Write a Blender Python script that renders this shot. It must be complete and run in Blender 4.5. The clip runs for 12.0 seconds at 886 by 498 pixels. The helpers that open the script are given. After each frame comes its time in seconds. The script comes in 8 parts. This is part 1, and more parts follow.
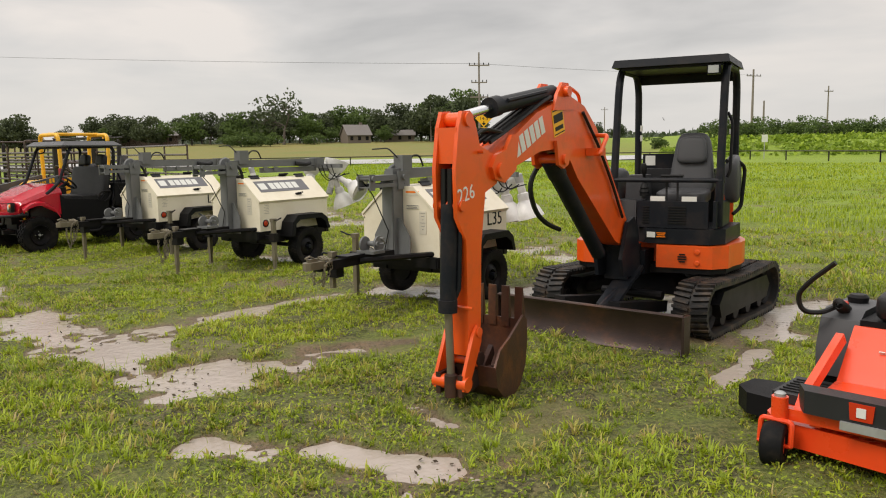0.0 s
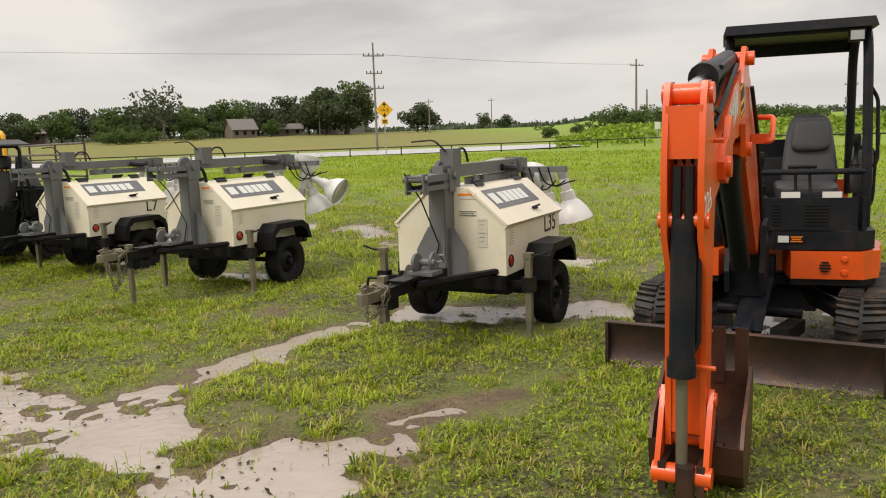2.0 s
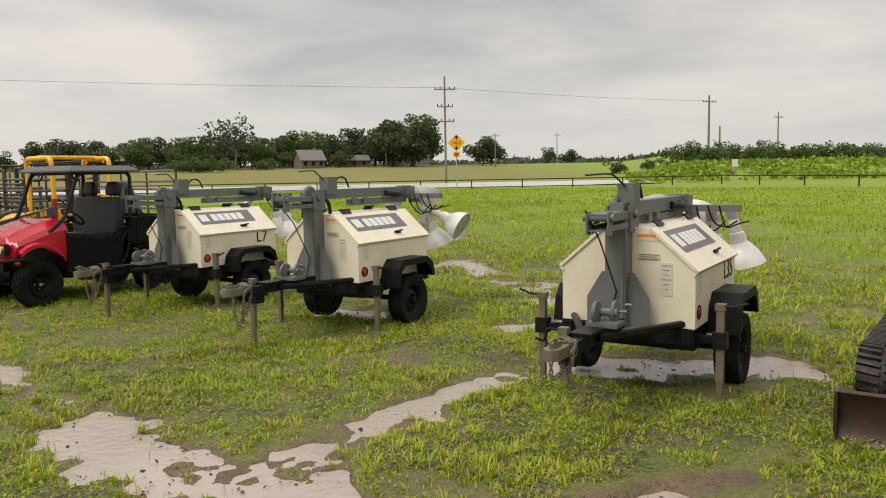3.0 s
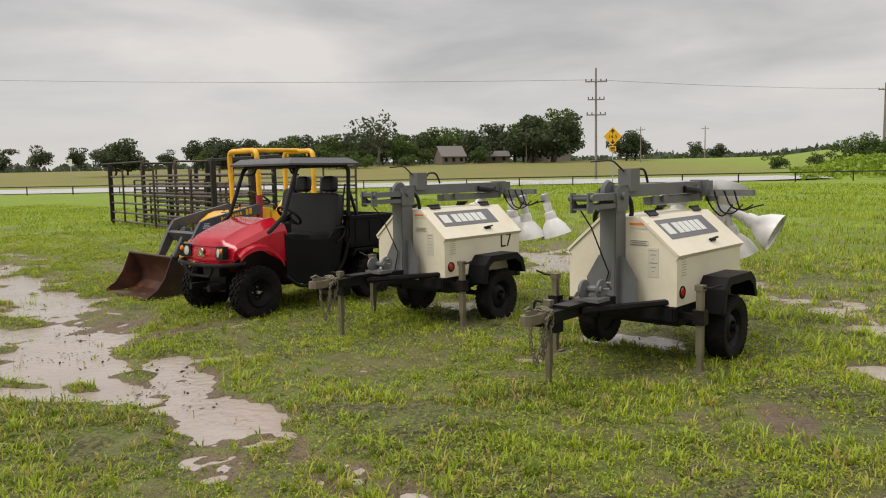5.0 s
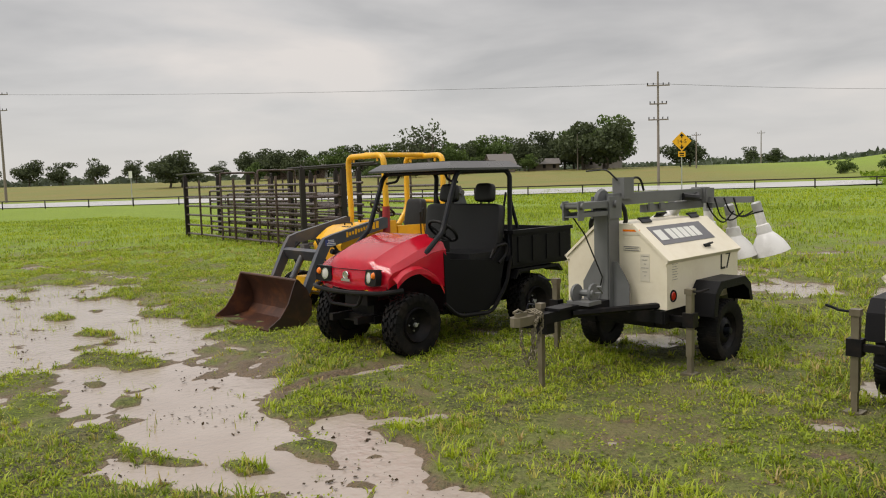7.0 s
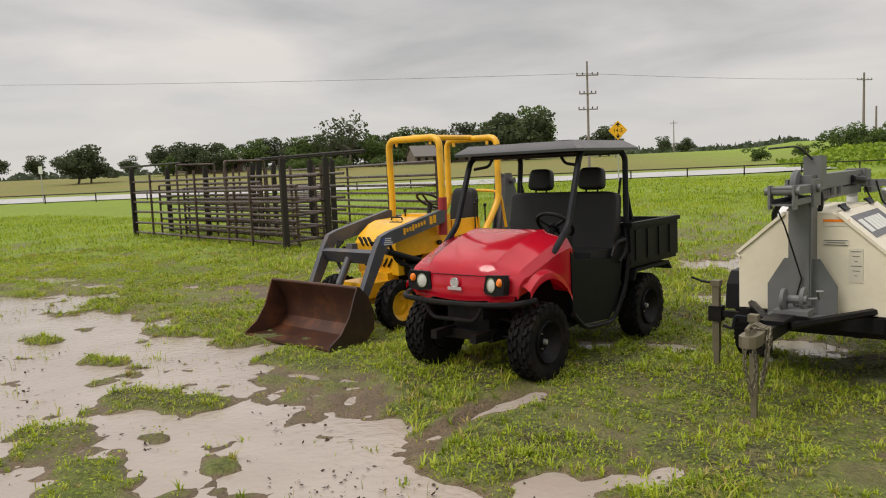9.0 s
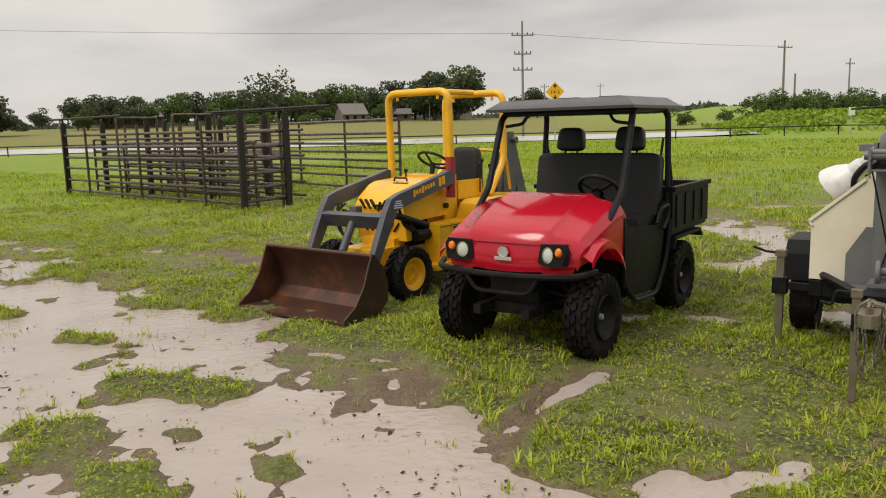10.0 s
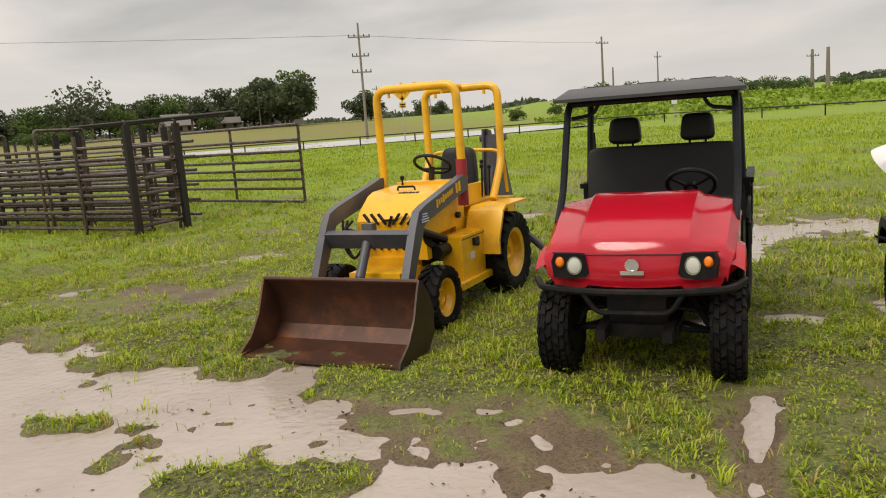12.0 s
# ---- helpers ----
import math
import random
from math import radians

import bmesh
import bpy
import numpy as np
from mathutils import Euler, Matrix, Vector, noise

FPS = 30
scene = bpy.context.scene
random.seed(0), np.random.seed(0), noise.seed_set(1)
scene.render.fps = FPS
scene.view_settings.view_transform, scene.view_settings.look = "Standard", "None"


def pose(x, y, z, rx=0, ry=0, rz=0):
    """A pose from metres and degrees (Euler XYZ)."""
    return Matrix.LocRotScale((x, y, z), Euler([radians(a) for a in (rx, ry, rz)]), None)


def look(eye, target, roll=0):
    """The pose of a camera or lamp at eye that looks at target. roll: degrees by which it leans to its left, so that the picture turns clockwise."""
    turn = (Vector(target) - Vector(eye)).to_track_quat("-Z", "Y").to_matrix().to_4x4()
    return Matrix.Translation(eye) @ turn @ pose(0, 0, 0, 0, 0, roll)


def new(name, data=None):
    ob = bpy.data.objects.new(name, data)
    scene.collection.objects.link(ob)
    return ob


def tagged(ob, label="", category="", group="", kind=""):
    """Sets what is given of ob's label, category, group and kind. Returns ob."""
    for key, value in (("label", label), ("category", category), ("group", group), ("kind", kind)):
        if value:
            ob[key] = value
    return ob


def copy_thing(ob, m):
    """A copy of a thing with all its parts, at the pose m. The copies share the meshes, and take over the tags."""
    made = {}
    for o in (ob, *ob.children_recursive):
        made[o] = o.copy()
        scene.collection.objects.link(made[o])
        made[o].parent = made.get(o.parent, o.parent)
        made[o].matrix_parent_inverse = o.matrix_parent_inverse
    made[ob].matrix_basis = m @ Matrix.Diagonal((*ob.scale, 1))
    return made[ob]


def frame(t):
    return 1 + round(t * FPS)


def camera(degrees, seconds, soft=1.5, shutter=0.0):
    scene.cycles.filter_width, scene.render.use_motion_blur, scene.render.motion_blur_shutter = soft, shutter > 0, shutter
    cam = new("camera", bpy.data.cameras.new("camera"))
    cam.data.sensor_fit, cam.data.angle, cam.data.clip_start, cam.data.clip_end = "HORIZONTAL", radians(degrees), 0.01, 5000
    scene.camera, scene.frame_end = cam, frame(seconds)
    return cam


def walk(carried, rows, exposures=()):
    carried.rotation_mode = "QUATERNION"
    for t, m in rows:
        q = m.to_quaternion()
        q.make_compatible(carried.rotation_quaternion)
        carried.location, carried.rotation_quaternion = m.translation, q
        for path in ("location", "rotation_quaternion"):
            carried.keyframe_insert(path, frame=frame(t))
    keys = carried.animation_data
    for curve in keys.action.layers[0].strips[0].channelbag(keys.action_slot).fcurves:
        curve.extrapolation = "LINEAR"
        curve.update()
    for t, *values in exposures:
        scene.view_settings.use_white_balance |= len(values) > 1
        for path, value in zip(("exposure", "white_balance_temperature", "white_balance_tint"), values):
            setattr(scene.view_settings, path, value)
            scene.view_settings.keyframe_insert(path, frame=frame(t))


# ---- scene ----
cam = camera(59.1, 12.0, soft=1.1)
METRES, EYE, TILT, LEAN, TURN = 13.525, 1.65, 0.0, 0.0, 0.0
ROWS = [
    (0.0, 0.0, 0.0, 0.0, -0.11, -7.28, 0.89),
    (0.5, -0.0267, 0.0312, 0.0002, -3.28, -8.2, 1.82),
    (1.0, -0.0538, 0.0648, 0.0003, -5.49, -9.04, 2.69),
    (1.5, -0.0811, 0.0942, 0.0027, -7.64, -8.93, 2.97),
    (2.0, -0.1061, 0.1296, 0.0022, -8.44, -8.05, 2.02),
    (2.5, -0.1352, 0.1569, 0.0029, -7.01, -7.18, 0.73),
    (3.0, -0.1614, 0.1887, 0.003, -3.91, -5.52, 1.01),
    (3.5, -0.1905, 0.2202, 0.0028, -1.2, -5.12, 1.08),
    (5.5, -0.3057, 0.3559, 0.0019, 6.91, -5.73, 0.96),
    (6.0, -0.3345, 0.3825, 0.0023, 6.5, -5.31, 0.12),
    (6.5, -0.3639, 0.4106, 0.0017, 6.55, -4.46, 1.03),
    (7.0, -0.3986, 0.4368, 0.0025, 9.15, -4.91, 1.74),
    (9.0, -0.5413, 0.5312, 0.0022, 3.08, -5.7, 2.43),
    (9.5, -0.5775, 0.5528, 0.002, 1.28, -7.05, 2.21),
    (10.0, -0.6085, 0.5777, 0.0025, -2.29, -8.8, 1.48),
    (10.5, -0.638, 0.6046, 0.0045, -3.73, -7.9, 2.7),
    (11.0, -0.6697, 0.6263, 0.0067, -5.65, -7.61, 3.17),
    (11.5, -0.6958, 0.6545, 0.0058, -8.99, -7.77, 3.63),
    (12.0, -0.7257, 0.6755, 0.0055, -14.7, -9.19, 4.2),
]
walk(cam, [(t, pose(0, 0, EYE, TILT, LEAN, TURN) @ pose(METRES * x, METRES * y, METRES * z, 90 + pitch, roll, yaw)) for t, x, y, z, yaw, pitch, roll in ROWS], exposures=[(0.0, 0.46, 6920, 11), (1.0, 0.52, 6950, 11), (2.0, 0.50, 6980, 11), (3.0, 0.40, 6980, 11), (3.5, 0.38, 6950, 11), (5.5, 0.31, 6800, 11), (9.5, 0.33, 6880, 11), (10.5, 0.38, 7080, 11), (12.0, 0.40, 7120, 11)])

# ---- sky and sun: overcast, brighter overhead and towards the low sun behind the cloud ----
world = bpy.data.worlds.new("overcast")
scene.world = world
world.use_nodes = True
wn, wl = world.node_tree.nodes, world.node_tree.links
wn.clear()
w_out = wn.new("ShaderNodeOutputWorld")
w_bg = wn.new("ShaderNodeBackground")
w_sky = wn.new("ShaderNodeTexSky")
w_sky.sky_type = "NISHITA"
w_sky.sun_disc = False
w_sky.sun_elevation, w_sky.sun_rotation = radians(48), radians(-60)
w_dim = wn.new("ShaderNodeVectorMath")
w_dim.operation = "SCALE"
w_dim.inputs["Scale"].default_value = 0.09
wl.new(w_sky.outputs[0], w_dim.inputs[0])
w_co = wn.new("ShaderNodeTexCoord")
w_sep = wn.new("ShaderNodeSeparateXYZ")
wl.new(w_co.outputs["Generated"], w_sep.inputs[0])
w_up = wn.new("ShaderNodeMath")
w_up.operation = "MAXIMUM"
w_up.inputs[1].default_value = 0.0
wl.new(w_sep.outputs["Z"], w_up.inputs[0])
w_lift = wn.new("ShaderNodeMath")
w_lift.inputs[1].default_value = 0.16
wl.new(w_up.outputs[0], w_lift.inputs[0])
w_flat = wn.new("ShaderNodeVectorMath")
w_flat.operation = "DIVIDE"
w_comb = wn.new("ShaderNodeCombineXYZ")
for k in range(3):
    wl.new(w_lift.outputs[0], w_comb.inputs[k])
wl.new(w_co.outputs["Generated"], w_flat.inputs[0])
wl.new(w_comb.outputs[0], w_flat.inputs[1])
w_noise = wn.new("ShaderNodeTexNoise")
w_noise.inputs["Scale"].default_value = 0.85
w_noise.inputs["Detail"].default_value = 5
w_noise.inputs["Roughness"].default_value = 0.52
w_noise.inputs["Distortion"].default_value = 0.3
wl.new(w_flat.outputs[0], w_noise.inputs["Vector"])
w_ramp = wn.new("ShaderNodeValToRGB")
w_ramp.color_ramp.elements[0].position, w_ramp.color_ramp.elements[0].color = 0.36, (0.355, 0.36, 0.37, 1)
w_ramp.color_ramp.elements[1].position, w_ramp.color_ramp.elements[1].color = 0.68, (0.60, 0.575, 0.56, 1)
mid = w_ramp.color_ramp.elements.new(0.52)
mid.color = (0.475, 0.475, 0.48, 1)
wl.new(w_noise.outputs["Fac"], w_ramp.inputs["Fac"])
# near the horizon the cloud thins into an even pale grey; overhead it grows brighter
w_hor = wn.new("ShaderNodeMapRange")
w_hor.inputs["From Max"].default_value = 0.16
wl.new(w_up.outputs[0], w_hor.inputs["Value"])
w_mix = wn.new("ShaderNodeMix")
w_mix.data_type = "RGBA"
w_mix.inputs["A"].default_value = (0.51, 0.515, 0.525, 1)
wl.new(w_hor.outputs[0], w_mix.inputs["Factor"])
wl.new(w_ramp.outputs[0], w_mix.inputs["B"])
w_zen = wn.new("ShaderNodeMapRange")
w_zen.inputs["From Min"].default_value = 0.25
w_zen.inputs["From Max"].default_value = 1.0
w_zen.inputs["To Min"].default_value = 1.0
w_zen.inputs["To Max"].default_value = 2.6
wl.new(w_up.outputs[0], w_zen.inputs["Value"])
w_gain = wn.new("ShaderNodeVectorMath")
w_gain.operation = "SCALE"
wl.new(w_mix.outputs["Result"], w_gain.inputs[0])
wl.new(w_zen.outputs[0], w_gain.inputs["Scale"])
w_all = wn.new("ShaderNodeMix")
w_all.data_type = "RGBA"
w_all.inputs["Factor"].default_value = 0.93
wl.new(w_dim.outputs[0], w_all.inputs["A"])
wl.new(w_gain.outputs[0], w_all.inputs["B"])
wl.new(w_all.outputs["Result"], w_bg.inputs["Color"])
w_bg.inputs["Strength"].default_value = 1.0
wl.new(w_bg.outputs[0], w_out.inputs["Surface"])

sun = new("sun", bpy.data.lights.new("sun", "SUN"))
sun.data.energy, sun.data.angle, sun.data.color = 1.4, radians(25), (1.0, 0.965, 0.92)
sun.matrix_world = look((-30, -18, 42), (0, 0, 0))


# ---- materials ----
def mat(name, col, rough=0.5, metal=0.0, var=0.15, scale=5.0, bump=0.1, bscale=90.0, dirt=None, amount=0.3, dscale=3.0, coat=0.0, rvar=0.12, spec=0.5):
    """A painted, metal, rubber or earth surface: colour varied at two scales, worn roughness, fine relief, and dirt in patches."""
    m = bpy.data.materials.new(name)
    m.use_nodes = True
    nt = m.node_tree
    n, l = nt.nodes, nt.links
    bs = n["Principled BSDF"]
    co = n.new("ShaderNodeTexCoord")
    big = n.new("ShaderNodeTexNoise")
    big.inputs["Scale"].default_value, big.inputs["Detail"].default_value = scale, 6
    l.new(co.outputs["Object"], big.inputs["Vector"])
    fine = n.new("ShaderNodeTexNoise")
    fine.inputs["Scale"].default_value, fine.inputs["Detail"].default_value = bscale, 3
    l.new(co.outputs["Object"], fine.inputs["Vector"])
    mix = n.new("ShaderNodeMix")
    mix.data_type = "RGBA"
    mix.inputs["A"].default_value = (*[c * (1 - var) for c in col], 1)
    mix.inputs["B"].default_value = (*[min(1, c * (1 + var)) for c in col], 1)
    l.new(big.outputs["Fac"], mix.inputs["Factor"])
    out = mix.outputs["Result"]
    if dirt:
        dn = n.new("ShaderNodeTexNoise")
        dn.inputs["Scale"].default_value, dn.inputs["Detail"].default_value, dn.inputs["Roughness"].default_value = dscale, 8, 0.68
        l.new(co.outputs["Object"], dn.inputs["Vector"])
        rp = n.new("ShaderNodeMapRange")
        rp.inputs["From Min"].default_value, rp.inputs["From Max"].default_value = 0.48, 0.72
        rp.inputs["To Max"].default_value = amount
        l.new(dn.outputs["Fac"], rp.inputs["Value"])
        dm = n.new("ShaderNodeMix")
        dm.data_type = "RGBA"
        dm.inputs["B"].default_value = (*dirt, 1)
        l.new(rp.outputs[0], dm.inputs["Factor"])
        l.new(out, dm.inputs["A"])
        out = dm.outputs["Result"]
    l.new(out, bs.inputs["Base Color"])
    rr = n.new("ShaderNodeMapRange")
    rr.inputs["To Min"].default_value, rr.inputs["To Max"].default_value = max(0.02, rough - rvar), min(1, rough + rvar)
    l.new(big.outputs["Fac"], rr.inputs["Value"])
    l.new(rr.outputs[0], bs.inputs["Roughness"])
    bs.inputs["Metallic"].default_value = metal
    bs.inputs["Coat Weight"].default_value = coat
    bs.inputs["Coat Roughness"].default_value = 0.08
    bs.inputs["Specular IOR Level"].default_value = spec
    if bump:
        bp = n.new("ShaderNodeBump")
        bp.inputs["Strength"].default_value, bp.inputs["Distance"].default_value = bump, 0.004
        l.new(fine.outputs["Fac"], bp.inputs["Height"])
        l.new(bp.outputs[0], bs.inputs["Normal"])
    return m


MUD = (0.16, 0.105, 0.065)
ORANGE = mat("orange_paint", (0.78, 0.092, 0.009), 0.34, dirt=(0.22, 0.09, 0.04), amount=0.35, dscale=4, coat=0.25, var=0.1)
MOWERRED = mat("red_orange_paint", (0.80, 0.062, 0.012), 0.30, coat=0.3, var=0.08, dirt=(0.22, 0.07, 0.03), amount=0.2)
YELLOW = mat("yellow_paint", (0.80, 0.42, 0.012), 0.36, dirt=(0.25, 0.14, 0.05), amount=0.45, dscale=4, coat=0.2, var=0.1)
RED = mat("red_plastic", (0.76, 0.016, 0.045), 0.16, coat=1.0, var=0.06, bump=0.015, rvar=0.04)
CREAM = mat("cream_paint", (0.74, 0.68, 0.54), 0.42, dirt=(0.50, 0.42, 0.28), amount=0.4, dscale=2.5, var=0.05, bump=0.04)
BLACK = mat("black_paint", (0.009, 0.009, 0.010), 0.4, spec=0.12, dirt=MUD, amount=0.09, dscale=6)
PLASTIC = mat("black_plastic", (0.008, 0.008, 0.009), 0.5, spec=0.12, bump=0.25, bscale=260, var=0.2)
CHARCOAL = mat("charcoal_plastic", (0.020, 0.0205, 0.022), 0.46, spec=0.3, bump=0.2, bscale=220)
DARKSTEEL = mat("dark_grey_paint", (0.012, 0.014, 0.018), 0.42, spec=0.12, dirt=MUD, amount=0.12, dscale=5)
SLATE = mat("slate_grey_paint", (0.062, 0.068, 0.082), 0.42, dirt=(0.2, 0.13, 0.08), amount=0.4, dscale=5)
JACK = mat("dull_plated_steel", (0.20, 0.175, 0.125), 0.45, 0.5, var=0.3, scale=9, dirt=(0.12, 0.085, 0.05), amount=0.5)
GALV = mat("galvanised_steel", (0.42, 0.43, 0.43), 0.5, 0.55, var=0.3, scale=9, dirt=(0.23, 0.17, 0.11), amount=0.35)
MASTGREY = mat("grey_mast_paint", (0.145, 0.150, 0.150), 0.5, 0.2, var=0.22, scale=7, dirt=(0.11, 0.105, 0.10), amount=0.4)
CHROME = mat("chrome", (0.72, 0.73, 0.75), 0.14, 1.0, var=0.05, bump=0.0)
TYRE = mat("tyre_rubber", (0.008, 0.008, 0.0085), 0.65, spec=0.12, bump=0.3, bscale=150, dirt=(0.06, 0.045, 0.032), amount=0.35, dscale=7)
TRACK = mat("track_rubber", (0.014, 0.0135, 0.013), 0.55, spec=0.35, bump=0.3, dirt=MUD, amount=0.6, dscale=7)
RUST = mat("rusted_steel", (0.075, 0.034, 0.023), 0.42, 0.35, var=0.45, scale=5, dirt=(0.24, 0.085, 0.03), amount=0.7, dscale=4, bump=0.3)
DARKRUST = mat("dark_worn_steel", (0.048, 0.030, 0.026), 0.40, 0.4, var=0.4, scale=5, dirt=(0.17, 0.065, 0.03), amount=0.6, dscale=3, bump=0.25)
# the pale patches on the brown pipe are painted highlights of wet rails
BROWNPIPE = mat("brown_pipe", (0.075, 0.050, 0.042), 0.28, 0.3, var=0.35, scale=3, dirt=(0.30, 0.22, 0.19), amount=0.35, dscale=6)
DARKPIPE = mat("dark_pipe", (0.020, 0.014, 0.013), 0.45, 0.3, var=0.3)
VINYL = mat("black_vinyl", (0.011, 0.011, 0.012), 0.45, spec=0.35, bump=0.35, bscale=300)
GREYVINYL = mat("grey_vinyl", (0.050, 0.051, 0.055), 0.5, bump=0.4, bscale=300)
MIDGREY = mat("mid_grey_plastic", (0.062, 0.063, 0.067), 0.45, spec=0.35, bump=0.2, bscale=220)
ROOFBLACK = mat("wet_roof_plastic", (0.022, 0.022, 0.025), 0.30, spec=0.8, bump=0.12, bscale=240)
WHITE = mat("white_enamel", (0.72, 0.71, 0.69), 0.35, var=0.08, scale=3, dirt=(0.33, 0.30, 0.27), amount=0.5, dscale=5)
DECAL = mat("grey_decal", (0.115, 0.115, 0.125), 0.4, var=0.05, bump=0)
INK = mat("black_ink", (0.008, 0.008, 0.008), 0.5, spec=0.3, var=0.05, bump=0)
CHALK = mat("chalk_marking", (0.72, 0.70, 0.66), 0.8, var=0.15, bump=0)
FADED = mat("faded_sticker", (0.62, 0.575, 0.47), 0.5, var=0.08, bump=0)
PAPER = mat("white_sticker", (0.66, 0.66, 0.62), 0.5, var=0.08, bump=0)
AMBER = mat("amber_lens", (0.85, 0.20, 0.01), 0.15, var=0.05, bump=0, coat=0.5)
REDLENS = mat("red_lens", (0.50, 0.03, 0.01), 0.2, var=0.05, bump=0, coat=0.4)
LENS = mat("clear_lens", (0.40, 0.41, 0.39), 0.16, 0.4, var=0.15, bump=0.0, coat=0.7)
SIGNYELLOW = mat("sign_yellow", (0.85, 0.42, 0.01), 0.4, var=0.04, bump=0)
BARK = mat("bark", (0.085, 0.070, 0.055), 0.9, var=0.3, scale=3)
POLEWOOD = mat("weathered_pole", (0.20, 0.17, 0.145), 0.85, var=0.25, scale=2)
WIRE = mat("wire", (0.10, 0.10, 0.11), 0.6, bump=0)
GLOVE = mat("dark_red_sleeve", (0.30, 0.02, 0.025), 0.5, var=0.1)
HEADLAMP = mat("headlamp_glass", (0.52, 0.52, 0.48), 0.12, var=0.12, bump=0.0, coat=0.6)
BLUEFLAG = mat("blue_sticker", (0.05, 0.07, 0.22), 0.5, bump=0)
TAN = mat("tan_wall", (0.16, 0.13, 0.105), 0.8)
ROOFGREY = mat("grey_roof", (0.16, 0.145, 0.135), 0.8, var=0.2, scale=2)


# ---- building blocks ----
def part(name, bm, material, parent=None, label="", m=None, bev=0.0, seg=2, angle=35):
    if bev:
        sharp = [e for e in bm.edges if len(e.link_faces) == 2 and e.calc_face_angle(0) > radians(30)]
        bmesh.ops.bevel(bm, geom=sharp, offset=bev, segments=seg, affect="EDGES", clamp_overlap=True, profile=0.5)
    bmesh.ops.recalc_face_normals(bm, faces=bm.faces)
    me = bpy.data.meshes.new(name)
    bm.to_mesh(me)
    bm.free()
    me.materials.append(material)
    for p in me.polygons:
        p.use_smooth = True
    me.set_sharp_from_angle(angle=radians(angle))
    ob = new(name, me)
    if parent:
        ob.parent = parent
    if m is not None:
        ob.matrix_local = m
    if label:
        ob["label"] = label
    return ob


def pieces(name, bm, material, parent, label="", m=None, bev=0.0, seg=2):
    """Each loose piece of the bmesh becomes a part of its own."""
    bm.verts.index_update()
    seen = set()
    for v in list(bm.verts):
        if v in seen:
            continue
        group, todo = [], [v]
        seen.add(v)
        while todo:
            w = todo.pop()
            group.append(w)
            for e in w.link_edges:
                o = e.other_vert(w)
                if o not in seen:
                    seen.add(o)
                    todo.append(o)
        one = bmesh.new()
        twin = {w: one.verts.new(w.co) for w in group}
        for f in {f for w in group for f in w.link_faces}:
            one.faces.new([twin[w] for w in f.verts])
        part(name, one, material, parent, label, m, bev, seg)
    bm.free()


def thing(name, m, label, category, group="", kind=""):
    ob = new(name)
    ob.empty_display_size = 0.2
    ob.matrix_world = m
    return tagged(ob, label, category, group, kind)


def box(bm, c, s, m=None, taper=(1, 1)):
    """Box of size s centred at c; taper shrinks the top in x and y."""
    vs = []
    for z in (-0.5, 0.5):
        k = taper if z > 0 else (1, 1)
        for x, y in ((-0.5, -0.5), (0.5, -0.5), (0.5, 0.5), (-0.5, 0.5)):
            v = Vector((x * s[0] * k[0], y * s[1] * k[1], z * s[2]))
            if m is not None:
                v = m @ v
            vs.append(bm.verts.new(v + Vector(c)))
    for f in ((3, 2, 1, 0), (4, 5, 6, 7), (0, 1, 5, 4), (1, 2, 6, 5), (2, 3, 7, 6), (3, 0, 4, 7)):
        bm.faces.new([vs[i] for i in f])
    return bm


def prism(bm, pts, a, b, axis="x", m=None):
    """Polygon extruded from a to b: along x the points are (y, z); along y (x, z); along z (x, y)."""
    def put(p, d):
        v = {"x": Vector((d, p[0], p[1])), "y": Vector((p[0], d, p[1])), "z": Vector((p[0], p[1], d))}[axis]
        return m @ v if m is not None else v
    lo = [bm.verts.new(put(p, a)) for p in pts]
    hi = [bm.verts.new(put(p, b)) for p in pts]
    bm.faces.new(lo[::-1]), bm.faces.new(hi)
    for i in range(len(pts)):
        j = (i + 1) % len(pts)
        bm.faces.new((lo[i], lo[j], hi[j], hi[i]))
    return bm


def rounded(points, radius, steps=4):
    """A line of points whose corners are rounded off."""
    pts = [Vector(p) for p in points]
    out = [pts[0]]
    for a, b, c in zip(pts, pts[1:], pts[2:]):
        r = min(radius, (a - b).length * 0.49, (c - b).length * 0.49)
        p, q = b + (a - b).normalized() * r, b + (c - b).normalized() * r
        for i in range(steps + 1):
            t = i / steps
            out.append(p * (1 - t) ** 2 + b * 2 * t * (1 - t) + q * t * t)
    return out + [pts[-1]]


def tube(bm, points, r, seg=8, closed=False, bend=0.0, r2=None):
    pts = rounded(points, bend) if bend else [Vector(p) for p in points]
    rings, n = [], len(pts)
    up = None
    for i, p in enumerate(pts):
        a = pts[i - 1] if i or closed else pts[0]
        b = pts[(i + 1) % n] if i < n - 1 or closed else pts[-1]
        d = (b - a).normalized()
        if up is None:
            up = d.orthogonal().normalized()
        else:
            up = (up - d * up.dot(d)).normalized()
        side = d.cross(up)
        rad = r if r2 is None else r + (r2 - r) * i / (n - 1)
        rings.append([bm.verts.new(p + (up * math.cos(k) + side * math.sin(k)) * rad) for k in [2 * math.pi * j / seg for j in range(seg)]])
    for i in range(n if closed else n - 1):
        A, B = rings[i], rings[(i + 1) % n]
        for j in range(seg):
            bm.faces.new((A[j], A[(j + 1) % seg], B[(j + 1) % seg], B[j]))
    if not closed:
        bm.faces.new(rings[0][::-1]), bm.faces.new(rings[-1])
    return bm


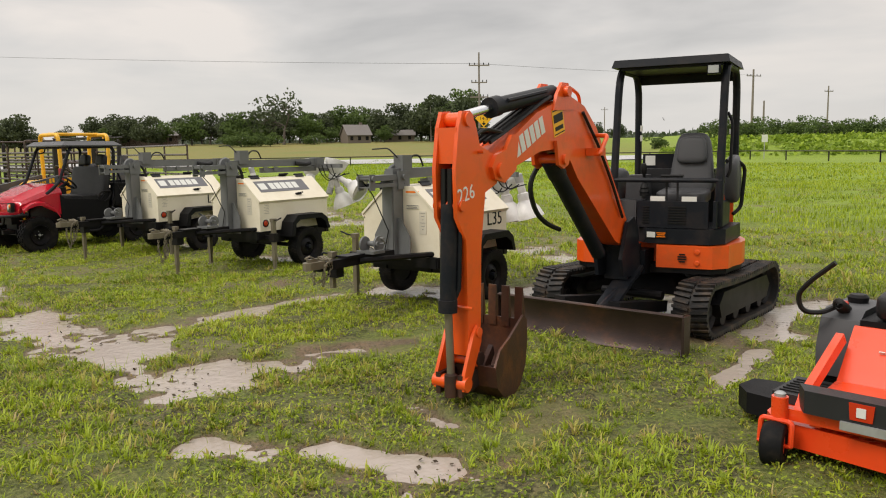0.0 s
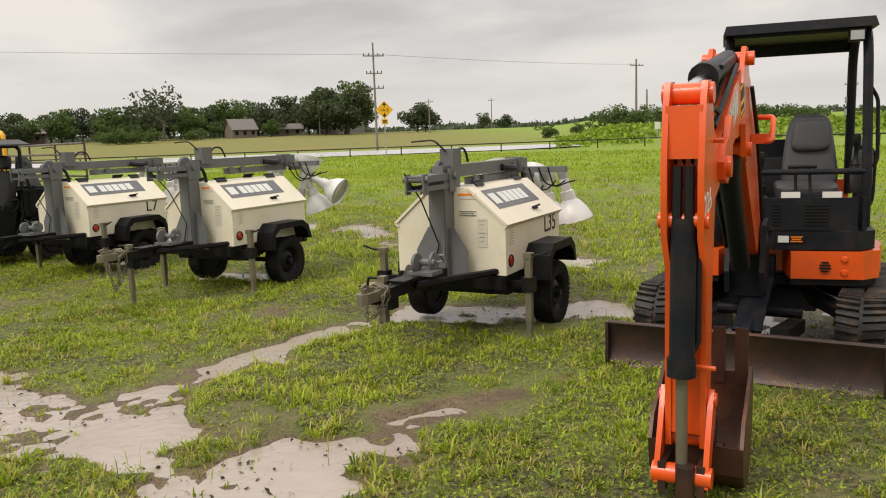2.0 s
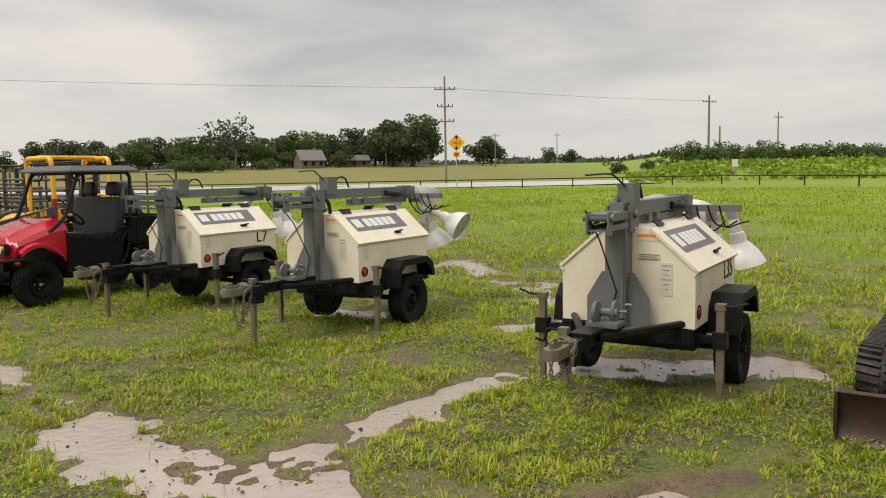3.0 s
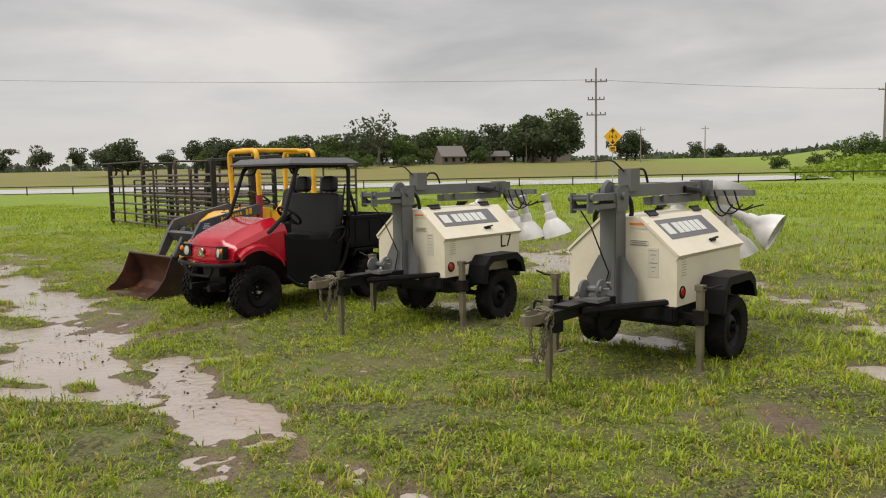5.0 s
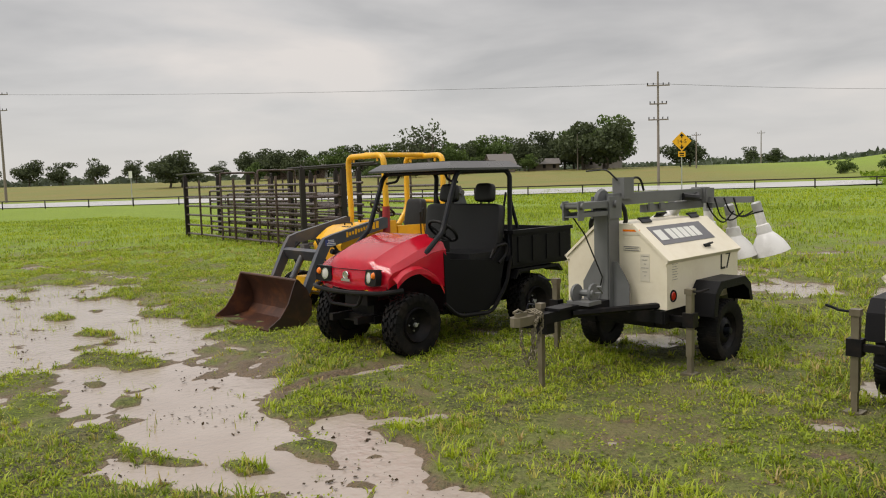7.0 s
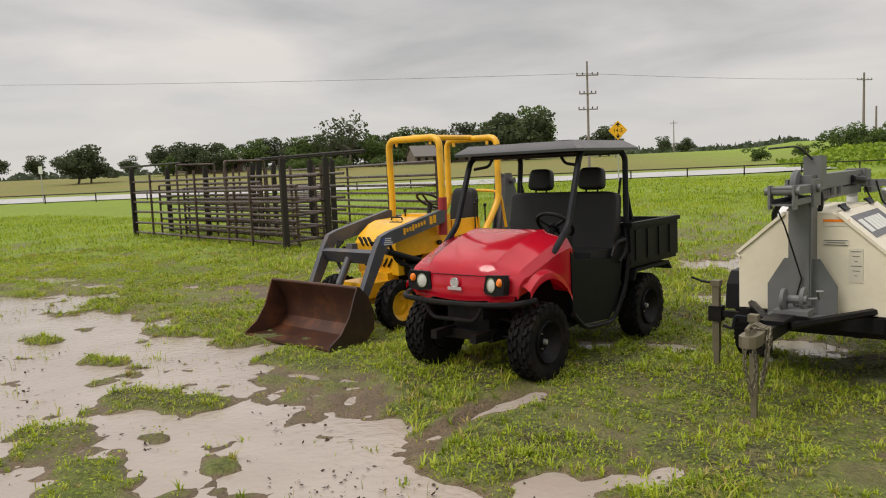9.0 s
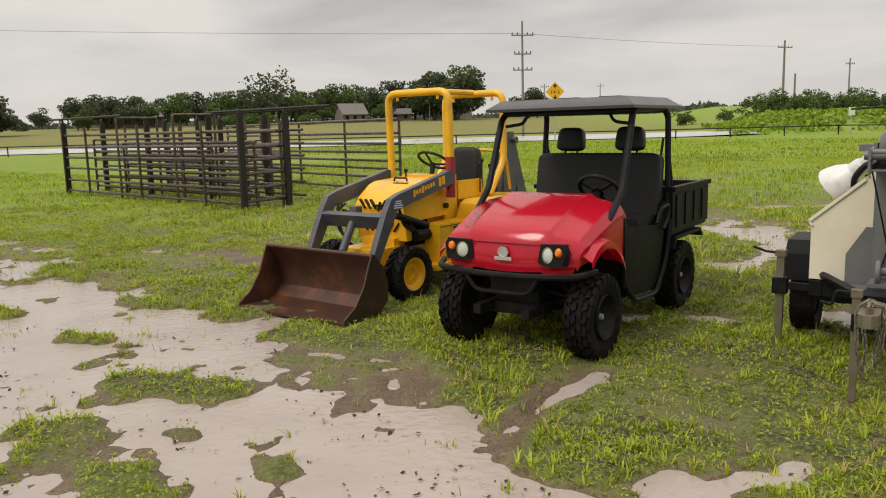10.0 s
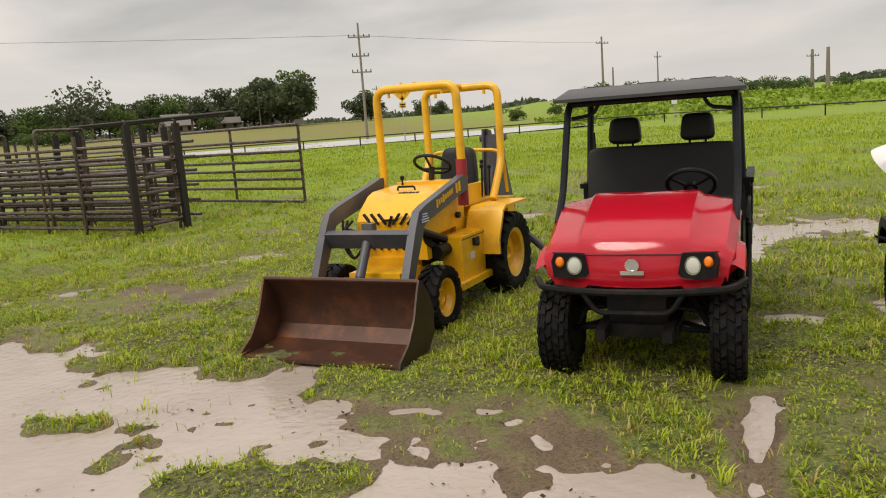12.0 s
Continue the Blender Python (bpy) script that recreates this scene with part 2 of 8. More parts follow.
def pad(bm, c, s, tilt=0.0, e=0.35, top=1.0):
    """A stuffed cushion: a box with generously rounded faces, leaning by tilt, its top narrowed."""
    m = Matrix.Rotation(radians(tilt), 3, "X")
    def q(t):
        return math.copysign(abs(t) ** e, t)
    nu, nv, rings = 12, 28, []
    for i in range(nu + 1):
        u = -math.pi / 2 + math.pi * i / nu
        z = q(math.sin(u))
        k = 1 + (top - 1) * (z + 1) / 2
        ring = [Vector((s[0] / 2 * k * q(math.cos(u)) * q(math.cos(v)), s[1] / 2 * q(math.cos(u)) * q(math.sin(v)), s[2] / 2 * z)) for v in (2 * math.pi * (j + 0.5) / nv for j in range(nv))]
        rings.append([bm.verts.new(m @ p + Vector(c)) for p in ring] if 0 < i < nu else [bm.verts.new(m @ Vector((0, 0, s[2] / 2 * z)) + Vector(c))])
    for A, B in zip(rings, rings[1:]):
        for j in range(nv):
            f = [A[j % len(A)], A[(j + 1) % nv % len(A)], B[(j + 1) % nv % len(B)], B[j % len(B)]]
            f = [v for i, v in enumerate(f) if v not in f[:i]]
            bm.faces.new(f)
    return bm


def lathe(bm, prof, m, seg=24, close=False):
    """Profile of (radius, height) turned round the z axis of m."""
    rings = []
    for r, h in prof:
        if r < 1e-5:
            rings.append([bm.verts.new(m @ Vector((0, 0, h)))])
        else:
            rings.append([bm.verts.new(m @ Vector((r * math.cos(2 * math.pi * k / seg), r * math.sin(2 * math.pi * k / seg), h))) for k in range(seg)])
    pairs = list(zip(rings, rings[1:])) + ([(rings[-1], rings[0])] if close else [])
    for A, B in pairs:
        for k in range(seg):
            j = (k + 1) % seg
            f = [A[k % len(A)], A[j % len(A)], B[j % len(B)], B[k % len(B)]]
            f = [v for i, v in enumerate(f) if v not in f[:i]]
            if len(f) > 2:
                bm.faces.new(f)
    return bm


ACROSS = Matrix.Rotation(radians(90), 4, "Y")  # turns the z axis onto x


def letters(name, text, size, material, parent, m, label="", depth=0.003):
    cu = bpy.data.curves.new(name, "FONT")
    cu.body, cu.size, cu.extrude, cu.align_x, cu.resolution_u = text, size, depth, "CENTER", 3
    tmp = bpy.data.objects.new(name, cu)
    scene.collection.objects.link(tmp)
    bpy.context.view_layer.update()
    me = bpy.data.meshes.new_from_object(tmp)
    bpy.data.objects.remove(tmp)
    me.name = name
    me.materials.clear()
    me.materials.append(material)
    ob = new(name, me)
    ob.parent = parent
    ob.matrix_local = m
    if label:
        ob["label"] = label
    return ob


def tyre(bm, r, w, m, lugs=22, lug=0.02, angled=0.5, seg=40, bead=0.58, knobs=False):
    """A treaded tyre round the z axis of m, its tread of slanted lugs."""
    h = w / 2
    lathe(bm, [(r * bead, -h * 0.75), (r * 0.78, -h), (r * 0.93, -h * 0.96), (r - lug, -h * 0.72), (r - lug * 0.7, 0), (r - lug, h * 0.72), (r * 0.93, h * 0.96), (r * 0.78, h), (r * bead, h * 0.75), (r * bead * 0.97, 0)], m, seg, True)
    for k in range(lugs):
        for side in (-1, 1):
            a = 2 * math.pi * (k + (0.5 if side > 0 else 0)) / lugs
            da = 2 * math.pi / lugs * 0.30
            runs = [((0.04 * h, 0, r), (0.72 * h, angled, r), (1.0 * h, angled * 1.1, r * 0.955), (1.02 * h, angled * 1.1, r * 0.86))]
            if knobs:
                runs = [((0.06 * h, 0, r), (0.38 * h, 0.2, r)), ((0.46 * h, 0.55, r), (0.76 * h, 0.4, r)), ((0.82 * h, 0.05, r * 0.985), (1.0 * h, 0.0, r * 0.95), (1.03 * h, 0.0, r * 0.84))]
            for run in runs:
                ring = []
                for hh, sh, rr in run:
                    c = a + sh * 2 * math.pi / lugs
                    ring.append([Vector((q * math.cos(c + e), q * math.sin(c + e), side * hh)) for q, e in ((rr, -da), (rr, da), (rr - lug * 1.3, da), (rr - lug * 1.3, -da))])
                vs = [[bm.verts.new(m @ v) for v in q] for q in ring]
                for A, B in zip(vs, vs[1:]):
                    for i in range(4):
                        j = (i + 1) % 4
                        bm.faces.new((A[i], A[j], B[j], B[i]))
                bm.faces.new(vs[0]), bm.faces.new(vs[-1])
    return bm


# ---- ground: one sheet, wet pasture with ruts and puddles, out to the horizon ----
WATER = -0.026
# standing water, each a stretch from one point to another: x, y, x, y, half width, depth
NEAR_POOLS = [
    (-3.8, 7.25, -2.5, 6.35, 0.42, 0.066), (-3.45, 6.6, -1.8, 5.95, 0.30, 0.060), (-1.8, 5.95, -1.15, 6.05, 0.18, 0.052), (-2.72, 7.4, -1.95, 7.95, 0.20, 0.048),
    (-2.72, 7.4, -2.4, 6.4, 0.24, 0.058), (-2.45, 5.62, -1.65, 5.38, 0.22, 0.046), (-1.95, 5.3, -1.95, 4.95, 0.15, 0.044), (-1.4, 6.93, -1.1, 6.85, 0.16, 0.038),
    (-1.1, 6.26, -0.78, 6.36, 0.12, 0.050), (-1.45, 4.32, -1.05, 4.2, 0.13, 0.042), (-0.6, 4.2, -0.1, 3.95, 0.18, 0.044), (-0.2, 4.88, 0.0, 4.6, 0.09, 0.038),
    (0.64, 5.27, 0.9, 5.32, 0.09, 0.038),
]
RUT_POOLS = [
    (-2.97, 7.1, -2.45, 7.7, 0.24, 0.056), (-2.45, 7.7, -1.58, 8.66, 0.17, 0.056), (-1.58, 8.66, -1.2, 8.92, 0.15, 0.050), (-1.75, 7.15, -1.35, 7.16, 0.12, 0.042),
    (-7.0, 11.15, -6.2, 9.8, 0.20, 0.064), (-6.2, 9.8, -5.4, 8.95, 0.30, 0.072), (-5.4, 8.95, -4.8, 8.4, 0.34, 0.072), (-4.8, 8.4, -4.15, 7.65, 0.36, 0.068),
    (-4.15, 7.65, -3.5, 7.15, 0.34, 0.062), (-7.6, 10.7, -6.6, 9.98, 0.15, 0.046), (-8.35, 10.2, -7.0, 9.95, 0.24, 0.050), (-6.98, 12.96, -7.75, 12.0, 0.06, 0.066),
    (-9.0, 13.4, -8.9, 12.7, 0.22, 0.046), (-6.75, 11.25, -6.4, 11.3, 0.13, 0.040), (-9.4, 12.7, -8.2, 12.1, 0.28, 0.056),
]
BIG_POOLS = [
    (-11.9, 15.2, -9.1, 13.3, 0.55, 0.074), (-9.4, 13.3, -8.5, 11.4, 0.42, 0.066), (-9.4, 11.7, -7.6, 10.7, 0.36, 0.064), (-9.0, 11.95, -8.0, 12.0, 0.26, 0.055),
    (-14.9, 17.8, -11.9, 15.4, 1.10, 0.078), (-12.4, 16.1, -10.2, 14.5, 0.55, 0.074), (-11.1, 14.0, -9.4, 13.4, 0.45, 0.069), (-9.6, 12.4, -8.15, 11.55, 0.40, 0.064),
    (-10.1, 12.4, -9.1, 11.6, 0.45, 0.069), (-12.5, 14.5, -10.8, 12.6, 0.95, 0.078), (-13.5, 12.5, -11.0, 11.0, 1.30, 0.078), (-9.3, 13.3, -8.75, 13.0, 0.22, 0.049),
    (-15.3, 20.7, -13.6, 19.6, 0.28, 0.052), (-13.6, 19.6, -12.9, 18.5, 0.20, 0.046), (-17.2, 21.4, -15.4, 20.7, 0.30, 0.049),
]
BACK_POOLS = [
    (-0.6, 9.2, 0.1, 8.9, 0.32, 0.050), (0.0, 8.9, 1.2, 8.8, 0.34, 0.058), (3.4, 7.6, 2.9, 6.8, 0.26, 0.052), (3.4, 7.6, 4.6, 8.0, 0.40, 0.060),
    (2.6, 6.2, 1.65, 4.95, 0.10, 0.042), (1.9, 7.9, 2.6, 8.3, 0.55, 0.056), (-0.92, 17.0, -0.4, 15.4, 0.60, 0.058), (-0.4, 15.4, 0.07, 12.2, 0.33, 0.052),
    (-0.87, 11.0, 0.0, 11.2, 0.20, 0.046), (1.36, 12.8, 1.6, 11.8, 0.50, 0.054), (-3.2, 20.0, -2.4, 17.8, 0.85, 0.060), (-2.7, 18.1, -4.6, 16.6, 0.33, 0.046),
    (-2.85, 12.2, -2.5, 12.0, 0.32, 0.050), (-3.75, 11.4, -3.6, 11.3, 0.12, 0.042), (-5.76, 14.4, -5.6, 14.3, 0.20, 0.052),
]
FAR_POOLS = [
    (-6.4, 14.6, -6.3, 14.55, 0.14, 0.050), (-5.0, 13.9, -4.4, 14.1, 0.36, 0.050), (-9.7, 20.45, -10.8, 20.0, 0.20, 0.050), (-11.7, 19.25, -12.6, 19.0, 0.20, 0.050),
    (-6.8, 21.6, -5.2, 21.5, 0.30, 0.050), (-1.8, 22.0, -0.2, 22.1, 0.30, 0.050),
]
POOLS = NEAR_POOLS + RUT_POOLS + BIG_POOLS + BACK_POOLS + FAR_POOLS
# grassy islands left in the water, and mud without grass, in the same manner
ISLANDS = [
    (-10.25, 13.15, -9.5, 12.95, 0.18, 1.0), (-10.5, 12.35, -10.35, 12.3, 0.16, 1.0), (-9.66, 12.2, -9.56, 12.15, 0.10, 1.0), (-9.05, 11.75, -8.95, 11.6, 0.11, 1.0),
    (-7.8, 9.6, -6.6, 9.3, 0.36, 1.0), (-11.3, 14.5, -10.9, 14.35, 0.13, 1.0), (-12.6, 15.6, -12.2, 15.4, 0.14, 1.0), (-2.2, 6.75, -1.5, 6.35, 0.20, 1.0),
]
BARE = [
    (-1.0, 6.3, -0.4, 6.45, 0.26, 1.0), (-7.1, 13.1, -7.8, 11.8, 0.13, 1.0), (-7.8, 11.8, -8.1, 11.45, 0.20, 1.0), (-9.0, 13.5, -8.9, 12.7, 0.30, 0.55),
    (-2.97, 7.1, -2.45, 7.7, 0.30, 0.9), (-6.6, 10.7, -6.2, 9.95, 0.24, 0.8), (-8.6, 13.4, -8.2, 12.9, 0.30, 0.8), (-11.9, 18.7, -10.4, 17.9, 0.45, 0.6),
    (-0.1, 4.75, 0.0, 4.5, 0.14, 0.8), (0.0, 8.4, 0.7, 8.7, 0.50, 0.6), (2.0, 7.2, 2.8, 7.6, 0.80, 0.7), (-2.4, 9.7, -2.1, 9.4, 0.34, 0.5),
    (-6.98, 12.96, -7.7, 12.05, 0.12, 1.0), (-2.4, 7.75, -1.6, 8.65, 0.22, 0.7), (-6.9, 12.3, -6.6, 12.0, 0.24, 0.6), (-2.75, 7.4, -1.95, 7.95, 0.24, 0.7),
]


def value_noise(x, y, scale, seed):
    r = np.random.RandomState(seed).rand(128, 128)
    u, v = x / scale + 1000.3, y / scale + 1000.7
    i, j = np.floor(u).astype(int), np.floor(v).astype(int)
    f, g = u - i, v - j
    f, g = f * f * (3 - 2 * f), g * g * (3 - 2 * g)
    a, b, c, d = r[i % 128, j % 128], r[(i + 1) % 128, j % 128], r[i % 128, (j + 1) % 128], r[(i + 1) % 128, (j + 1) % 128]
    return (a * (1 - f) + b * f) * (1 - g) + (c * (1 - f) + d * f) * g


def blot(x, y, spots):
    out = np.zeros_like(x)
    warp = 0.55 * (value_noise(x, y, 0.9, 5) - 0.5) + 0.75 * (value_noise(x, y, 0.33, 6) - 0.5) + 0.35 * (value_noise(x, y, 0.12, 16) - 0.5)
    for x0, y0, x1, y1, half, depth in spots:
        dx, dy = x1 - x0, y1 - y0
        t = np.clip(((x - x0) * dx + (y - y0) * dy) / (dx * dx + dy * dy), 0, 1)
        d = np.hypot(x - x0 - t * dx, y - y0 - t * dy) / half + warp
        k = np.clip((1.62 - d) / 1.15, 0, 1)
        out = np.maximum(out, depth * k * k * (3 - 2 * k))
    return out


def scuffed(x, y):
    """Small trodden patches all over the pasture, denser in front of the loader."""
    n = value_noise(x, y, 0.9, 65) * 0.55 + value_noise(x, y, 0.28, 66) * 0.45
    more = 0.07 * np.exp(-((x + 10.8) / 2.6) ** 2 - ((y - 17.2) / 2.6) ** 2) + 0.05 * np.exp(-((x + 8.3) / 1.0) ** 2 - ((y - 12.8) / 1.2) ** 2)
    return np.clip((n + more - 0.63) * 8, 0, 1) * np.clip((24 - np.hypot(x + 6, y - 10)) / 6, 0, 1)


def rise(x, y):
    """The lie of the land: level where the machines stand, a bank behind the fence, a slow rise to the woods."""
    s = np.clip((y - 15) / 12, 0, 1)
    z = 0.14 * s * s * (3 - 2 * s)
    z = z + 0.34 * np.clip((y - 82) / 18, 0, 1)
    t = np.clip((y - 118) / 150, 0, 1)
    z = z + 4.0 * t * t * (3 - 2 * t)
    bank = np.clip((x - 23 - (y - 84) * 0.3) / 8, 0, 1) * np.clip((y - 82) / 8, 0, 1)
    return z + 1.7 * bank


def height(x, y):
    near = np.clip((34 - np.hypot(x + 5, y - 10)) / 8, 0, 1)
    bumps = 0.034 * (value_noise(x, y, 1.3, 1) - 0.42) + 0.040 * (value_noise(x, y, 0.42, 2) - 0.42) + 0.030 * (value_noise(x, y, 0.17, 3) - 0.5) + 0.030 * (value_noise(x, y, 0.09, 4) - 0.5)
    sunk = blot(x, y, POOLS) * (1 - 0.85 * blot(x, y, ISLANDS))
    z = 0.008 + bumps * near - 0.95 * sunk * (0.5 + 0.9 * value_noise(x, y, 0.5, 7)) * near
    return rise(x, y) + z


def spread(lo, hi, step, far, grow=1.16):
    a = list(np.arange(lo, hi, step))
    d, p = step, hi
    while p < far:
        a.append(p)
        d = d * grow
        p += d
    a.append(far)
    d, p = step, lo - step
    while p > -far:
        a.insert(0, p)
        d = d * grow
        p -= d
    a.insert(0, -far)
    return np.array(a)


def sheet(name, xs, ys, zf, material):
    X, Y = np.meshgrid(xs, ys)
    Z = zf(X, Y)
    n, k = len(xs), len(ys)
    me = bpy.data.meshes.new(name)
    idx = np.arange(n * k).reshape(k, n)
    quads = np.stack([idx[:-1, :-1], idx[:-1, 1:], idx[1:, 1:], idx[1:, :-1]], -1).reshape(-1, 4)
    me.from_pydata(np.stack([X, Y, Z], -1).reshape(-1, 3).tolist(), [], quads.tolist())
    me.materials.append(material)
    me.shade_smooth()
    return new(name, me), X.ravel(), Y.ravel(), Z.ravel()


def ground_material():
    m = bpy.data.materials.new("wet_pasture")
    m.use_nodes = True
    n, l = m.node_tree.nodes, m.node_tree.links
    bs = n["Principled BSDF"]
    co = n.new("ShaderNodeTexCoord")
    att = n.new("ShaderNodeAttribute")
    att.attribute_name = "cover"
    sep = n.new("ShaderNodeSeparateColor")
    l.new(att.outputs["Color"], sep.inputs[0])

    def noisy(scale, detail, lo, hi, a, b):
        t = n.new("ShaderNodeTexNoise")
        t.inputs["Scale"].default_value, t.inputs["Detail"].default_value, t.inputs["Roughness"].default_value = scale, detail, 0.62
        l.new(co.outputs["Object"], t.inputs["Vector"])
        r = n.new("ShaderNodeMapRange")
        r.inputs["From Min"].default_value, r.inputs["From Max"].default_value = lo, hi
        l.new(t.outputs["Fac"], r.inputs["Value"])
        x = n.new("ShaderNodeMix")
        x.data_type = "RGBA"
        for key, val in (("A", a), ("B", b)):
            if isinstance(val, tuple):
                x.inputs[key].default_value = (*val, 1)
            else:
                l.new(val, x.inputs[key])
        l.new(r.outputs[0], x.inputs["Factor"])
        return x.outputs["Result"], t

    def blend(fac, a, b):
        x = n.new("ShaderNodeMix")
        x.data_type = "RGBA"
        l.new(fac, x.inputs["Factor"])
        l.new(a, x.inputs["A"])
        l.new(b, x.inputs["B"])
        return x.outputs["Result"]

    green, _ = noisy(0.35, 6, 0.35, 0.65, (0.195, 0.285, 0.018), (0.255, 0.355, 0.021))
    green, _ = noisy(9, 4, 0.4, 0.75, green, (0.135, 0.195, 0.018))
    green, _ = noisy(34, 3, 0.47, 0.66, green, (0.125, 0.175, 0.017))
    soil, _ = noisy(3, 7, 0.35, 0.7, (0.125, 0.082, 0.045), (0.215, 0.145, 0.082))
    soil, grit = noisy(40, 4, 0.45, 0.7, soil, (0.060, 0.052, 0.024))
    dry, _ = noisy(0.06, 5, 0.35, 0.65, (0.200, 0.165, 0.040), (0.150, 0.165, 0.032))
    col = blend(sep.outputs[0], green, soil)
    # brown-green litter; its dark flecks paint in the shade between grass tufts
    thatch_shade, _ = noisy(4, 5, 0.38, 0.66, (0.165, 0.140, 0.060), (0.120, 0.150, 0.030))
    thatch_shade, _ = noisy(30, 4, 0.43, 0.58, thatch_shade, (0.045, 0.042, 0.016))
    col = blend(sep.outputs[2], col, thatch_shade)
    col = blend(sep.outputs[1], col, dry)
    l.new(col, bs.inputs["Base Color"])
    rr = n.new("ShaderNodeMapRange")
    rr.inputs["To Min"].default_value, rr.inputs["To Max"].default_value = 0.9, 0.55
    l.new(sep.outputs[0], rr.inputs["Value"])
    l.new(rr.outputs[0], bs.inputs["Roughness"])
    bp = n.new("ShaderNodeBump")
    bp.inputs["Strength"].default_value, bp.inputs["Distance"].default_value = 1.0, 0.035
    l.new(grit.outputs["Fac"], bp.inputs["Height"])
    l.new(bp.outputs[0], bs.inputs["Normal"])
    return m


GX, GY = spread(-18, 5.5, 0.046, 2600), spread(2.0, 22, 0.046, 2600)
ground, gx, gy, gz = sheet("ground", GX, GY, height, ground_material())
tagged(ground, "wet green pasture with muddy ruts and bare patches", "ground", kind="structure")
wet = np.clip((0.004 - (gz - rise(gx, gy))) / 0.022, 0, 1)
bare = np.clip(blot(gx, gy, BARE) * (0.4 + 1.2 * value_noise(gx, gy, 0.25, 8)) + 0.75 * scuffed(gx, gy), 0, 1)
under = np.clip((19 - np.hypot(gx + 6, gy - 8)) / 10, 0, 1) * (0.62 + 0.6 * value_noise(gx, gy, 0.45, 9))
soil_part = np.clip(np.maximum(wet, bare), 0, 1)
# share of litter with painted gap shade, off the mud and near the machines
thatch_shade_part = np.clip(under * (1 - soil_part), 0, 1)
dry_part = np.clip((gy - 112) / 6, 0, 1) * np.clip((40 - (gx - 5)) / 40 + 0.35, 0, 1)
cover = ground.data.color_attributes.new("cover", "FLOAT_COLOR", "POINT")
cover.data.foreach_set("color", np.stack([soil_part, dry_part, thatch_shade_part, np.ones_like(wet)], -1).ravel())


def water_material():
    m = bpy.data.materials.new("muddy_water")
    m.use_nodes = True
    n, l = m.node_tree.nodes, m.node_tree.links
    bs = n["Principled BSDF"]
    co = n.new("ShaderNodeTexCoord")
    t = n.new("ShaderNodeTexNoise")
    t.inputs["Scale"].default_value, t.inputs["Detail"].default_value = 1.2, 5
    l.new(co.outputs["Object"], t.inputs["Vector"])
    x = n.new("ShaderNodeMix")
    x.data_type = "RGBA"
    x.inputs["A"].default_value, x.inputs["B"].default_value = (0.27, 0.220, 0.185, 1), (0.44, 0.385, 0.34, 1)
    l.new(t.outputs["Fac"], x.inputs["Factor"])
    l.new(x.outputs["Result"], bs.inputs["Base Color"])
    bs.inputs["Roughness"].default_value = 0.05
    bs.inputs["IOR"].default_value = 1.33
    rip = n.new("ShaderNodeTexNoise")
    rip.inputs["Scale"].default_value, rip.inputs["Detail"].default_value = 14, 4
    l.new(co.outputs["Object"], rip.inputs["Vector"])
    bp = n.new("ShaderNodeBump")
    bp.inputs["Strength"].default_value, bp.inputs["Distance"].default_value = 0.38, 0.02
    l.new(rip.outputs["Fac"], bp.inputs["Height"])
    l.new(bp.outputs[0], bs.inputs["Normal"])
    return m


water, _, _, _ = sheet("water", np.linspace(-24, 7.5, 8), np.linspace(0.5, 15.0, 8), lambda x, y: np.full_like(x, WATER), water_material())
tagged(water, "still muddy rainwater lying in the ruts", "puddle", kind="structure")
WM = water.data.materials[0]
far_water, _, _, _ = sheet("water", np.linspace(-24, 7.5, 30), np.linspace(15.0, 24, 30), lambda x, y: WATER + rise(x, y), WM)
tagged(far_water, "shallow rainwater standing in the grass behind the machines", "puddle", kind="structure")


# ---- light-tower trailers ----
def lamp_head(parent, at, aim):
    """A floodlight: ballast can, neck and a bell reflector; its mouth looks along aim."""
    q = Vector(aim).normalized().to_track_quat("Z", "Y").to_matrix().to_4x4()
    m = Matrix.Translation(at) @ q @ Matrix.Scale(0.88, 4)
    head = part("floodlight", lathe(bmesh.new(), [(0.02, -0.21), (0.05, -0.21), (0.055, -0.19), (0.055, -0.06), (0.075, -0.05), (0.085, 0.0), (0.085, 0.05), (0.12, 0.09), (0.175, 0.17), (0.215, 0.27), (0.222, 0.30), (0.214, 0.302), (0.17, 0.18), (0.11, 0.10), (0.0, 0.08)], Matrix(), 28), WHITE, parent, "white enamel bell reflector", m)
    part("ballast_can", lathe(bmesh.new(), [(0.0, -0.33), (0.045, -0.33), (0.058, -0.315), (0.058, -0.205), (0.0, -0.205)], Matrix(), 16), GALV, head, "grey metal lamp socket")
    part("lens", lathe(bmesh.new(), [(0.0, 0.262), (0.12, 0.268), (0.2, 0.280), (0.2, 0.274), (0.0, 0.25)], Matrix(), 24), LENS, head, "clear glass lens")
    return head


def jack(bm, x, y, top, foot=True, w=0.052):
    box(bm, (x, y, top / 2 + 0.08), (w, w, top - 0.16))
    box(bm, (x, y, 0.12), (w * 0.8, w * 0.8, 0.24))
    box(bm, (x, y, top - 0.02), (w * 1.35, w * 1.35, 0.045))
    if foot:
        box(bm, (x, y, 0.012), (0.12, 0.12, 0.02))


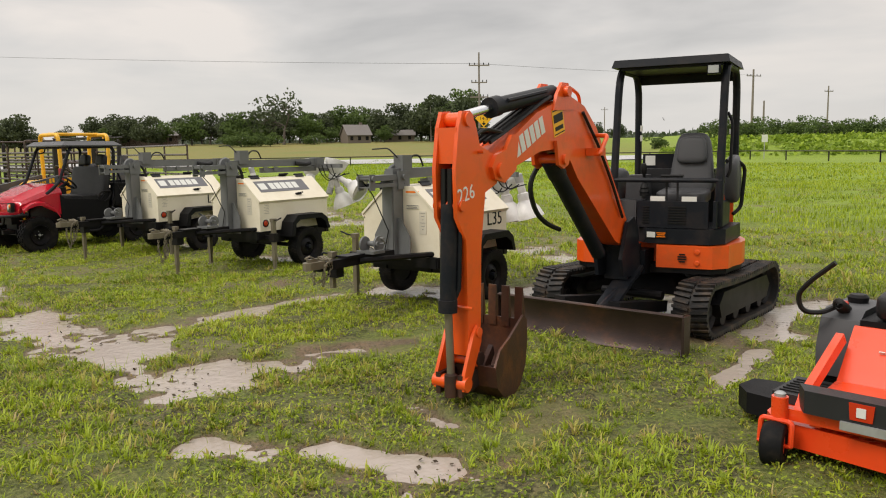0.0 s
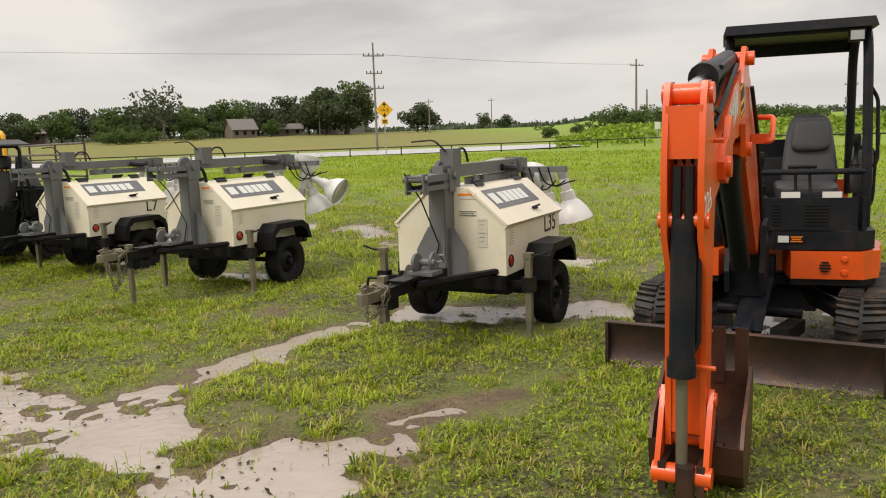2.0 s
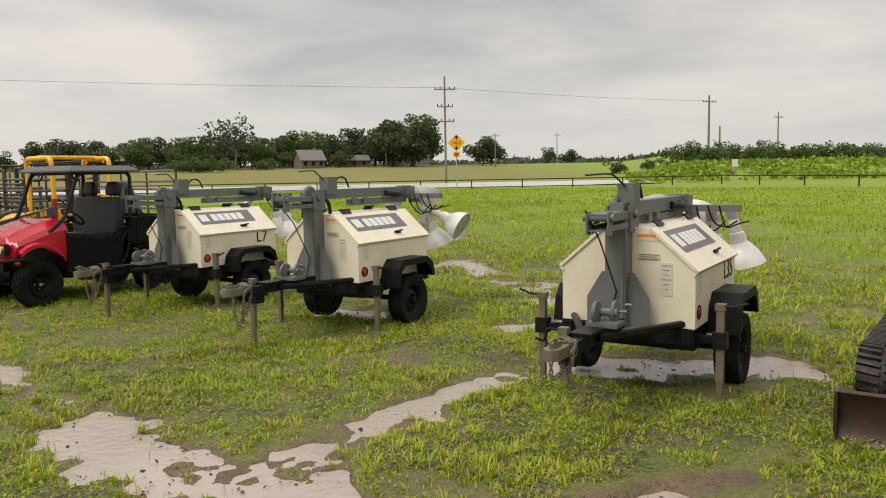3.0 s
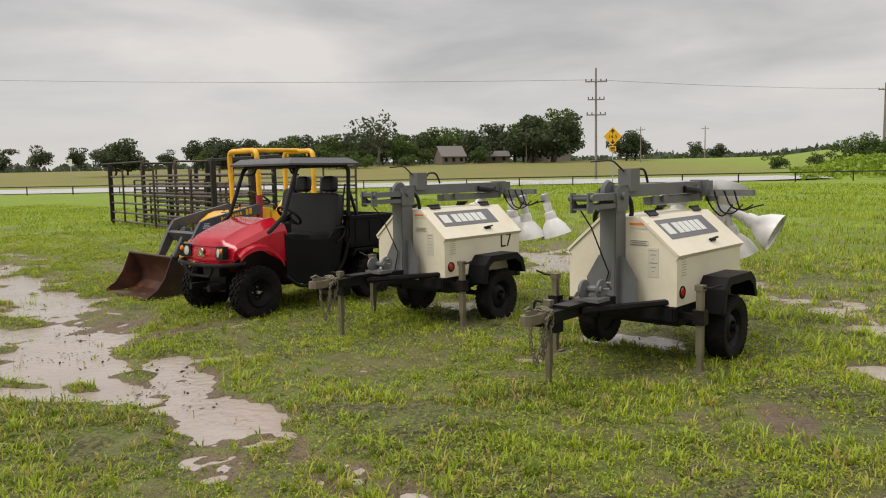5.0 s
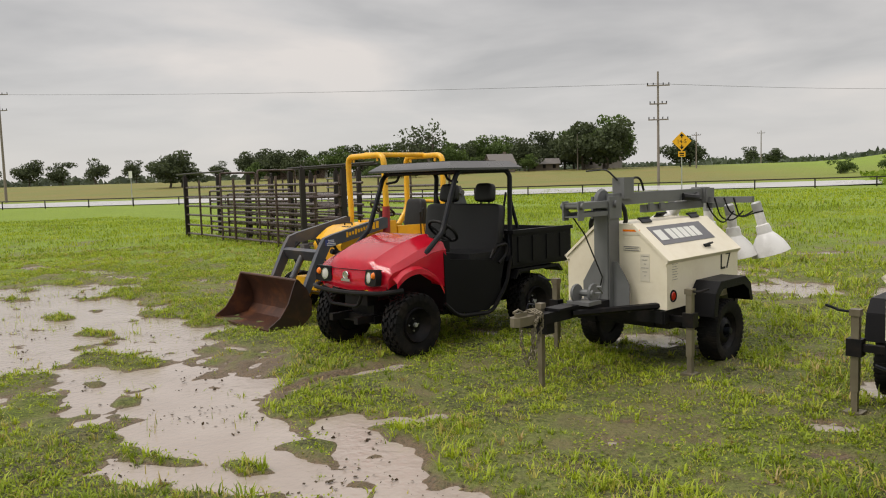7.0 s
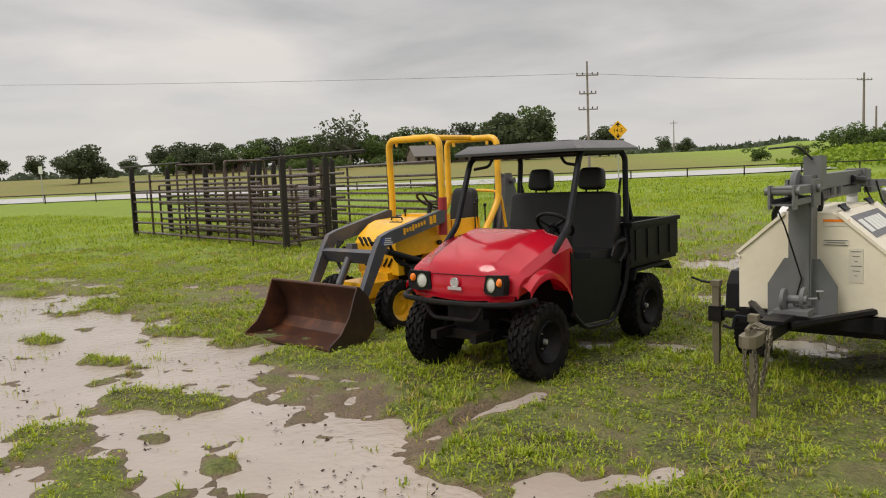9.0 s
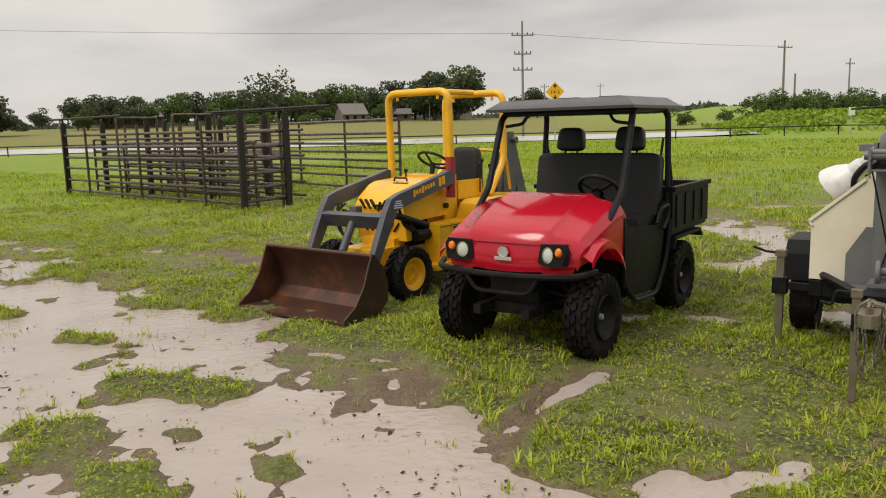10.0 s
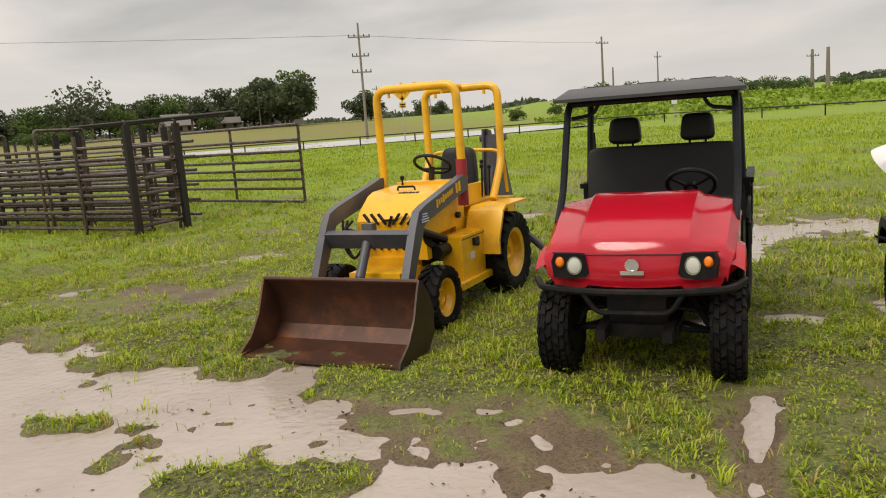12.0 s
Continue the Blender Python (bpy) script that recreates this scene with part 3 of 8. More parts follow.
def chain(bm, pts, link=0.032, r=0.005):
    pts = [Vector(p) for p in pts]
    line = []
    for a, b in zip(pts, pts[1:]):
        n = max(1, round((b - a).length / link))
        line += [a + (b - a) * i / n for i in range(n)]
    for i, (a, b) in enumerate(zip(line, line[1:])):
        d = (b - a)
        s = d.orthogonal().normalized()
        if i % 2:
            s = s.cross(d.normalized())
        c, u = (a + b) / 2, d.normalized() * link * 0.72
        s = s * link * 0.34
        tube(bm, [c - u - s * 0.5, c - u + s * 0.5, c - u * 0.4 + s, c + u * 0.4 + s, c + u + s * 0.5, c + u - s * 0.5, c + u * 0.4 - s, c - u * 0.4 - s], r, 5, True)


def light_trailer(m, label, mark, lamps, group="light towers in a row", drop=0):
    ob = thing("light_tower_trailer", m, label, "trailer", group)
    Y0, Y1, W = 1.34, 2.67, 0.505
    sec = [(-W, 0.55), (W, 0.55), (W, 0.965), (0.165, 1.262), (-0.165, 1.262), (-W, 0.965)]
    body = part("canopy", prism(bmesh.new(), sec, Y0, Y1, "y"), CREAM, ob, "cream painted steel canopy with sloped shoulders", bev=0.012)
    # lift-up side doors on both shoulders, with hinges, latch and a maker's plate
    for s in (-1, 1):
        a = math.atan2(0.297, W - 0.165)
        mid = Vector((s * (W + 0.165) / 2, (Y0 + Y1) / 2, (0.965 + 1.262) / 2)) + Vector((s * math.sin(a), 0, math.cos(a))) * 0.012
        dm = Matrix.Translation(mid) @ Matrix.Rotation(s * a, 4, "Y")
        door = part("hood_door", box(bmesh.new(), (s * 0.012, 0, 0), (0.465, Y1 - Y0 + 0.03, 0.022)), CREAM, ob, "cream hinged shoulder panel", dm, bev=0.006)
        part("door_lip", box(bmesh.new(), (s * 0.238, 0, -0.016), (0.014, Y1 - Y0 + 0.03, 0.05)), CREAM, door, bev=0.004)
        plate = part("maker_plate", box(bmesh.new(), (-s * 0.045, -0.06, 0.0135), (0.225, 0.94, 0.004)), DECAL, door, "dark grey maker's plate with pale blocks")
        if s > 0:
            bars = bmesh.new()
            box(bars, (-0.045, -0.43, 0.0165), (0.125, 0.13, 0.004))
            for k in range(5):
                box(bars, (-0.045, -0.255 + 0.112 * k, 0.0165), (0.125, 0.092, 0.004))
            pieces("plate_mark", bars, PAPER, plate, "pale block mark")
            part("latch", tube(box(bmesh.new(), (0.15, 0.12, 0.02), (0.03, 0.10, 0.012)), [(0.15, 0.05, 0.03), (0.15, 0.19, 0.045)], 0.010, 6), DARKSTEEL, door, "dark T-handle latch")
        for y in (-0.45, 0.42):
            hinge = bmesh.new()
            box(hinge, (-s * 0.235, y, 0.02), (0.05, 0.16, 0.012)), tube(hinge, [(-s * 0.262, y - 0.09, 0.022), (-s * 0.262, y + 0.09, 0.022)], 0.012, 6)
            pieces("hinge", hinge, DARKSTEEL, door, "dark steel hinge")
    # front panel stickers, side lamp, lettering
    st = bmesh.new()
    for x, z, w, h in ((0.17, 1.19, 0.17, 0.028), (0.17, 1.06, 0.17, 0.04), (0.30, 0.90, 0.09, 0.24)):
        box(st, (x, Y0 - 0.002, z), (w, 0.004, h))
    pieces("warning_sticker", st, FADED, body, "white warning stickers")
    st = bmesh.new()
    for x, z, w, h in ((0.17, 1.215, 0.17, 0.018),):
        box(st, (x, Y0 - 0.003, z), (w, 0.004, h))
    part("warning_band", st, AMBER, body, "orange warning band")
    st = bmesh.new()
    for k in range(6):
        box(st, (0.30, Y0 - 0.005, 1.0 - k * 0.034), (0.07 - 0.025 * (k % 3), 0.003, 0.0035))
    for k in range(3):
        box(st, (0.17, Y0 - 0.005, 1.075 - k * 0.016), (0.15 - 0.03 * (k % 2), 0.003, 0.005))
    pieces("sticker_print", st, DECAL, body, "dark unreadable print")
    st = bmesh.new()
    for k in range(7):
        box(st, (W + 0.001, 1.47, 0.93 - k * 0.022), (0.003, 0.10 - 0.03 * (k % 2), 0.003))
    part("side_sticker", st, DECAL, body, "small grey print")
    part("side_lamp", lathe(bmesh.new(), [(0, 0.012), (0.03, 0.010), (0.042, 0.0), (0.042, -0.004)], Matrix.Translation((W, Y0 + 0.10, 0.66)) @ ACROSS, 18), REDLENS, body, "oval red side lamp")
    part("lamp_ring", lathe(bmesh.new(), [(0.043, -0.002), (0.043, 0.008), (0.052, 0.008), (0.054, -0.002)], Matrix.Translation((W, Y0 + 0.10, 0.66)) @ ACROSS, 18), BLACK, body)
    part("drip_rail", box(bmesh.new(), (0, (Y0 + Y1) / 2, 1.266), (0.30, Y1 - Y0, 0.012)), CREAM, body, bev=0.004)
    if mark:
        letters("fleet_mark", mark, 0.22, INK, body, Matrix.Translation((W + 0.001, Y1 - 0.26, 0.80)) @ Matrix(((0, 0, 1, 0), (1, 0, 0, 0), (0, 1, 0, 0), (0, 0, 0, 1))), "black stencilled " + mark)
    # chassis
    fr = bmesh.new()
    for s in (-1, 1):
        box(fr, (s * 0.45, 2.0, 0.49), (0.07, 1.40, 0.11))
        box(fr, (s * 0.30, 2.07, 0.40), (0.06, 1.3, 0.06))
    for y in (1.34, 1.9, 2.66):
        box(fr, (0, y, 0.49), (1.0, 0.06, 0.11))
    box(fr, (0, 1.62, 0.405), (0.95, 0.36, 0.07))
    pieces("frame_member", fr, BLACK, ob, "black welded steel frame member", bev=0.005)
    tg = bmesh.new()
    box(tg, (0, 0.78, 0.49), (0.085, 1.40, 0.085))
    for s in (-1, 1):
        tube(tg, [(s * 0.05, 0.62, 0.49), (s * 0.42, 1.36, 0.49)], 0.028, 6)
    box(tg, (0, 0.55, 0.545), (0.15, 0.26, 0.02))
    tongue = part("tongue", tg, BLACK, ob, "black drawbar", m=Matrix.Translation((0, 0, 0.09)), bev=0.005)
    cp = bmesh.new()
    prism(cp, [(-0.045, 0.16), (0.045, 0.16), (0.055, 0.05), (0.05, -0.04), (0.02, -0.075), (-0.02, -0.075), (-0.05, -0.04), (-0.055, 0.05)], 0.475, 0.545, "z")
    box(cp, (0, 0.03, 0.56), (0.03, 0.12, 0.03))
    tube(cp, [(0, 0.08, 0.56), (0.0, 0.0, 0.60), (0.0, -0.06, 0.585)], 0.010, 6)
    part("coupler", cp, JACK, tongue, "worn steel ball coupler", bev=0.008)
    ch = bmesh.new()
    for s in (-1, 1):
        chain(ch, [(s * 0.05, 0.22, 0.55), (s * 0.07, 0.12, 0.50), (s * 0.06, 0.10, 0.32), (s * 0.03, 0.13, 0.17 + 0.03 * s + 2.5 * drop), (s * 0.02, 0.19, 0.28 + drop), (s * 0.06, 0.24, 0.52)])
    for k in range(3):
        chain(ch, [(-0.06, 0.15 + 0.03 * k, 0.54), (-0.02, 0.14 + 0.03 * k, 0.575), (0.05, 0.16 + 0.03 * k, 0.55), (0.055, 0.18 + 0.03 * k, 0.47)])
    part("safety_chain", ch, JACK, tongue, "rusty safety chains hung in loops")
    wn_ = bmesh.new()
    for y in (0.80, 0.90):
        lathe(wn_, [(0.0, -0.012), (0.075, -0.012), (0.08, 0.0), (0.075, 0.012), (0.0, 0.012)], Matrix.Translation((-0.03 + 0.10 * (y > 0.85), y, 0.63)) @ ACROSS, 18)
    tube(wn_, [(-0.04, 0.84, 0.63), (0.10, 0.86, 0.63)], 0.028, 10)
    box(wn_, (0.03, 0.82, 0.555), (0.22, 0.18, 0.03))
    tube(wn_, [(0.10, 0.88, 0.63), (0.17, 0.88, 0.64), (0.18, 0.80, 0.70), (0.22, 0.80, 0.70)], 0.010, 6)
    part("winch", wn_, MASTGREY, tongue, "small dull grey hand winch")
    # jacks: tongue and two outriggers
    for name, x, y, top, crank in (("tongue_jack", -0.10, 0.40, 0.68, -1), ("outrigger_jack", 0.66, 1.44, 0.73, 1), ("outrigger_jack", -0.71, 1.42, 0.73, -1)):
        jb = bmesh.new()
        if drop and name == "tongue_jack":
            box(jb, (x, y, 0.50), (0.046, 0.046, 0.34)), box(jb, (x, y, 0.66), (0.062, 0.062, 0.045))
        else:
            jack(jb, x, y, top, name != "tongue_jack", 0.052 if name != "tongue_jack" else 0.046)
        j = part(name, jb, JACK, ob, "square galvanised jack leg", bev=0.004)
        hb = bmesh.new()
        tube(hb, [(x + 0.02 * crank, y, top - 0.02), (x + 0.11 * crank, y - 0.02, top - 0.01), (x + 0.13 * crank, y - 0.02, top - 0.1 * (y < 1)), (x + 0.19 * crank, y - 0.03, top - 0.1 * (y < 1) + 0.02)], 0.010, 6, bend=0.02)
        part("crank", hb, DARKSTEEL, j, "bent crank handle")
        sb = bmesh.new()
        if abs(x) > 0.3:
            box(sb, (x * 0.82, y, 0.47), (abs(x) * 0.36, 0.05, 0.05)), box(sb, (x, y, 0.47), (0.10, 0.09, 0.12))
        else:
            box(sb, (x * 0.6, y, 0.49), (0.12, 0.10, 0.10))
        part("bracket", sb, BLACK, j)
    # mast: upright post with wing gussets, pivot head, folded mast over the canopy
    mx = -0.03
    pb = bmesh.new()
    box(pb, (mx, 1.22, 0.96), (0.13, 0.10, 0.88)), box(pb, (mx - 0.07, 1.26, 0.96), (0.012, 0.16, 0.88)), box(pb, (mx + 0.07, 1.26, 0.96), (0.012, 0.16, 0.88))
    post = part("mast_post", pb, MASTGREY, ob, "weathered grey upright mast post", bev=0.004)
    gb = bmesh.new()
    for s in (-1, 1):
        gs = [(mx + s * 0.07, 0.52), (mx + s * 0.235, 0.52), (mx + s * 0.235, 0.76), (mx + s * 0.12, 0.95), (mx + s * 0.07, 0.95)]
        prism(gb, gs if s > 0 else gs[::-1], 1.235, 1.247, "y")
    box(gb, (mx, 1.20, 0.545), (0.42, 0.20, 0.018))
    pieces("gusset", gb, MASTGREY, post, "grey pentagon gusset plates")
    part("cable_guide", tube(bmesh.new(), [(mx - 0.03, 1.15, 0.62), (mx + 0.02, 1.155, 0.82), (mx - 0.05, 1.0, 1.2), (mx - 0.08, 0.80, 1.42)], 0.006, 6), INK, post, "black winch cable")
    part("hose", tube(bmesh.new(), rounded([(mx - 0.06, 1.30, 1.40), (mx - 0.16, 1.32, 1.36), (mx - 0.22, 1.34, 1.27), (mx - 0.22, 1.36, 1.20)], 0.06), 0.022, 8), INK, post, "thick black hose")
    hd = bmesh.new()
    for s in (-1, 1):
        box(hd, (mx + s * 0.075, 1.02, 1.50), (0.014, 0.58, 0.055)), box(hd, (mx + s * 0.075, 1.02, 1.425), (0.014, 0.58, 0.04))
        box(hd, (mx + s * 0.078, 0.77, 1.46), (0.014, 0.075, 0.16)), box(hd, (mx + s * 0.085, 1.26, 1.47), (0.02, 0.19, 0.19))
    box(hd, (mx, 1.0, 1.52), (0.14, 0.52, 0.012)), box(hd, (mx, 1.0, 1.41), (0.14, 0.52, 0.012))
    tube(hd, [(mx - 0.11, 0.77, 1.50), (mx + 0.11, 0.77, 1.50)], 0.028, 12)
    tube(hd, [(mx - 0.12, 1.25, 1.50), (mx + 0.12, 1.25, 1.50)], 0.03, 12)
    lathe(hd, [(0.0, -0.02), (0.10, -0.02), (0.115, 0.0), (0.10, 0.02), (0.0, 0.02)], Matrix.Translation((mx - 0.045, 1.26, 1.52)) @ ACROSS, 20)
    pieces("pivot_head", hd, MASTGREY, ob, "grey pivot bracket with pulley", m=Matrix.Translation((0, drop, -0.05 - drop)), bev=0.003)
    fm = bmesh.new()
    box(fm, (mx, 2.12, 1.535), (0.10, 1.66, 0.105)), box(fm, (mx, 2.42, 1.43), (0.075, 1.1, 0.07))
    box(fm, (mx, 2.98, 1.52), (0.15, 0.10, 0.16)), box(fm, (mx + 0.02, 1.50, 1.63), (0.12, 0.16, 0.19))
    for y in (1.9, 2.1):
        box(fm, (mx + 0.06, y, 1.45), (0.02, 0.07, 0.06))
    mast = part("folded_mast", fm, MASTGREY, ob, "grey telescopic mast folded over the canopy", m=Matrix.Translation((0, -drop, -0.05 - drop)), bev=0.004)
    ho = bmesh.new()
    tube(ho, rounded([(mx + 0.05, 1.36, 1.52), (mx + 0.08, 1.42, 1.46), (mx + 0.07, 1.46, 1.34), (mx + 0.04, 1.48, 1.30)], 0.05), 0.02, 7)
    tube(ho, rounded([(mx, 1.62, 1.63), (mx, 1.68, 1.72), (mx, 1.82, 1.72), (mx, 1.88, 1.60)], 0.06), 0.011, 6)
    tube(ho, rounded([(mx + 0.03, 1.4, 1.70), (mx - 0.06, 1.36, 1.80), (mx - 0.26, 1.34, 1.79)], 0.04), 0.008, 6)
    tube(ho, rounded([(mx + 0.06, 2.5, 1.52), (mx + 0.12, 2.66, 1.50), (mx + 0.06, 2.8, 1.52)], 0.06), 0.035, 8)
    pieces("cable", ho, INK, mast, "black cables and coiled cord")
    tube_b = bmesh.new()
    box(tube_b, (0.05, 3.02, 1.42), (0.90, 0.06, 0.06)), box(tube_b, (mx, 3.02, 1.47), (0.18, 0.16, 0.14)), box(tube_b, (0.05, 3.22, 1.36), (0.06, 0.42, 0.05))
    bar = part("lamp_bar", tube_b, MASTGREY, ob, "grey lamp crossbar", m=Matrix.Translation((0, -drop, -drop)), bev=0.003)
    lo = bmesh.new()
    for k in range(4):
        x = 0.02 + 0.10 * k
        tube(lo, rounded([(x, 2.98, 1.44), (x + 0.05, 3.02, 1.28 - 0.05 * (k % 2)), (x + 0.14, 3.10, 1.16 + 0.04 * k), (x + 0.22, 3.16, 1.30)], 0.07), 0.008, 5)
    pieces("lamp_cord", lo, INK, bar, "loops of black lamp cord")
    for at, aim in lamps:
        h = lamp_head(ob, at, aim)
        back = Vector(at) - Vector(aim).normalized() * 0.26
        part("lamp_arm", tube(bmesh.new(), [back, (back.x * 0.75, 3.08 - drop, 1.42 - drop)], 0.014, 6), MASTGREY, h, m=h.matrix_local.inverted())
    # wheels and fenders
    for s in (-1, 1):
        wm = Matrix.Translation((s * 0.62, 2.08, 0.282)) @ ACROSS
        w = part("wheel", tyre(bmesh.new(), 0.285, 0.18, Matrix(), 40, 0.005, 0.2), TYRE, ob, "black road tyre", wm)
        part("rim", lathe(bmesh.new(), [(0.0, s * 0.02), (0.055, s * 0.02), (0.065, s * 0.055), (0.105, s * 0.045), (0.138, s * 0.01), (0.158, s * 0.05), (0.172, s * 0.07), (0.176, s * 0.05), (0.164, -s * 0.055), (0.0, -s * 0.055)], Matrix(), 28), BLACK, w, "black steel rim")
        hubm = bmesh.new()
        lathe(hubm, [(0.0, s * 0.10), (0.03, s * 0.095), (0.033, s * 0.02)], Matrix(), 14)
        for k in range(5):
            tube(hubm, [(0.055 * math.cos(k * 1.2566), 0.055 * math.sin(k * 1.2566), s * 0.02), (0.055 * math.cos(k * 1.2566), 0.055 * math.sin(k * 1.2566), s * 0.04)], 0.009, 6)
        part("hub", hubm, DARKSTEEL, w, "dark hub with wheel nuts")
        fp = [(1.70, 0.46), (1.74, 0.66), (1.84, 0.755), (2.32, 0.755), (2.43, 0.68), (2.48, 0.52), (2.46, 0.515), (2.41, 0.665), (2.31, 0.735), (1.85, 0.735), (1.76, 0.65), (1.72, 0.46)]
        fb = prism(bmesh.new(), fp, s * 0.51, s * 0.74)
        lip = [(1.71, 0.46), (1.745, 0.66), (1.84, 0.75), (2.32, 0.75), (2.425, 0.675), (2.47, 0.52), (2.42, 0.53), (2.38, 0.63), (2.29, 0.685), (1.88, 0.685), (1.80, 0.63), (1.77, 0.46)]
        prism(fb, lip, s * 0.732, s * 0.742)
        part("fender", fb, PLASTIC, ob, "black moulded fender", bev=0.006)
    part("axle", tube(box(bmesh.new(), (0, 2.08, 0.38), (0.5, 0.08, 0.08)), [(-0.58, 2.08, 0.282), (0.58, 2.08, 0.282)], 0.03, 8), BLACK, ob)
    return ob


def lamps_set(kind):
    if kind == 0:
        return [((0.24, 3.12, 1.04), (0.12, 0.12, -1)), ((0.42, 3.22, 1.06), (0.22, 0.12, -1)), ((-0.30, 3.05, 1.14), (-0.35, 0.2, 0.8)), ((0.02, 3.18, 1.08), (0.1, 0.5, 0.6))]
    if kind == 1:
        return [((0.36, 3.32, 1.13), (0.9, 0.1, -0.45)), ((0.16, 3.32, 1.02), (0.25, 0.25, -1)), ((0.10, 3.25, 1.24), (0.1, 0.25, 0.9)), ((-0.36, 3.2, 1.22), (-0.2, 0.3, 0.8))]
    return [((0.20, 3.24, 1.08), (0.12, 0.12, -1)), ((0.42, 3.46, 1.10), (0.25, 0.15, -1)), ((-0.40, 3.05, 1.25), (-0.6, 0.3, -0.6)), ((-0.15, 3.42, 1.12), (0.0, 0.2, -1))]


light_trailer(pose(-1.225, 7.112, 0, 0, 0, -35.5), "cream light-tower trailer marked L35 with folded grey mast", "L35", lamps_set(0), drop=0.08)
light_trailer(pose(-3.722, 10.005, 0, 0, 0, -35.7), "cream light-tower trailer with one floodlight tilted out, between the other two", "", lamps_set(1))
light_trailer(pose(-5.793, 11.837, 0, 0, 0, -36), "cream light-tower trailer marked L7 with floodlights hanging, beside the red buggy", "L7", lamps_set(2))


# ---- red utility buggy ----
def fine_rows(rows, k=3):
    """More rows between the given ones, along a smooth curve through them."""
    if len(rows) < 4:
        return rows
    out = []
    for i in range(len(rows) - 1):
        a, b, c, d = rows[max(i - 1, 0)], rows[i], rows[i + 1], rows[min(i + 2, len(rows) - 1)]
        for j in range(k):
            t = j / k
            out.append([(q * 2 + (r - p) * t + (p * 2 - q * 5 + r * 4 - s) * t * t + (q * 3 - p - r * 3 + s) * t ** 3) * 0.5 for p, q, r, s in zip(a, b, c, d)])
    return out + [rows[-1]]


def curve_loft(bm, rows, close_ends=True):
    """Skin over rows of points, each row one line of the surface."""
    vs = [[bm.verts.new(p) for p in r] for r in fine_rows(rows)]
    for A, B in zip(vs, vs[1:]):
        for i in range(len(A) - 1):
            bm.faces.new((A[i], A[i + 1], B[i + 1], B[i]))
    return vs


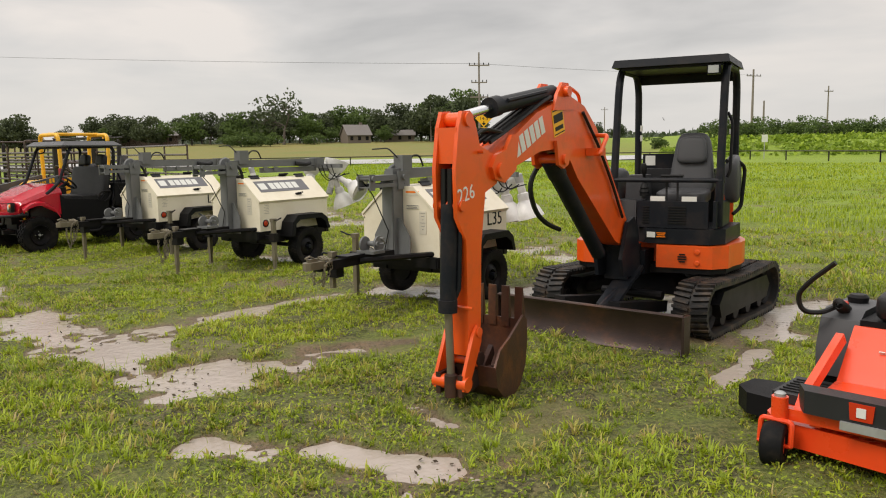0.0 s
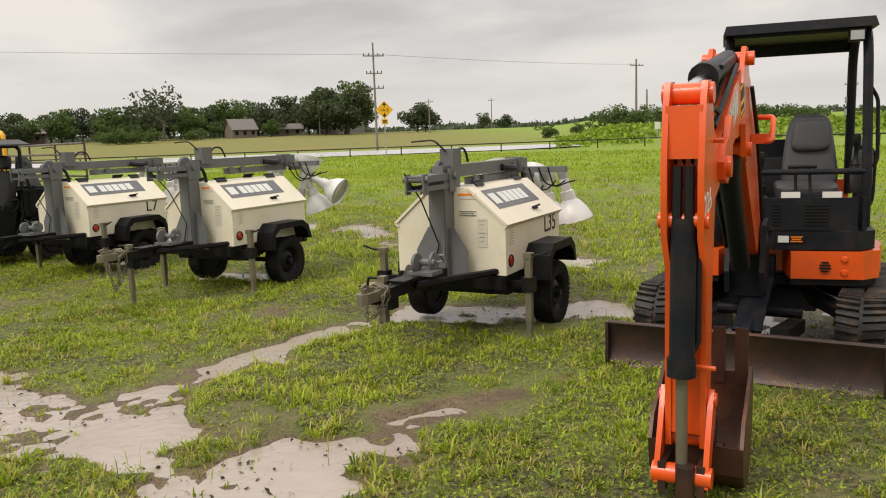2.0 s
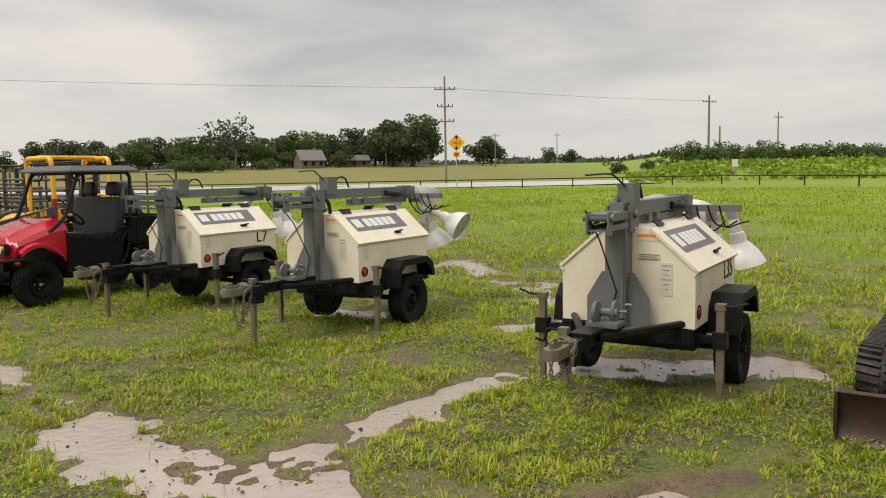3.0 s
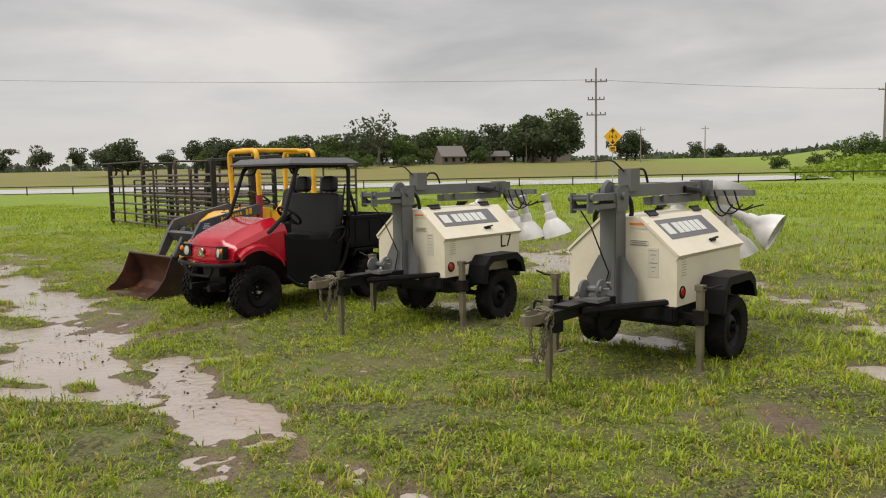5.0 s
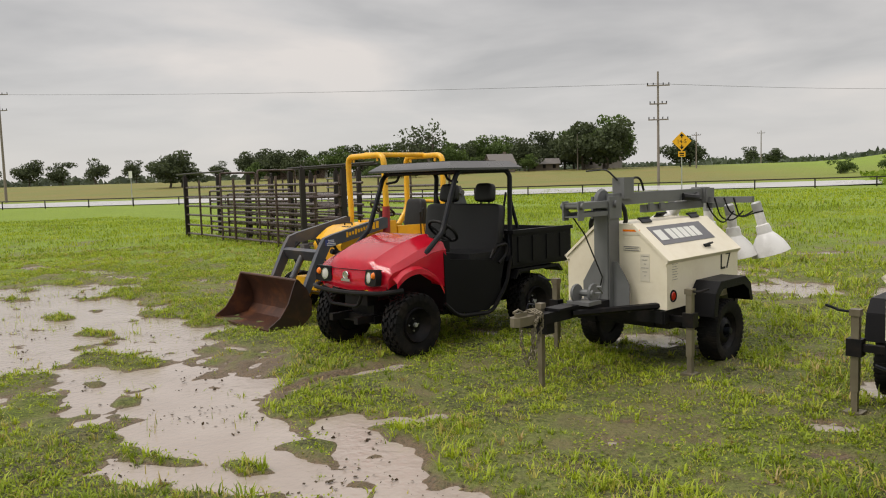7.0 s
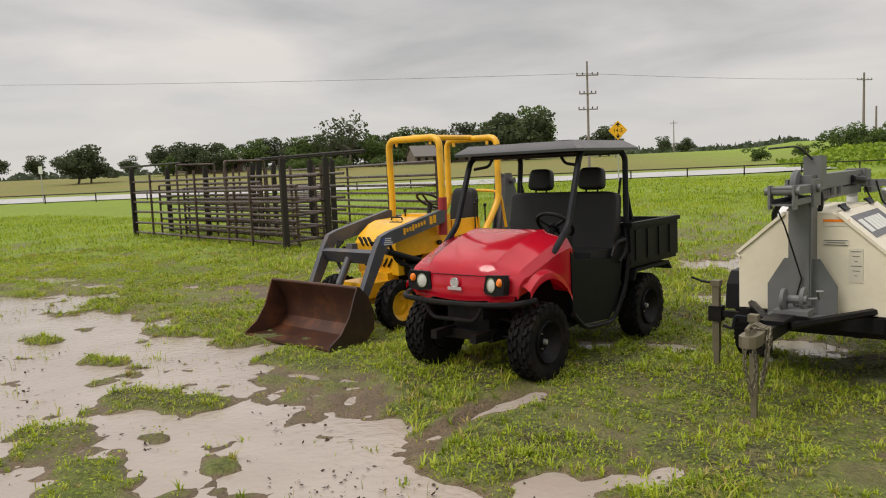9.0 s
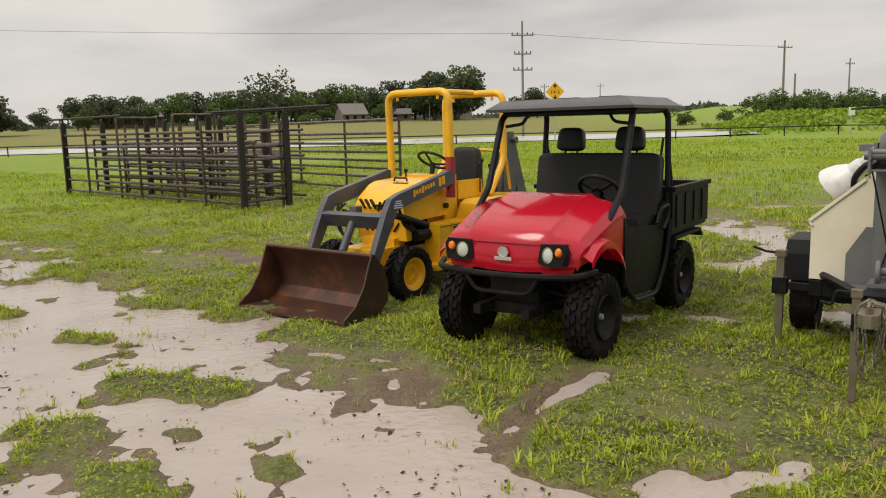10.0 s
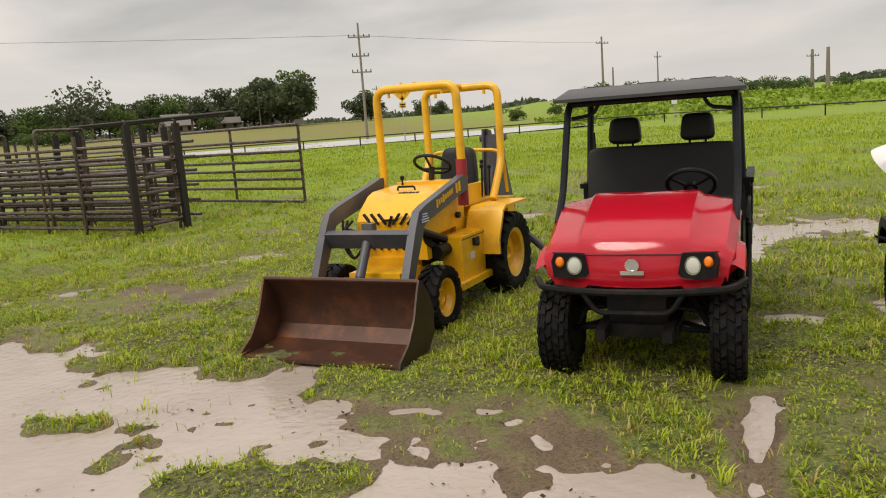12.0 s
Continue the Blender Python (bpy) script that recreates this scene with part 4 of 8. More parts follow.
def utility_buggy(m):
    ob = thing("utility_buggy", m, "red utility buggy with black roof, bench seat and cargo bed", "vehicle")
    # hood shell: rows from nose to dash, each row across; thickened by a modifier-free back skin
    def hood_row(y, z, half, crown, edge):
        xs = [-1, -0.92, -0.62, -0.56, -0.3, 0, 0.3, 0.56, 0.62, 0.92, 1]
        drop = [edge, edge * 0.36, 0.016, -0.012, -0.004, 0, -0.004, -0.012, 0.016, edge * 0.36, edge]
        return [Vector((x * half, y + 0.07 * x * x * (y < 0.1), z - d + crown * (1 - x * x))) for x, d in zip(xs, drop)]
    hb = bmesh.new()
    rows = [hood_row(-0.325, 0.645, 0.50, 0.0, 0.0), hood_row(-0.335, 0.71, 0.530, 0.0, 0.0), hood_row(-0.325, 0.80, 0.562, 0.006, 0.01), hood_row(-0.285, 0.885, 0.578, 0.02, 0.05), hood_row(-0.22, 0.935, 0.583, 0.03, 0.085), hood_row(0.0, 1.025, 0.594, 0.035, 0.10), hood_row(0.22, 1.085, 0.604, 0.035, 0.11), hood_row(0.40, 1.125, 0.609, 0.03, 0.12), hood_row(0.46, 1.125, 0.609, 0.02, 0.13)]
    curve_loft(hb, rows)
    # sides of the shell down to the wheel arches
    for s in (-1, 1):
        edge = [r[-1] if s > 0 else r[0] for r in rows[1:]]
        low = [Vector((s * (0.60 if v.y > -0.2 else 0.54), v.y, max(0.62, 0.62 + 0.20 * math.exp(-((v.y - 0.02) / 0.25) ** 2)))) for v in edge]
        curve_loft(hb, [edge, low])
    bmesh.ops.solidify(hb, geom=hb.faces[:], thickness=0.012)
    hood = part("hood", hb, RED, ob, "glossy red moulded hood and nose", angle=28)
    for s in (-1, 1):  # flared fenders
        fb = bmesh.new()
        n = 12
        rings = []
        for k in range(n + 1):
            a = radians(48 + 104 * k / n)
            y, z = 0.04 - 0.40 * math.cos(a), 0.40 + 0.44 * math.sin(a)
            rings.append([Vector((s * 0.46, y, z + 0.05)), Vector((s * 0.58, y, z + 0.045)), Vector((s * 0.635, y, z + 0.01)), Vector((s * 0.64, y, z - 0.04))])
        curve_loft(fb, rings)
        bmesh.ops.solidify(fb, geom=fb.faces[:], thickness=0.012)
        part("front_fender", fb, RED, ob, "red flared front fender")
    sc = bmesh.new()
    for x in (-0.13, 0.13):
        box(sc, (x, 0.26, 1.105), (0.17, 0.06, 0.035), Matrix.Rotation(radians(12), 3, "X"))
    pieces("hood_scoop", sc, RED, hood, "pair of raised scoops", bev=0.012)
    for s in (-1, 1):
        lm = Matrix.Translation((s * 0.375, -0.330, 0.787)) @ Matrix.Diagonal((0.80, 1, 0.98, 1)) @ Matrix.Rotation(radians(-s * 10), 4, "Z") @ Matrix.Rotation(radians(-4), 4, "X")
        hs = [(-0.135 * s, -0.05), (-0.105 * s, 0.075), (0.125 * s, 0.085), (0.15 * s, 0.035), (0.135 * s, -0.07), (0.02 * s, -0.085), (-0.11 * s, -0.075)]
        hl = part("headlight", prism(bmesh.new(), hs if s < 0 else hs[::-1], -0.012, 0.05, "y"), BLACK, ob, "black headlight bezel", lm, bev=0.008)
        part("bulb", lathe(bmesh.new(), [(0, 0.012), (0.03, 0.010), (0.048, 0.003), (0.052, -0.004), (0.052, -0.02)], Matrix.Translation((-s * 0.025, -0.014, 0)) @ Matrix.Rotation(radians(90), 4, "X"), 20), HEADLAMP, hl, "round pale headlight")
        part("bulb_ring", lathe(bmesh.new(), [(0.052, -0.01), (0.052, 0.005), (0.058, 0.005), (0.060, -0.01)], Matrix.Translation((-s * 0.025, -0.014, 0)) @ Matrix.Rotation(radians(90), 4, "X"), 20), CHROME, hl)
        part("indicator", lathe(bmesh.new(), [(0, 0.024), (0.022, 0.020), (0.034, 0.006), (0.036, -0.01)], Matrix.Translation((s * 0.085, -0.012, 0.025)) @ Matrix.Rotation(radians(90), 4, "X"), 16), AMBER, hl, "round amber indicator")
    em = bmesh.new()
    lathe(em, [(0, 0.008), (0.03, 0.008), (0.032, 0.012), (0.042, 0.012), (0.044, 0.0)], Matrix.Translation((0, -0.345, 0.79)) @ Matrix.Rotation(radians(90), 4, "X"), 20)
    box(em, (0, -0.352, 0.745), (0.14, 0.008, 0.026))
    part("badge", em, CHROME, hood, "round silver badge on a short bar", bev=0.002)
    part("hood_seam", tube(bmesh.new(), [(-0.50, -0.29, 0.862), (-0.28, -0.325, 0.852), (0.28, -0.325, 0.852), (0.50, -0.29, 0.862)], 0.004, 5), BLACK, hood)
    # bumper and front frame
    bb = bmesh.new()
    tube(bb, [(-0.64, -0.16, 0.665), (-0.56, -0.36, 0.648), (-0.2, -0.40, 0.632), (0.2, -0.40, 0.632), (0.56, -0.36, 0.648), (0.64, -0.16, 0.665)], 0.024, 8, bend=0.12)
    tube(bb, [(-0.30, -0.39, 0.63), (-0.22, -0.38, 0.50), (0.22, -0.38, 0.50), (0.30, -0.39, 0.63)], 0.017, 8, bend=0.06)
    part("bumper", bb, BLACK, ob, "black tube bumper")
    fb = bmesh.new()
    box(fb, (0, -0.16, 0.54), (0.36, 0.14, 0.12)), box(fb, (0, 0.9, 0.34), (0.5, 2.2, 0.08)), box(fb, (0, 0.1, 0.44), (0.36, 0.5, 0.16))
    for x in (-0.2, 0.2):
        box(fb, (x, 0.9, 0.36), (0.06, 2.6, 0.07))
    pieces("chassis_beam", fb, BLACK, ob, "black steel chassis beam", bev=0.01)
    for s in (-1, 1):
        sb = bmesh.new()
        for y0, z0 in ((-0.10, 0.34), (0.16, 0.34), (0.0, 0.46)):
            tube(sb, [(s * 0.14, y0, z0), (s * 0.46, 0.02, z0 - 0.05)], 0.016, 7)
        tube(sb, [(s * 0.24, 0.0, 0.66), (s * 0.42, 0.0, 0.33)], 0.022, 8)
        pieces("suspension", sb, DARKSTEEL, ob, "black wishbones and shock absorber")
        co = bmesh.new()
        tube(co, [(s * (0.27 + 0.10 * k / 60) + 0.04 * math.cos(k * 0.75), 0.04 * math.sin(k * 0.75), 0.62 - 0.18 * k / 60) for k in range(61)], 0.007, 5)
        part("coil_spring", co, BLACK, ob)
    # wheels
    for y in (0.03, 1.86):
        for s in (-1, 1):
            wm = Matrix.Translation((s * 0.535, y, 0.30)) @ ACROSS
            w = part("wheel", tyre(bmesh.new(), 0.318, 0.205, Matrix(), 22, 0.024, 0.6, bead=0.54, knobs=True), TYRE, ob, "knobbly black tyre", wm)
            part("rim", lathe(bmesh.new(), [(0.0, s * 0.05), (0.04, s * 0.05), (0.05, s * 0.02), (0.10, s * 0.015), (0.145, s * 0.06), (0.165, s * 0.105), (0.172, s * 0.09), (0.16, -s * 0.09), (0.0, -s * 0.09)], Matrix(), 24), BLACK, w, "black steel rim")
            hm = bmesh.new()
            lathe(hm, [(0.0, s * 0.075), (0.02, s * 0.072), (0.024, s * 0.05)], Matrix(), 10)
            for k in range(4):
                tube(hm, [(0.06 * math.cos(k * 1.571), 0.06 * math.sin(k * 1.571), s * 0.01), (0.06 * math.cos(k * 1.571), 0.06 * math.sin(k * 1.571), s * 0.035)], 0.008, 6)
            part("wheel_nut", hm, GALV, w)
    # cab: tub, doors-like side panels, floor
    tb = bmesh.new()
    box(tb, (0, 0.86, 0.36), (1.14, 0.86, 0.04)), box(tb, (0, 0.47, 0.72), (1.12, 0.03, 0.66)), box(tb, (0, 1.12, 0.60), (1.14, 0.40, 0.44))
    part("cab_tub", tb, PLASTIC, ob, "black plastic cab tub", bev=0.015)
    for s in (-1, 1):
        side = [(0.44, 0.42), (0.60, 0.34), (1.06, 0.31), (1.22, 0.42), (1.36, 0.90), (1.36, 1.02), (1.16, 0.84), (0.50, 0.90), (0.42, 0.98)]
        sp = part("side_panel", prism(bmesh.new(), side, s * 0.585, s * 0.615), PLASTIC, ob, "black side panel", bev=0.01)
        tb = bmesh.new()
        tube(tb, [(s * 0.635, 0.40, 0.46), (s * 0.635, 0.58, 0.31), (s * 0.635, 1.10, 0.285), (s * 0.635, 1.34, 0.56), (s * 0.635, 1.42, 0.86)], 0.022, 8, bend=0.1)
        part("nerf_bar", tb, BLACK, ob, "black side tube")
        hr = bmesh.new()
        tube(hr, [(s * 0.63, 1.10, 0.86), (s * 0.64, 1.16, 0.98), (s * 0.64, 1.36, 1.0), (s * 0.64, 1.34, 0.88), (s * 0.64, 1.22, 0.80)], 0.016, 7, bend=0.05)
        part("hip_bar", hr, BLACK, ob)
    # roll cage
    for s in (-1, 1):
        cb = bmesh.new()
        tube(cb, [(s * 0.575, 0.20, 0.98), (s * 0.585, 0.44, 1.18), (s * 0.575, 0.66, 1.74), (s * 0.56, 0.72, 1.79), (s * 0.555, 1.44, 1.80), (s * 0.575, 1.50, 1.74), (s * 0.60, 1.45, 1.0), (s * 0.60, 1.40, 0.80)], 0.027, 8, bend=0.06)
        part("cage_side", cb, DARKSTEEL, ob, "dark grey cage tube")
        part("cage_brace", tube(bmesh.new(), [(s * 0.575, 1.49, 1.50), (s * 0.57, 1.62, 1.15)], 0.02, 8), DARKSTEEL, ob)
        part("roof_handle", tube(bmesh.new(), [(s * 0.56, 0.70, 1.68), (s * 0.40, 0.72, 1.70), (s * 0.36, 0.72, 1.78)], 0.014, 6, bend=0.06), DARKSTEEL, ob)
    for y, z in ((0.69, 1.785), (1.47, 1.79)):
        part("cage_cross", tube(bmesh.new(), [(-0.57, y, z), (0.57, y, z)], 0.024, 8), DARKSTEEL, ob)
    part("seat_rail", box(bmesh.new(), (0, 1.47, 1.09), (1.16, 0.03, 0.05)), DARKSTEEL, ob)
    rb = bmesh.new()
    box(rb, (0, 1.07, 1.81), (1.29, 1.12, 0.022))
    box(rb, (0, 1.07, 1.856), (1.29, 1.12, 0.07), None, (0.85, 0.82))
    for x in (-0.36, 0, 0.36):
        box(rb, (x, 1.07, 1.893), (0.17, 0.70, 0.014))
    part("roof", rb, ROOFBLACK, ob, "black moulded roof panel", bev=0.016)
    # seat, headrests, wheel
    sb = bmesh.new()
    box(sb, (0, 1.08, 0.865), (1.12, 0.46, 0.11))
    seat = part("bench_seat", sb, VINYL, ob, "black vinyl bench cushion", bev=0.035, seg=3)
    sb = bmesh.new()
    pad(sb, (0, 1.335, 1.145), (1.16, 0.12, 0.57), -9, 0.16)
    part("backrest", sb, VINYL, ob, "black vinyl bench backrest")
    for x in (-0.29, 0.27):
        hb = bmesh.new()
        pad(hb, (x, 1.43, 1.55), (0.27, 0.12, 0.21), -9, 0.42, 0.86)
        h = part("headrest", hb, VINYL, ob, "padded black headrest")
        hb = bmesh.new()
        for d in (-0.06, 0.06):
            tube(hb, [(x + d, 1.40, 1.36), (x + d, 1.43, 1.47)], 0.010, 6)
        pieces("headrest_post", hb, DARKSTEEL, h)
    wm = Matrix.Translation((0.265, 0.76, 1.165)) @ Matrix.Rotation(radians(-42), 4, "X")
    sw = bmesh.new()
    tube(sw, [wm @ Vector((0.165 * math.cos(k * math.pi / 14), 0.165 * math.sin(k * math.pi / 14), 0)) for k in range(28)], 0.017, 8, True)
    for a in (90, 210, 330):
        tube(sw, [wm @ Vector((0, 0, -0.03)), wm @ Vector((0.16 * math.cos(radians(a)), 0.16 * math.sin(radians(a)), 0))], 0.014, 6)
    lathe(sw, [(0, 0.0), (0.045, -0.005), (0.05, -0.04), (0, -0.045)], wm, 14)
    part("steering_wheel", sw, INK, ob, "black steering wheel")
    part("steering_column", tube(bmesh.new(), [wm @ Vector((0, 0, -0.03)), (0.26, 0.46, 0.98)], 0.03, 8), PLASTIC, ob)
    db = bmesh.new()
    box(db, (0, 0.50, 1.03), (1.08, 0.16, 0.12))
    part("dashboard", db, PLASTIC, ob, "black dashboard", bev=0.02)
    bt = bmesh.new()
    tube(bt, [(0.55, 1.46, 1.55), (0.53, 1.42, 1.3), (0.54, 1.40, 1.02)], 0.012, 6), tube(bt, [(-0.55, 1.46, 1.55), (-0.53, 1.42, 1.3), (-0.54, 1.40, 1.02)], 0.012, 6)
    pieces("seat_belt", bt, INK, ob, "black seat belts")
    part("belt_buckle", box(bmesh.new(), (0.565, 1.38, 1.07), (0.03, 0.02, 0.05)), CHROME, ob, "bright belt clip")
    # cargo bed
    cb = bmesh.new()
    box(cb, (0, 1.96, 0.74), (1.26, 1.06, 0.05))
    for s in (-1, 1):
        box(cb, (s * 0.63, 1.96, 0.93), (0.04, 1.06, 0.36)), box(cb, (s * 0.645, 1.96, 1.115), (0.06, 1.08, 0.04))
        for k in range(4):
            box(cb, (s * 0.652, 1.58 + 0.25 * k, 0.92), (0.02, 0.12, 0.28))
    box(cb, (0, 1.46, 0.93), (1.26, 0.04, 0.36)), box(cb, (0, 1.46, 1.115), (1.30, 0.06, 0.04))
    pieces("bed_panel", cb, PLASTIC, ob, "black ribbed cargo bed panel", bev=0.008)
    part("tailgate", box(bmesh.new(), (0, 2.47, 0.94), (1.22, 0.04, 0.36)), PLASTIC, ob, bev=0.01)
    for s in (-1, 1):
        rf = [(1.46, 0.60), (1.52, 0.70), (2.24, 0.70), (2.32, 0.62), (2.30, 0.61), (2.22, 0.67), (1.54, 0.67), (1.48, 0.60)]
        part("rear_fender", prism(bmesh.new(), rf, s * 0.40, s * 0.66), PLASTIC, ob, "black rear fender", bev=0.008)
    eb = bmesh.new()
    box(eb, (0, 1.75, 0.52), (0.6, 0.8, 0.26)), tube(eb, [(-0.5, 1.86, 0.32), (0.5, 1.86, 0.32)], 0.035, 8)
    for s in (-1, 1):
        tube(eb, [(s * 0.30, 1.9, 0.68), (s * 0.40, 1.88, 0.34)], 0.03, 8)
    part("engine", eb, BLACK, ob, "dark engine and rear axle", bev=0.01)
    return ob


utility_buggy(pose(-7.39, 13.635, 0, 0, 0, -36.5))


# ---- compact excavator ----
def moulded(bm, outline, levels):
    """A closed moulding: the outline, corners rounded, at each (height, scale) about its middle."""
    pts = [Vector(p) for p in outline]
    for _ in range(3):
        pts = [q for a, b in zip(pts, pts[1:] + pts[:1]) for q in (a * 0.75 + b * 0.25, a * 0.25 + b * 0.75)]
    c = sum(pts, Vector((0, 0))) / len(pts)
    rings = [[bm.verts.new((*(c + (p - c) * k), z)) for p in pts] for z, k in levels]
    for A, B in zip(rings, rings[1:]):
        for i in range(len(A)):
            j = (i + 1) % len(A)
            bm.faces.new((A[i], A[j], B[j], B[i]))
    bm.faces.new(rings[0][::-1]), bm.faces.new(rings[-1])
    bmesh.ops.recalc_face_normals(bm, faces=bm.faces[:])
    return bm


def excavator(m):
    """Origin on the ground under the slew ring; tracks, house and boom each have their own heading."""
    ob = thing("compact_excavator", m, "orange and dark grey compact excavator with open canopy parked on grass", "excavator")
    UC, UP, BO = pose(0, 0, 0, 0, 0, -39.5), pose(0, 0, 0, 0, 0, -28), pose(0, 0, 0, 0, 0, -35)
    # tracks
    for s in (-1, 1):
        n, L, R = 84, 0.76, 0.225
        per = 4 * L + 2 * math.pi * R
        def at(d, off=0.0):
            d = d % per
            r = R + off
            if d < 2 * L:
                return Vector((0, -L + d, R + r)), Vector((0, 0, 1))
            d -= 2 * L
            if d < math.pi * R:
                a = math.pi / 2 - d / R
                return Vector((0, L + r * math.cos(a), R + r * math.sin(a))), Vector((0, math.cos(a), math.sin(a)))
            d -= math.pi * R
            if d < 2 * L:
                return Vector((0, L - d, R - r)), Vector((0, 0, -1))
            a = -math.pi / 2 - (d - 2 * L) / R
            return Vector((0, -L + r * math.cos(a), R + r * math.sin(a))), Vector((0, math.cos(a), math.sin(a)))
        tb = bmesh.new()
        band = []
        for k in range(n):
            p, nn = at(per * k / n)
            q, _ = at(per * k / n, -0.035)
            sag = -0.02 * math.sin(math.pi * (p.y + L) / (2 * L)) if nn.z > 0.9 else 0
            band.append([tb.verts.new(v + Vector((x, 0, sag))) for v, x in ((p, -0.15), (p, 0.15), (q, 0.15), (q, -0.15))])
        for k in range(n):
            A, B = band[k], band[(k + 1) % n]
            for i in range(4):
                tb.faces.new((A[i], A[(i + 1) % 4], B[(i + 1) % 4], B[i]))
        for k in range(n):
            for side in (-1, 1):
                d0 = per * (k + (0.5 if side > 0 else 0)) / n
                w = per / n
                vs = []
                for x, sh in ((0.012 * side, 0.0), (0.155 * side, 0.34)):
                    for dd, off in ((-0.30, -0.004), (0.30, -0.004), (0.20, 0.024), (-0.20, 0.024)):
                        p, nn = at(d0 + (dd + sh) * w, off)
                        sag = -0.02 * math.sin(math.pi * (p.y + L) / (2 * L)) if nn.z > 0.9 else 0
                        vs.append(tb.verts.new(p + Vector((x, 0, sag))))
                for f in ((0, 1, 2, 3), (7, 6, 5, 4), (0, 4, 5, 1), (1, 5, 6, 2), (2, 6, 7, 3), (3, 7, 4, 0)):
                    tb.faces.new([vs[i] for i in f])
        track = part("rubber_track", tb, TRACK, ob, "muddy black rubber track", UC @ Matrix.Translation((s * 0.70, 0, 0.018)))
        fb = bmesh.new()
        prism(fb, [(-0.60, 0.14), (0.62, 0.14), (0.70, 0.26), (0.60, 0.36), (-0.55, 0.36), (-0.66, 0.26)], -0.10, 0.135 * 1, "x")
        for k in range(4):
            lathe(fb, [(0, -0.11), (0.07, -0.11), (0.09, -0.06), (0.09, 0.06), (0.07, 0.11), (0, 0.11)], Matrix.Translation((0, -0.5 + 0.33 * k, 0.125)) @ ACROSS, 14)
        part("track_frame", fb, BLACK, track, "black roller frame", bev=0.008)
        for y, nm in ((-L, "idler"), (L, "sprocket")):
            part(nm, lathe(bmesh.new(), [(0, -0.07), (0.05, -0.09), (0.07, -0.06), (0.16, -0.05), (0.185, -0.08), (0.185, 0.08), (0.16, 0.05), (0.07, 0.06), (0.05, 0.09), (0, 0.07)], Matrix.Translation((0, y, R)) @ ACROSS, 22), BLACK, track, "black steel wheel")
    cb = bmesh.new()
    box(cb, (0, 0, 0.36), (0.72, 0.66, 0.20), None, (0.8, 0.8))
    for y in (-0.34, 0.34):
        for s in (-1, 1):
            tube(cb, [(s * 0.24, y * 0.6, 0.40), (s * 0.62, y * 1.25, 0.26)], 0.075, 6)
    lathe(cb, [(0, 0.56), (0.40, 0.56), (0.42, 0.54), (0.42, 0.47), (0.36, 0.44), (0, 0.44)], Matrix(), 32)
    part("car_body", cb, BLACK, ob, "black centre frame and slew ring", UC, bev=0.012)
    # dozer blade with its two arms
    bl = bmesh.new()
    sec = [(-1.545, 0.015), (-1.50, 0.03), (-1.475, 0.14), (-1.48, 0.24), (-1.515, 0.325), (-1.545, 0.335), (-1.50, 0.25), (-1.497, 0.14), (-1.525, 0.04)]
    prism(bl, sec, -0.875, 0.875)
    for s in (-1, 1):
        box(bl, (s * 0.878, -1.495, 0.175), (0.02, 0.12, 0.32))
    tube(bl, [(-0.87, -1.53, 0.332), (0.87, -1.53, 0.332)], 0.016, 8)
    blade = part("dozer_blade", bl, DARKRUST, ob, "worn rust-brown dozer blade", UC, bev=0.004)
    ab = bmesh.new()
    for s in (-1, 1):
        box(ab, (s * 0.26, -1.02, 0.26), (0.11, 0.95, 0.10), Matrix.Rotation(radians(-8), 3, "X"))
    tube(ab, [(-0.30, -0.62, 0.30), (0.30, -0.62, 0.30)], 0.04, 10)
    pieces("blade_arm", ab, BLACK, blade, "black push arms", bev=0.008)
    hb = bmesh.new()
    box(hb, (0.0, -0.86, 0.40), (0.19, 0.62, 0.03), Matrix.Rotation(radians(28), 3, "X")), tube(hb, [(0, -0.55, 0.46), (0, -1.38, 0.2)], 0.04, 10)
    part("blade_ram", hb, DARKSTEEL, blade, "dark blade ram under a cover plate", bev=0.004)
    # house: skirt ring of orange panels, deck, covers
    def skirt(scale):
        return [(0.09, -0.60 * scale), (0.58 * scale, -0.585 * scale), (0.70 * scale, -0.46 * scale)] + [(0.775 * scale * math.cos(radians(a)), 0.80 * scale * math.sin(radians(a))) for a in range(-22, 206, 12)] + [(-0.72 * scale, -0.42 * scale), (-0.62 * scale, -0.52 * scale), (-0.42, -0.54 * scale), (-0.34, -0.30), (0.05, -0.30)]
    part("house_skirt", prism(bmesh.new(), skirt(1.0), 0.55, 0.755, "z"), ORANGE, ob, "orange house skirt and counterweight", UP, bev=0.02, seg=3)
    part("house_floor", prism(bmesh.new(), skirt(0.97), 0.50, 0.548, "z"), BLACK, ob, "black underside plate", UP)
    vt = bmesh.new()
    for k in range(4):
        w = (0.05, 0.075, 0.075, 0.05)[k]
        box(vt, (0.32, -0.602, 0.61 + 0.022 * k), (w, 0.012, 0.011))
    pieces("vent_slot", vt, INK, ob, "round black vent of four slots", UP)
    bt = bmesh.new()
    for x in (0.45,):
        for z in (0.60, 0.70):
            lathe(bt, [(0, 0.012), (0.02, 0.01), (0.026, 0)], Matrix.Translation((x, -0.595, z)) @ Matrix.Rotation(radians(90), 4, "X"), 12)
    pieces("skirt_bolt", bt, ORANGE, ob, m=UP)
    dk = bmesh.new()
    prism(dk, [(-0.02, -0.575), (0.55, -0.565), (0.665, -0.44), (0.70, 0.25), (0.4, 0.42), (-0.16, 0.42), (-0.16, -0.40)], 0.765, 0.90, "z")
    deck = part("deck", dk, DARKSTEEL, ob, "dark grey operator deck", UP, bev=0.012)
    wn_ = bmesh.new()
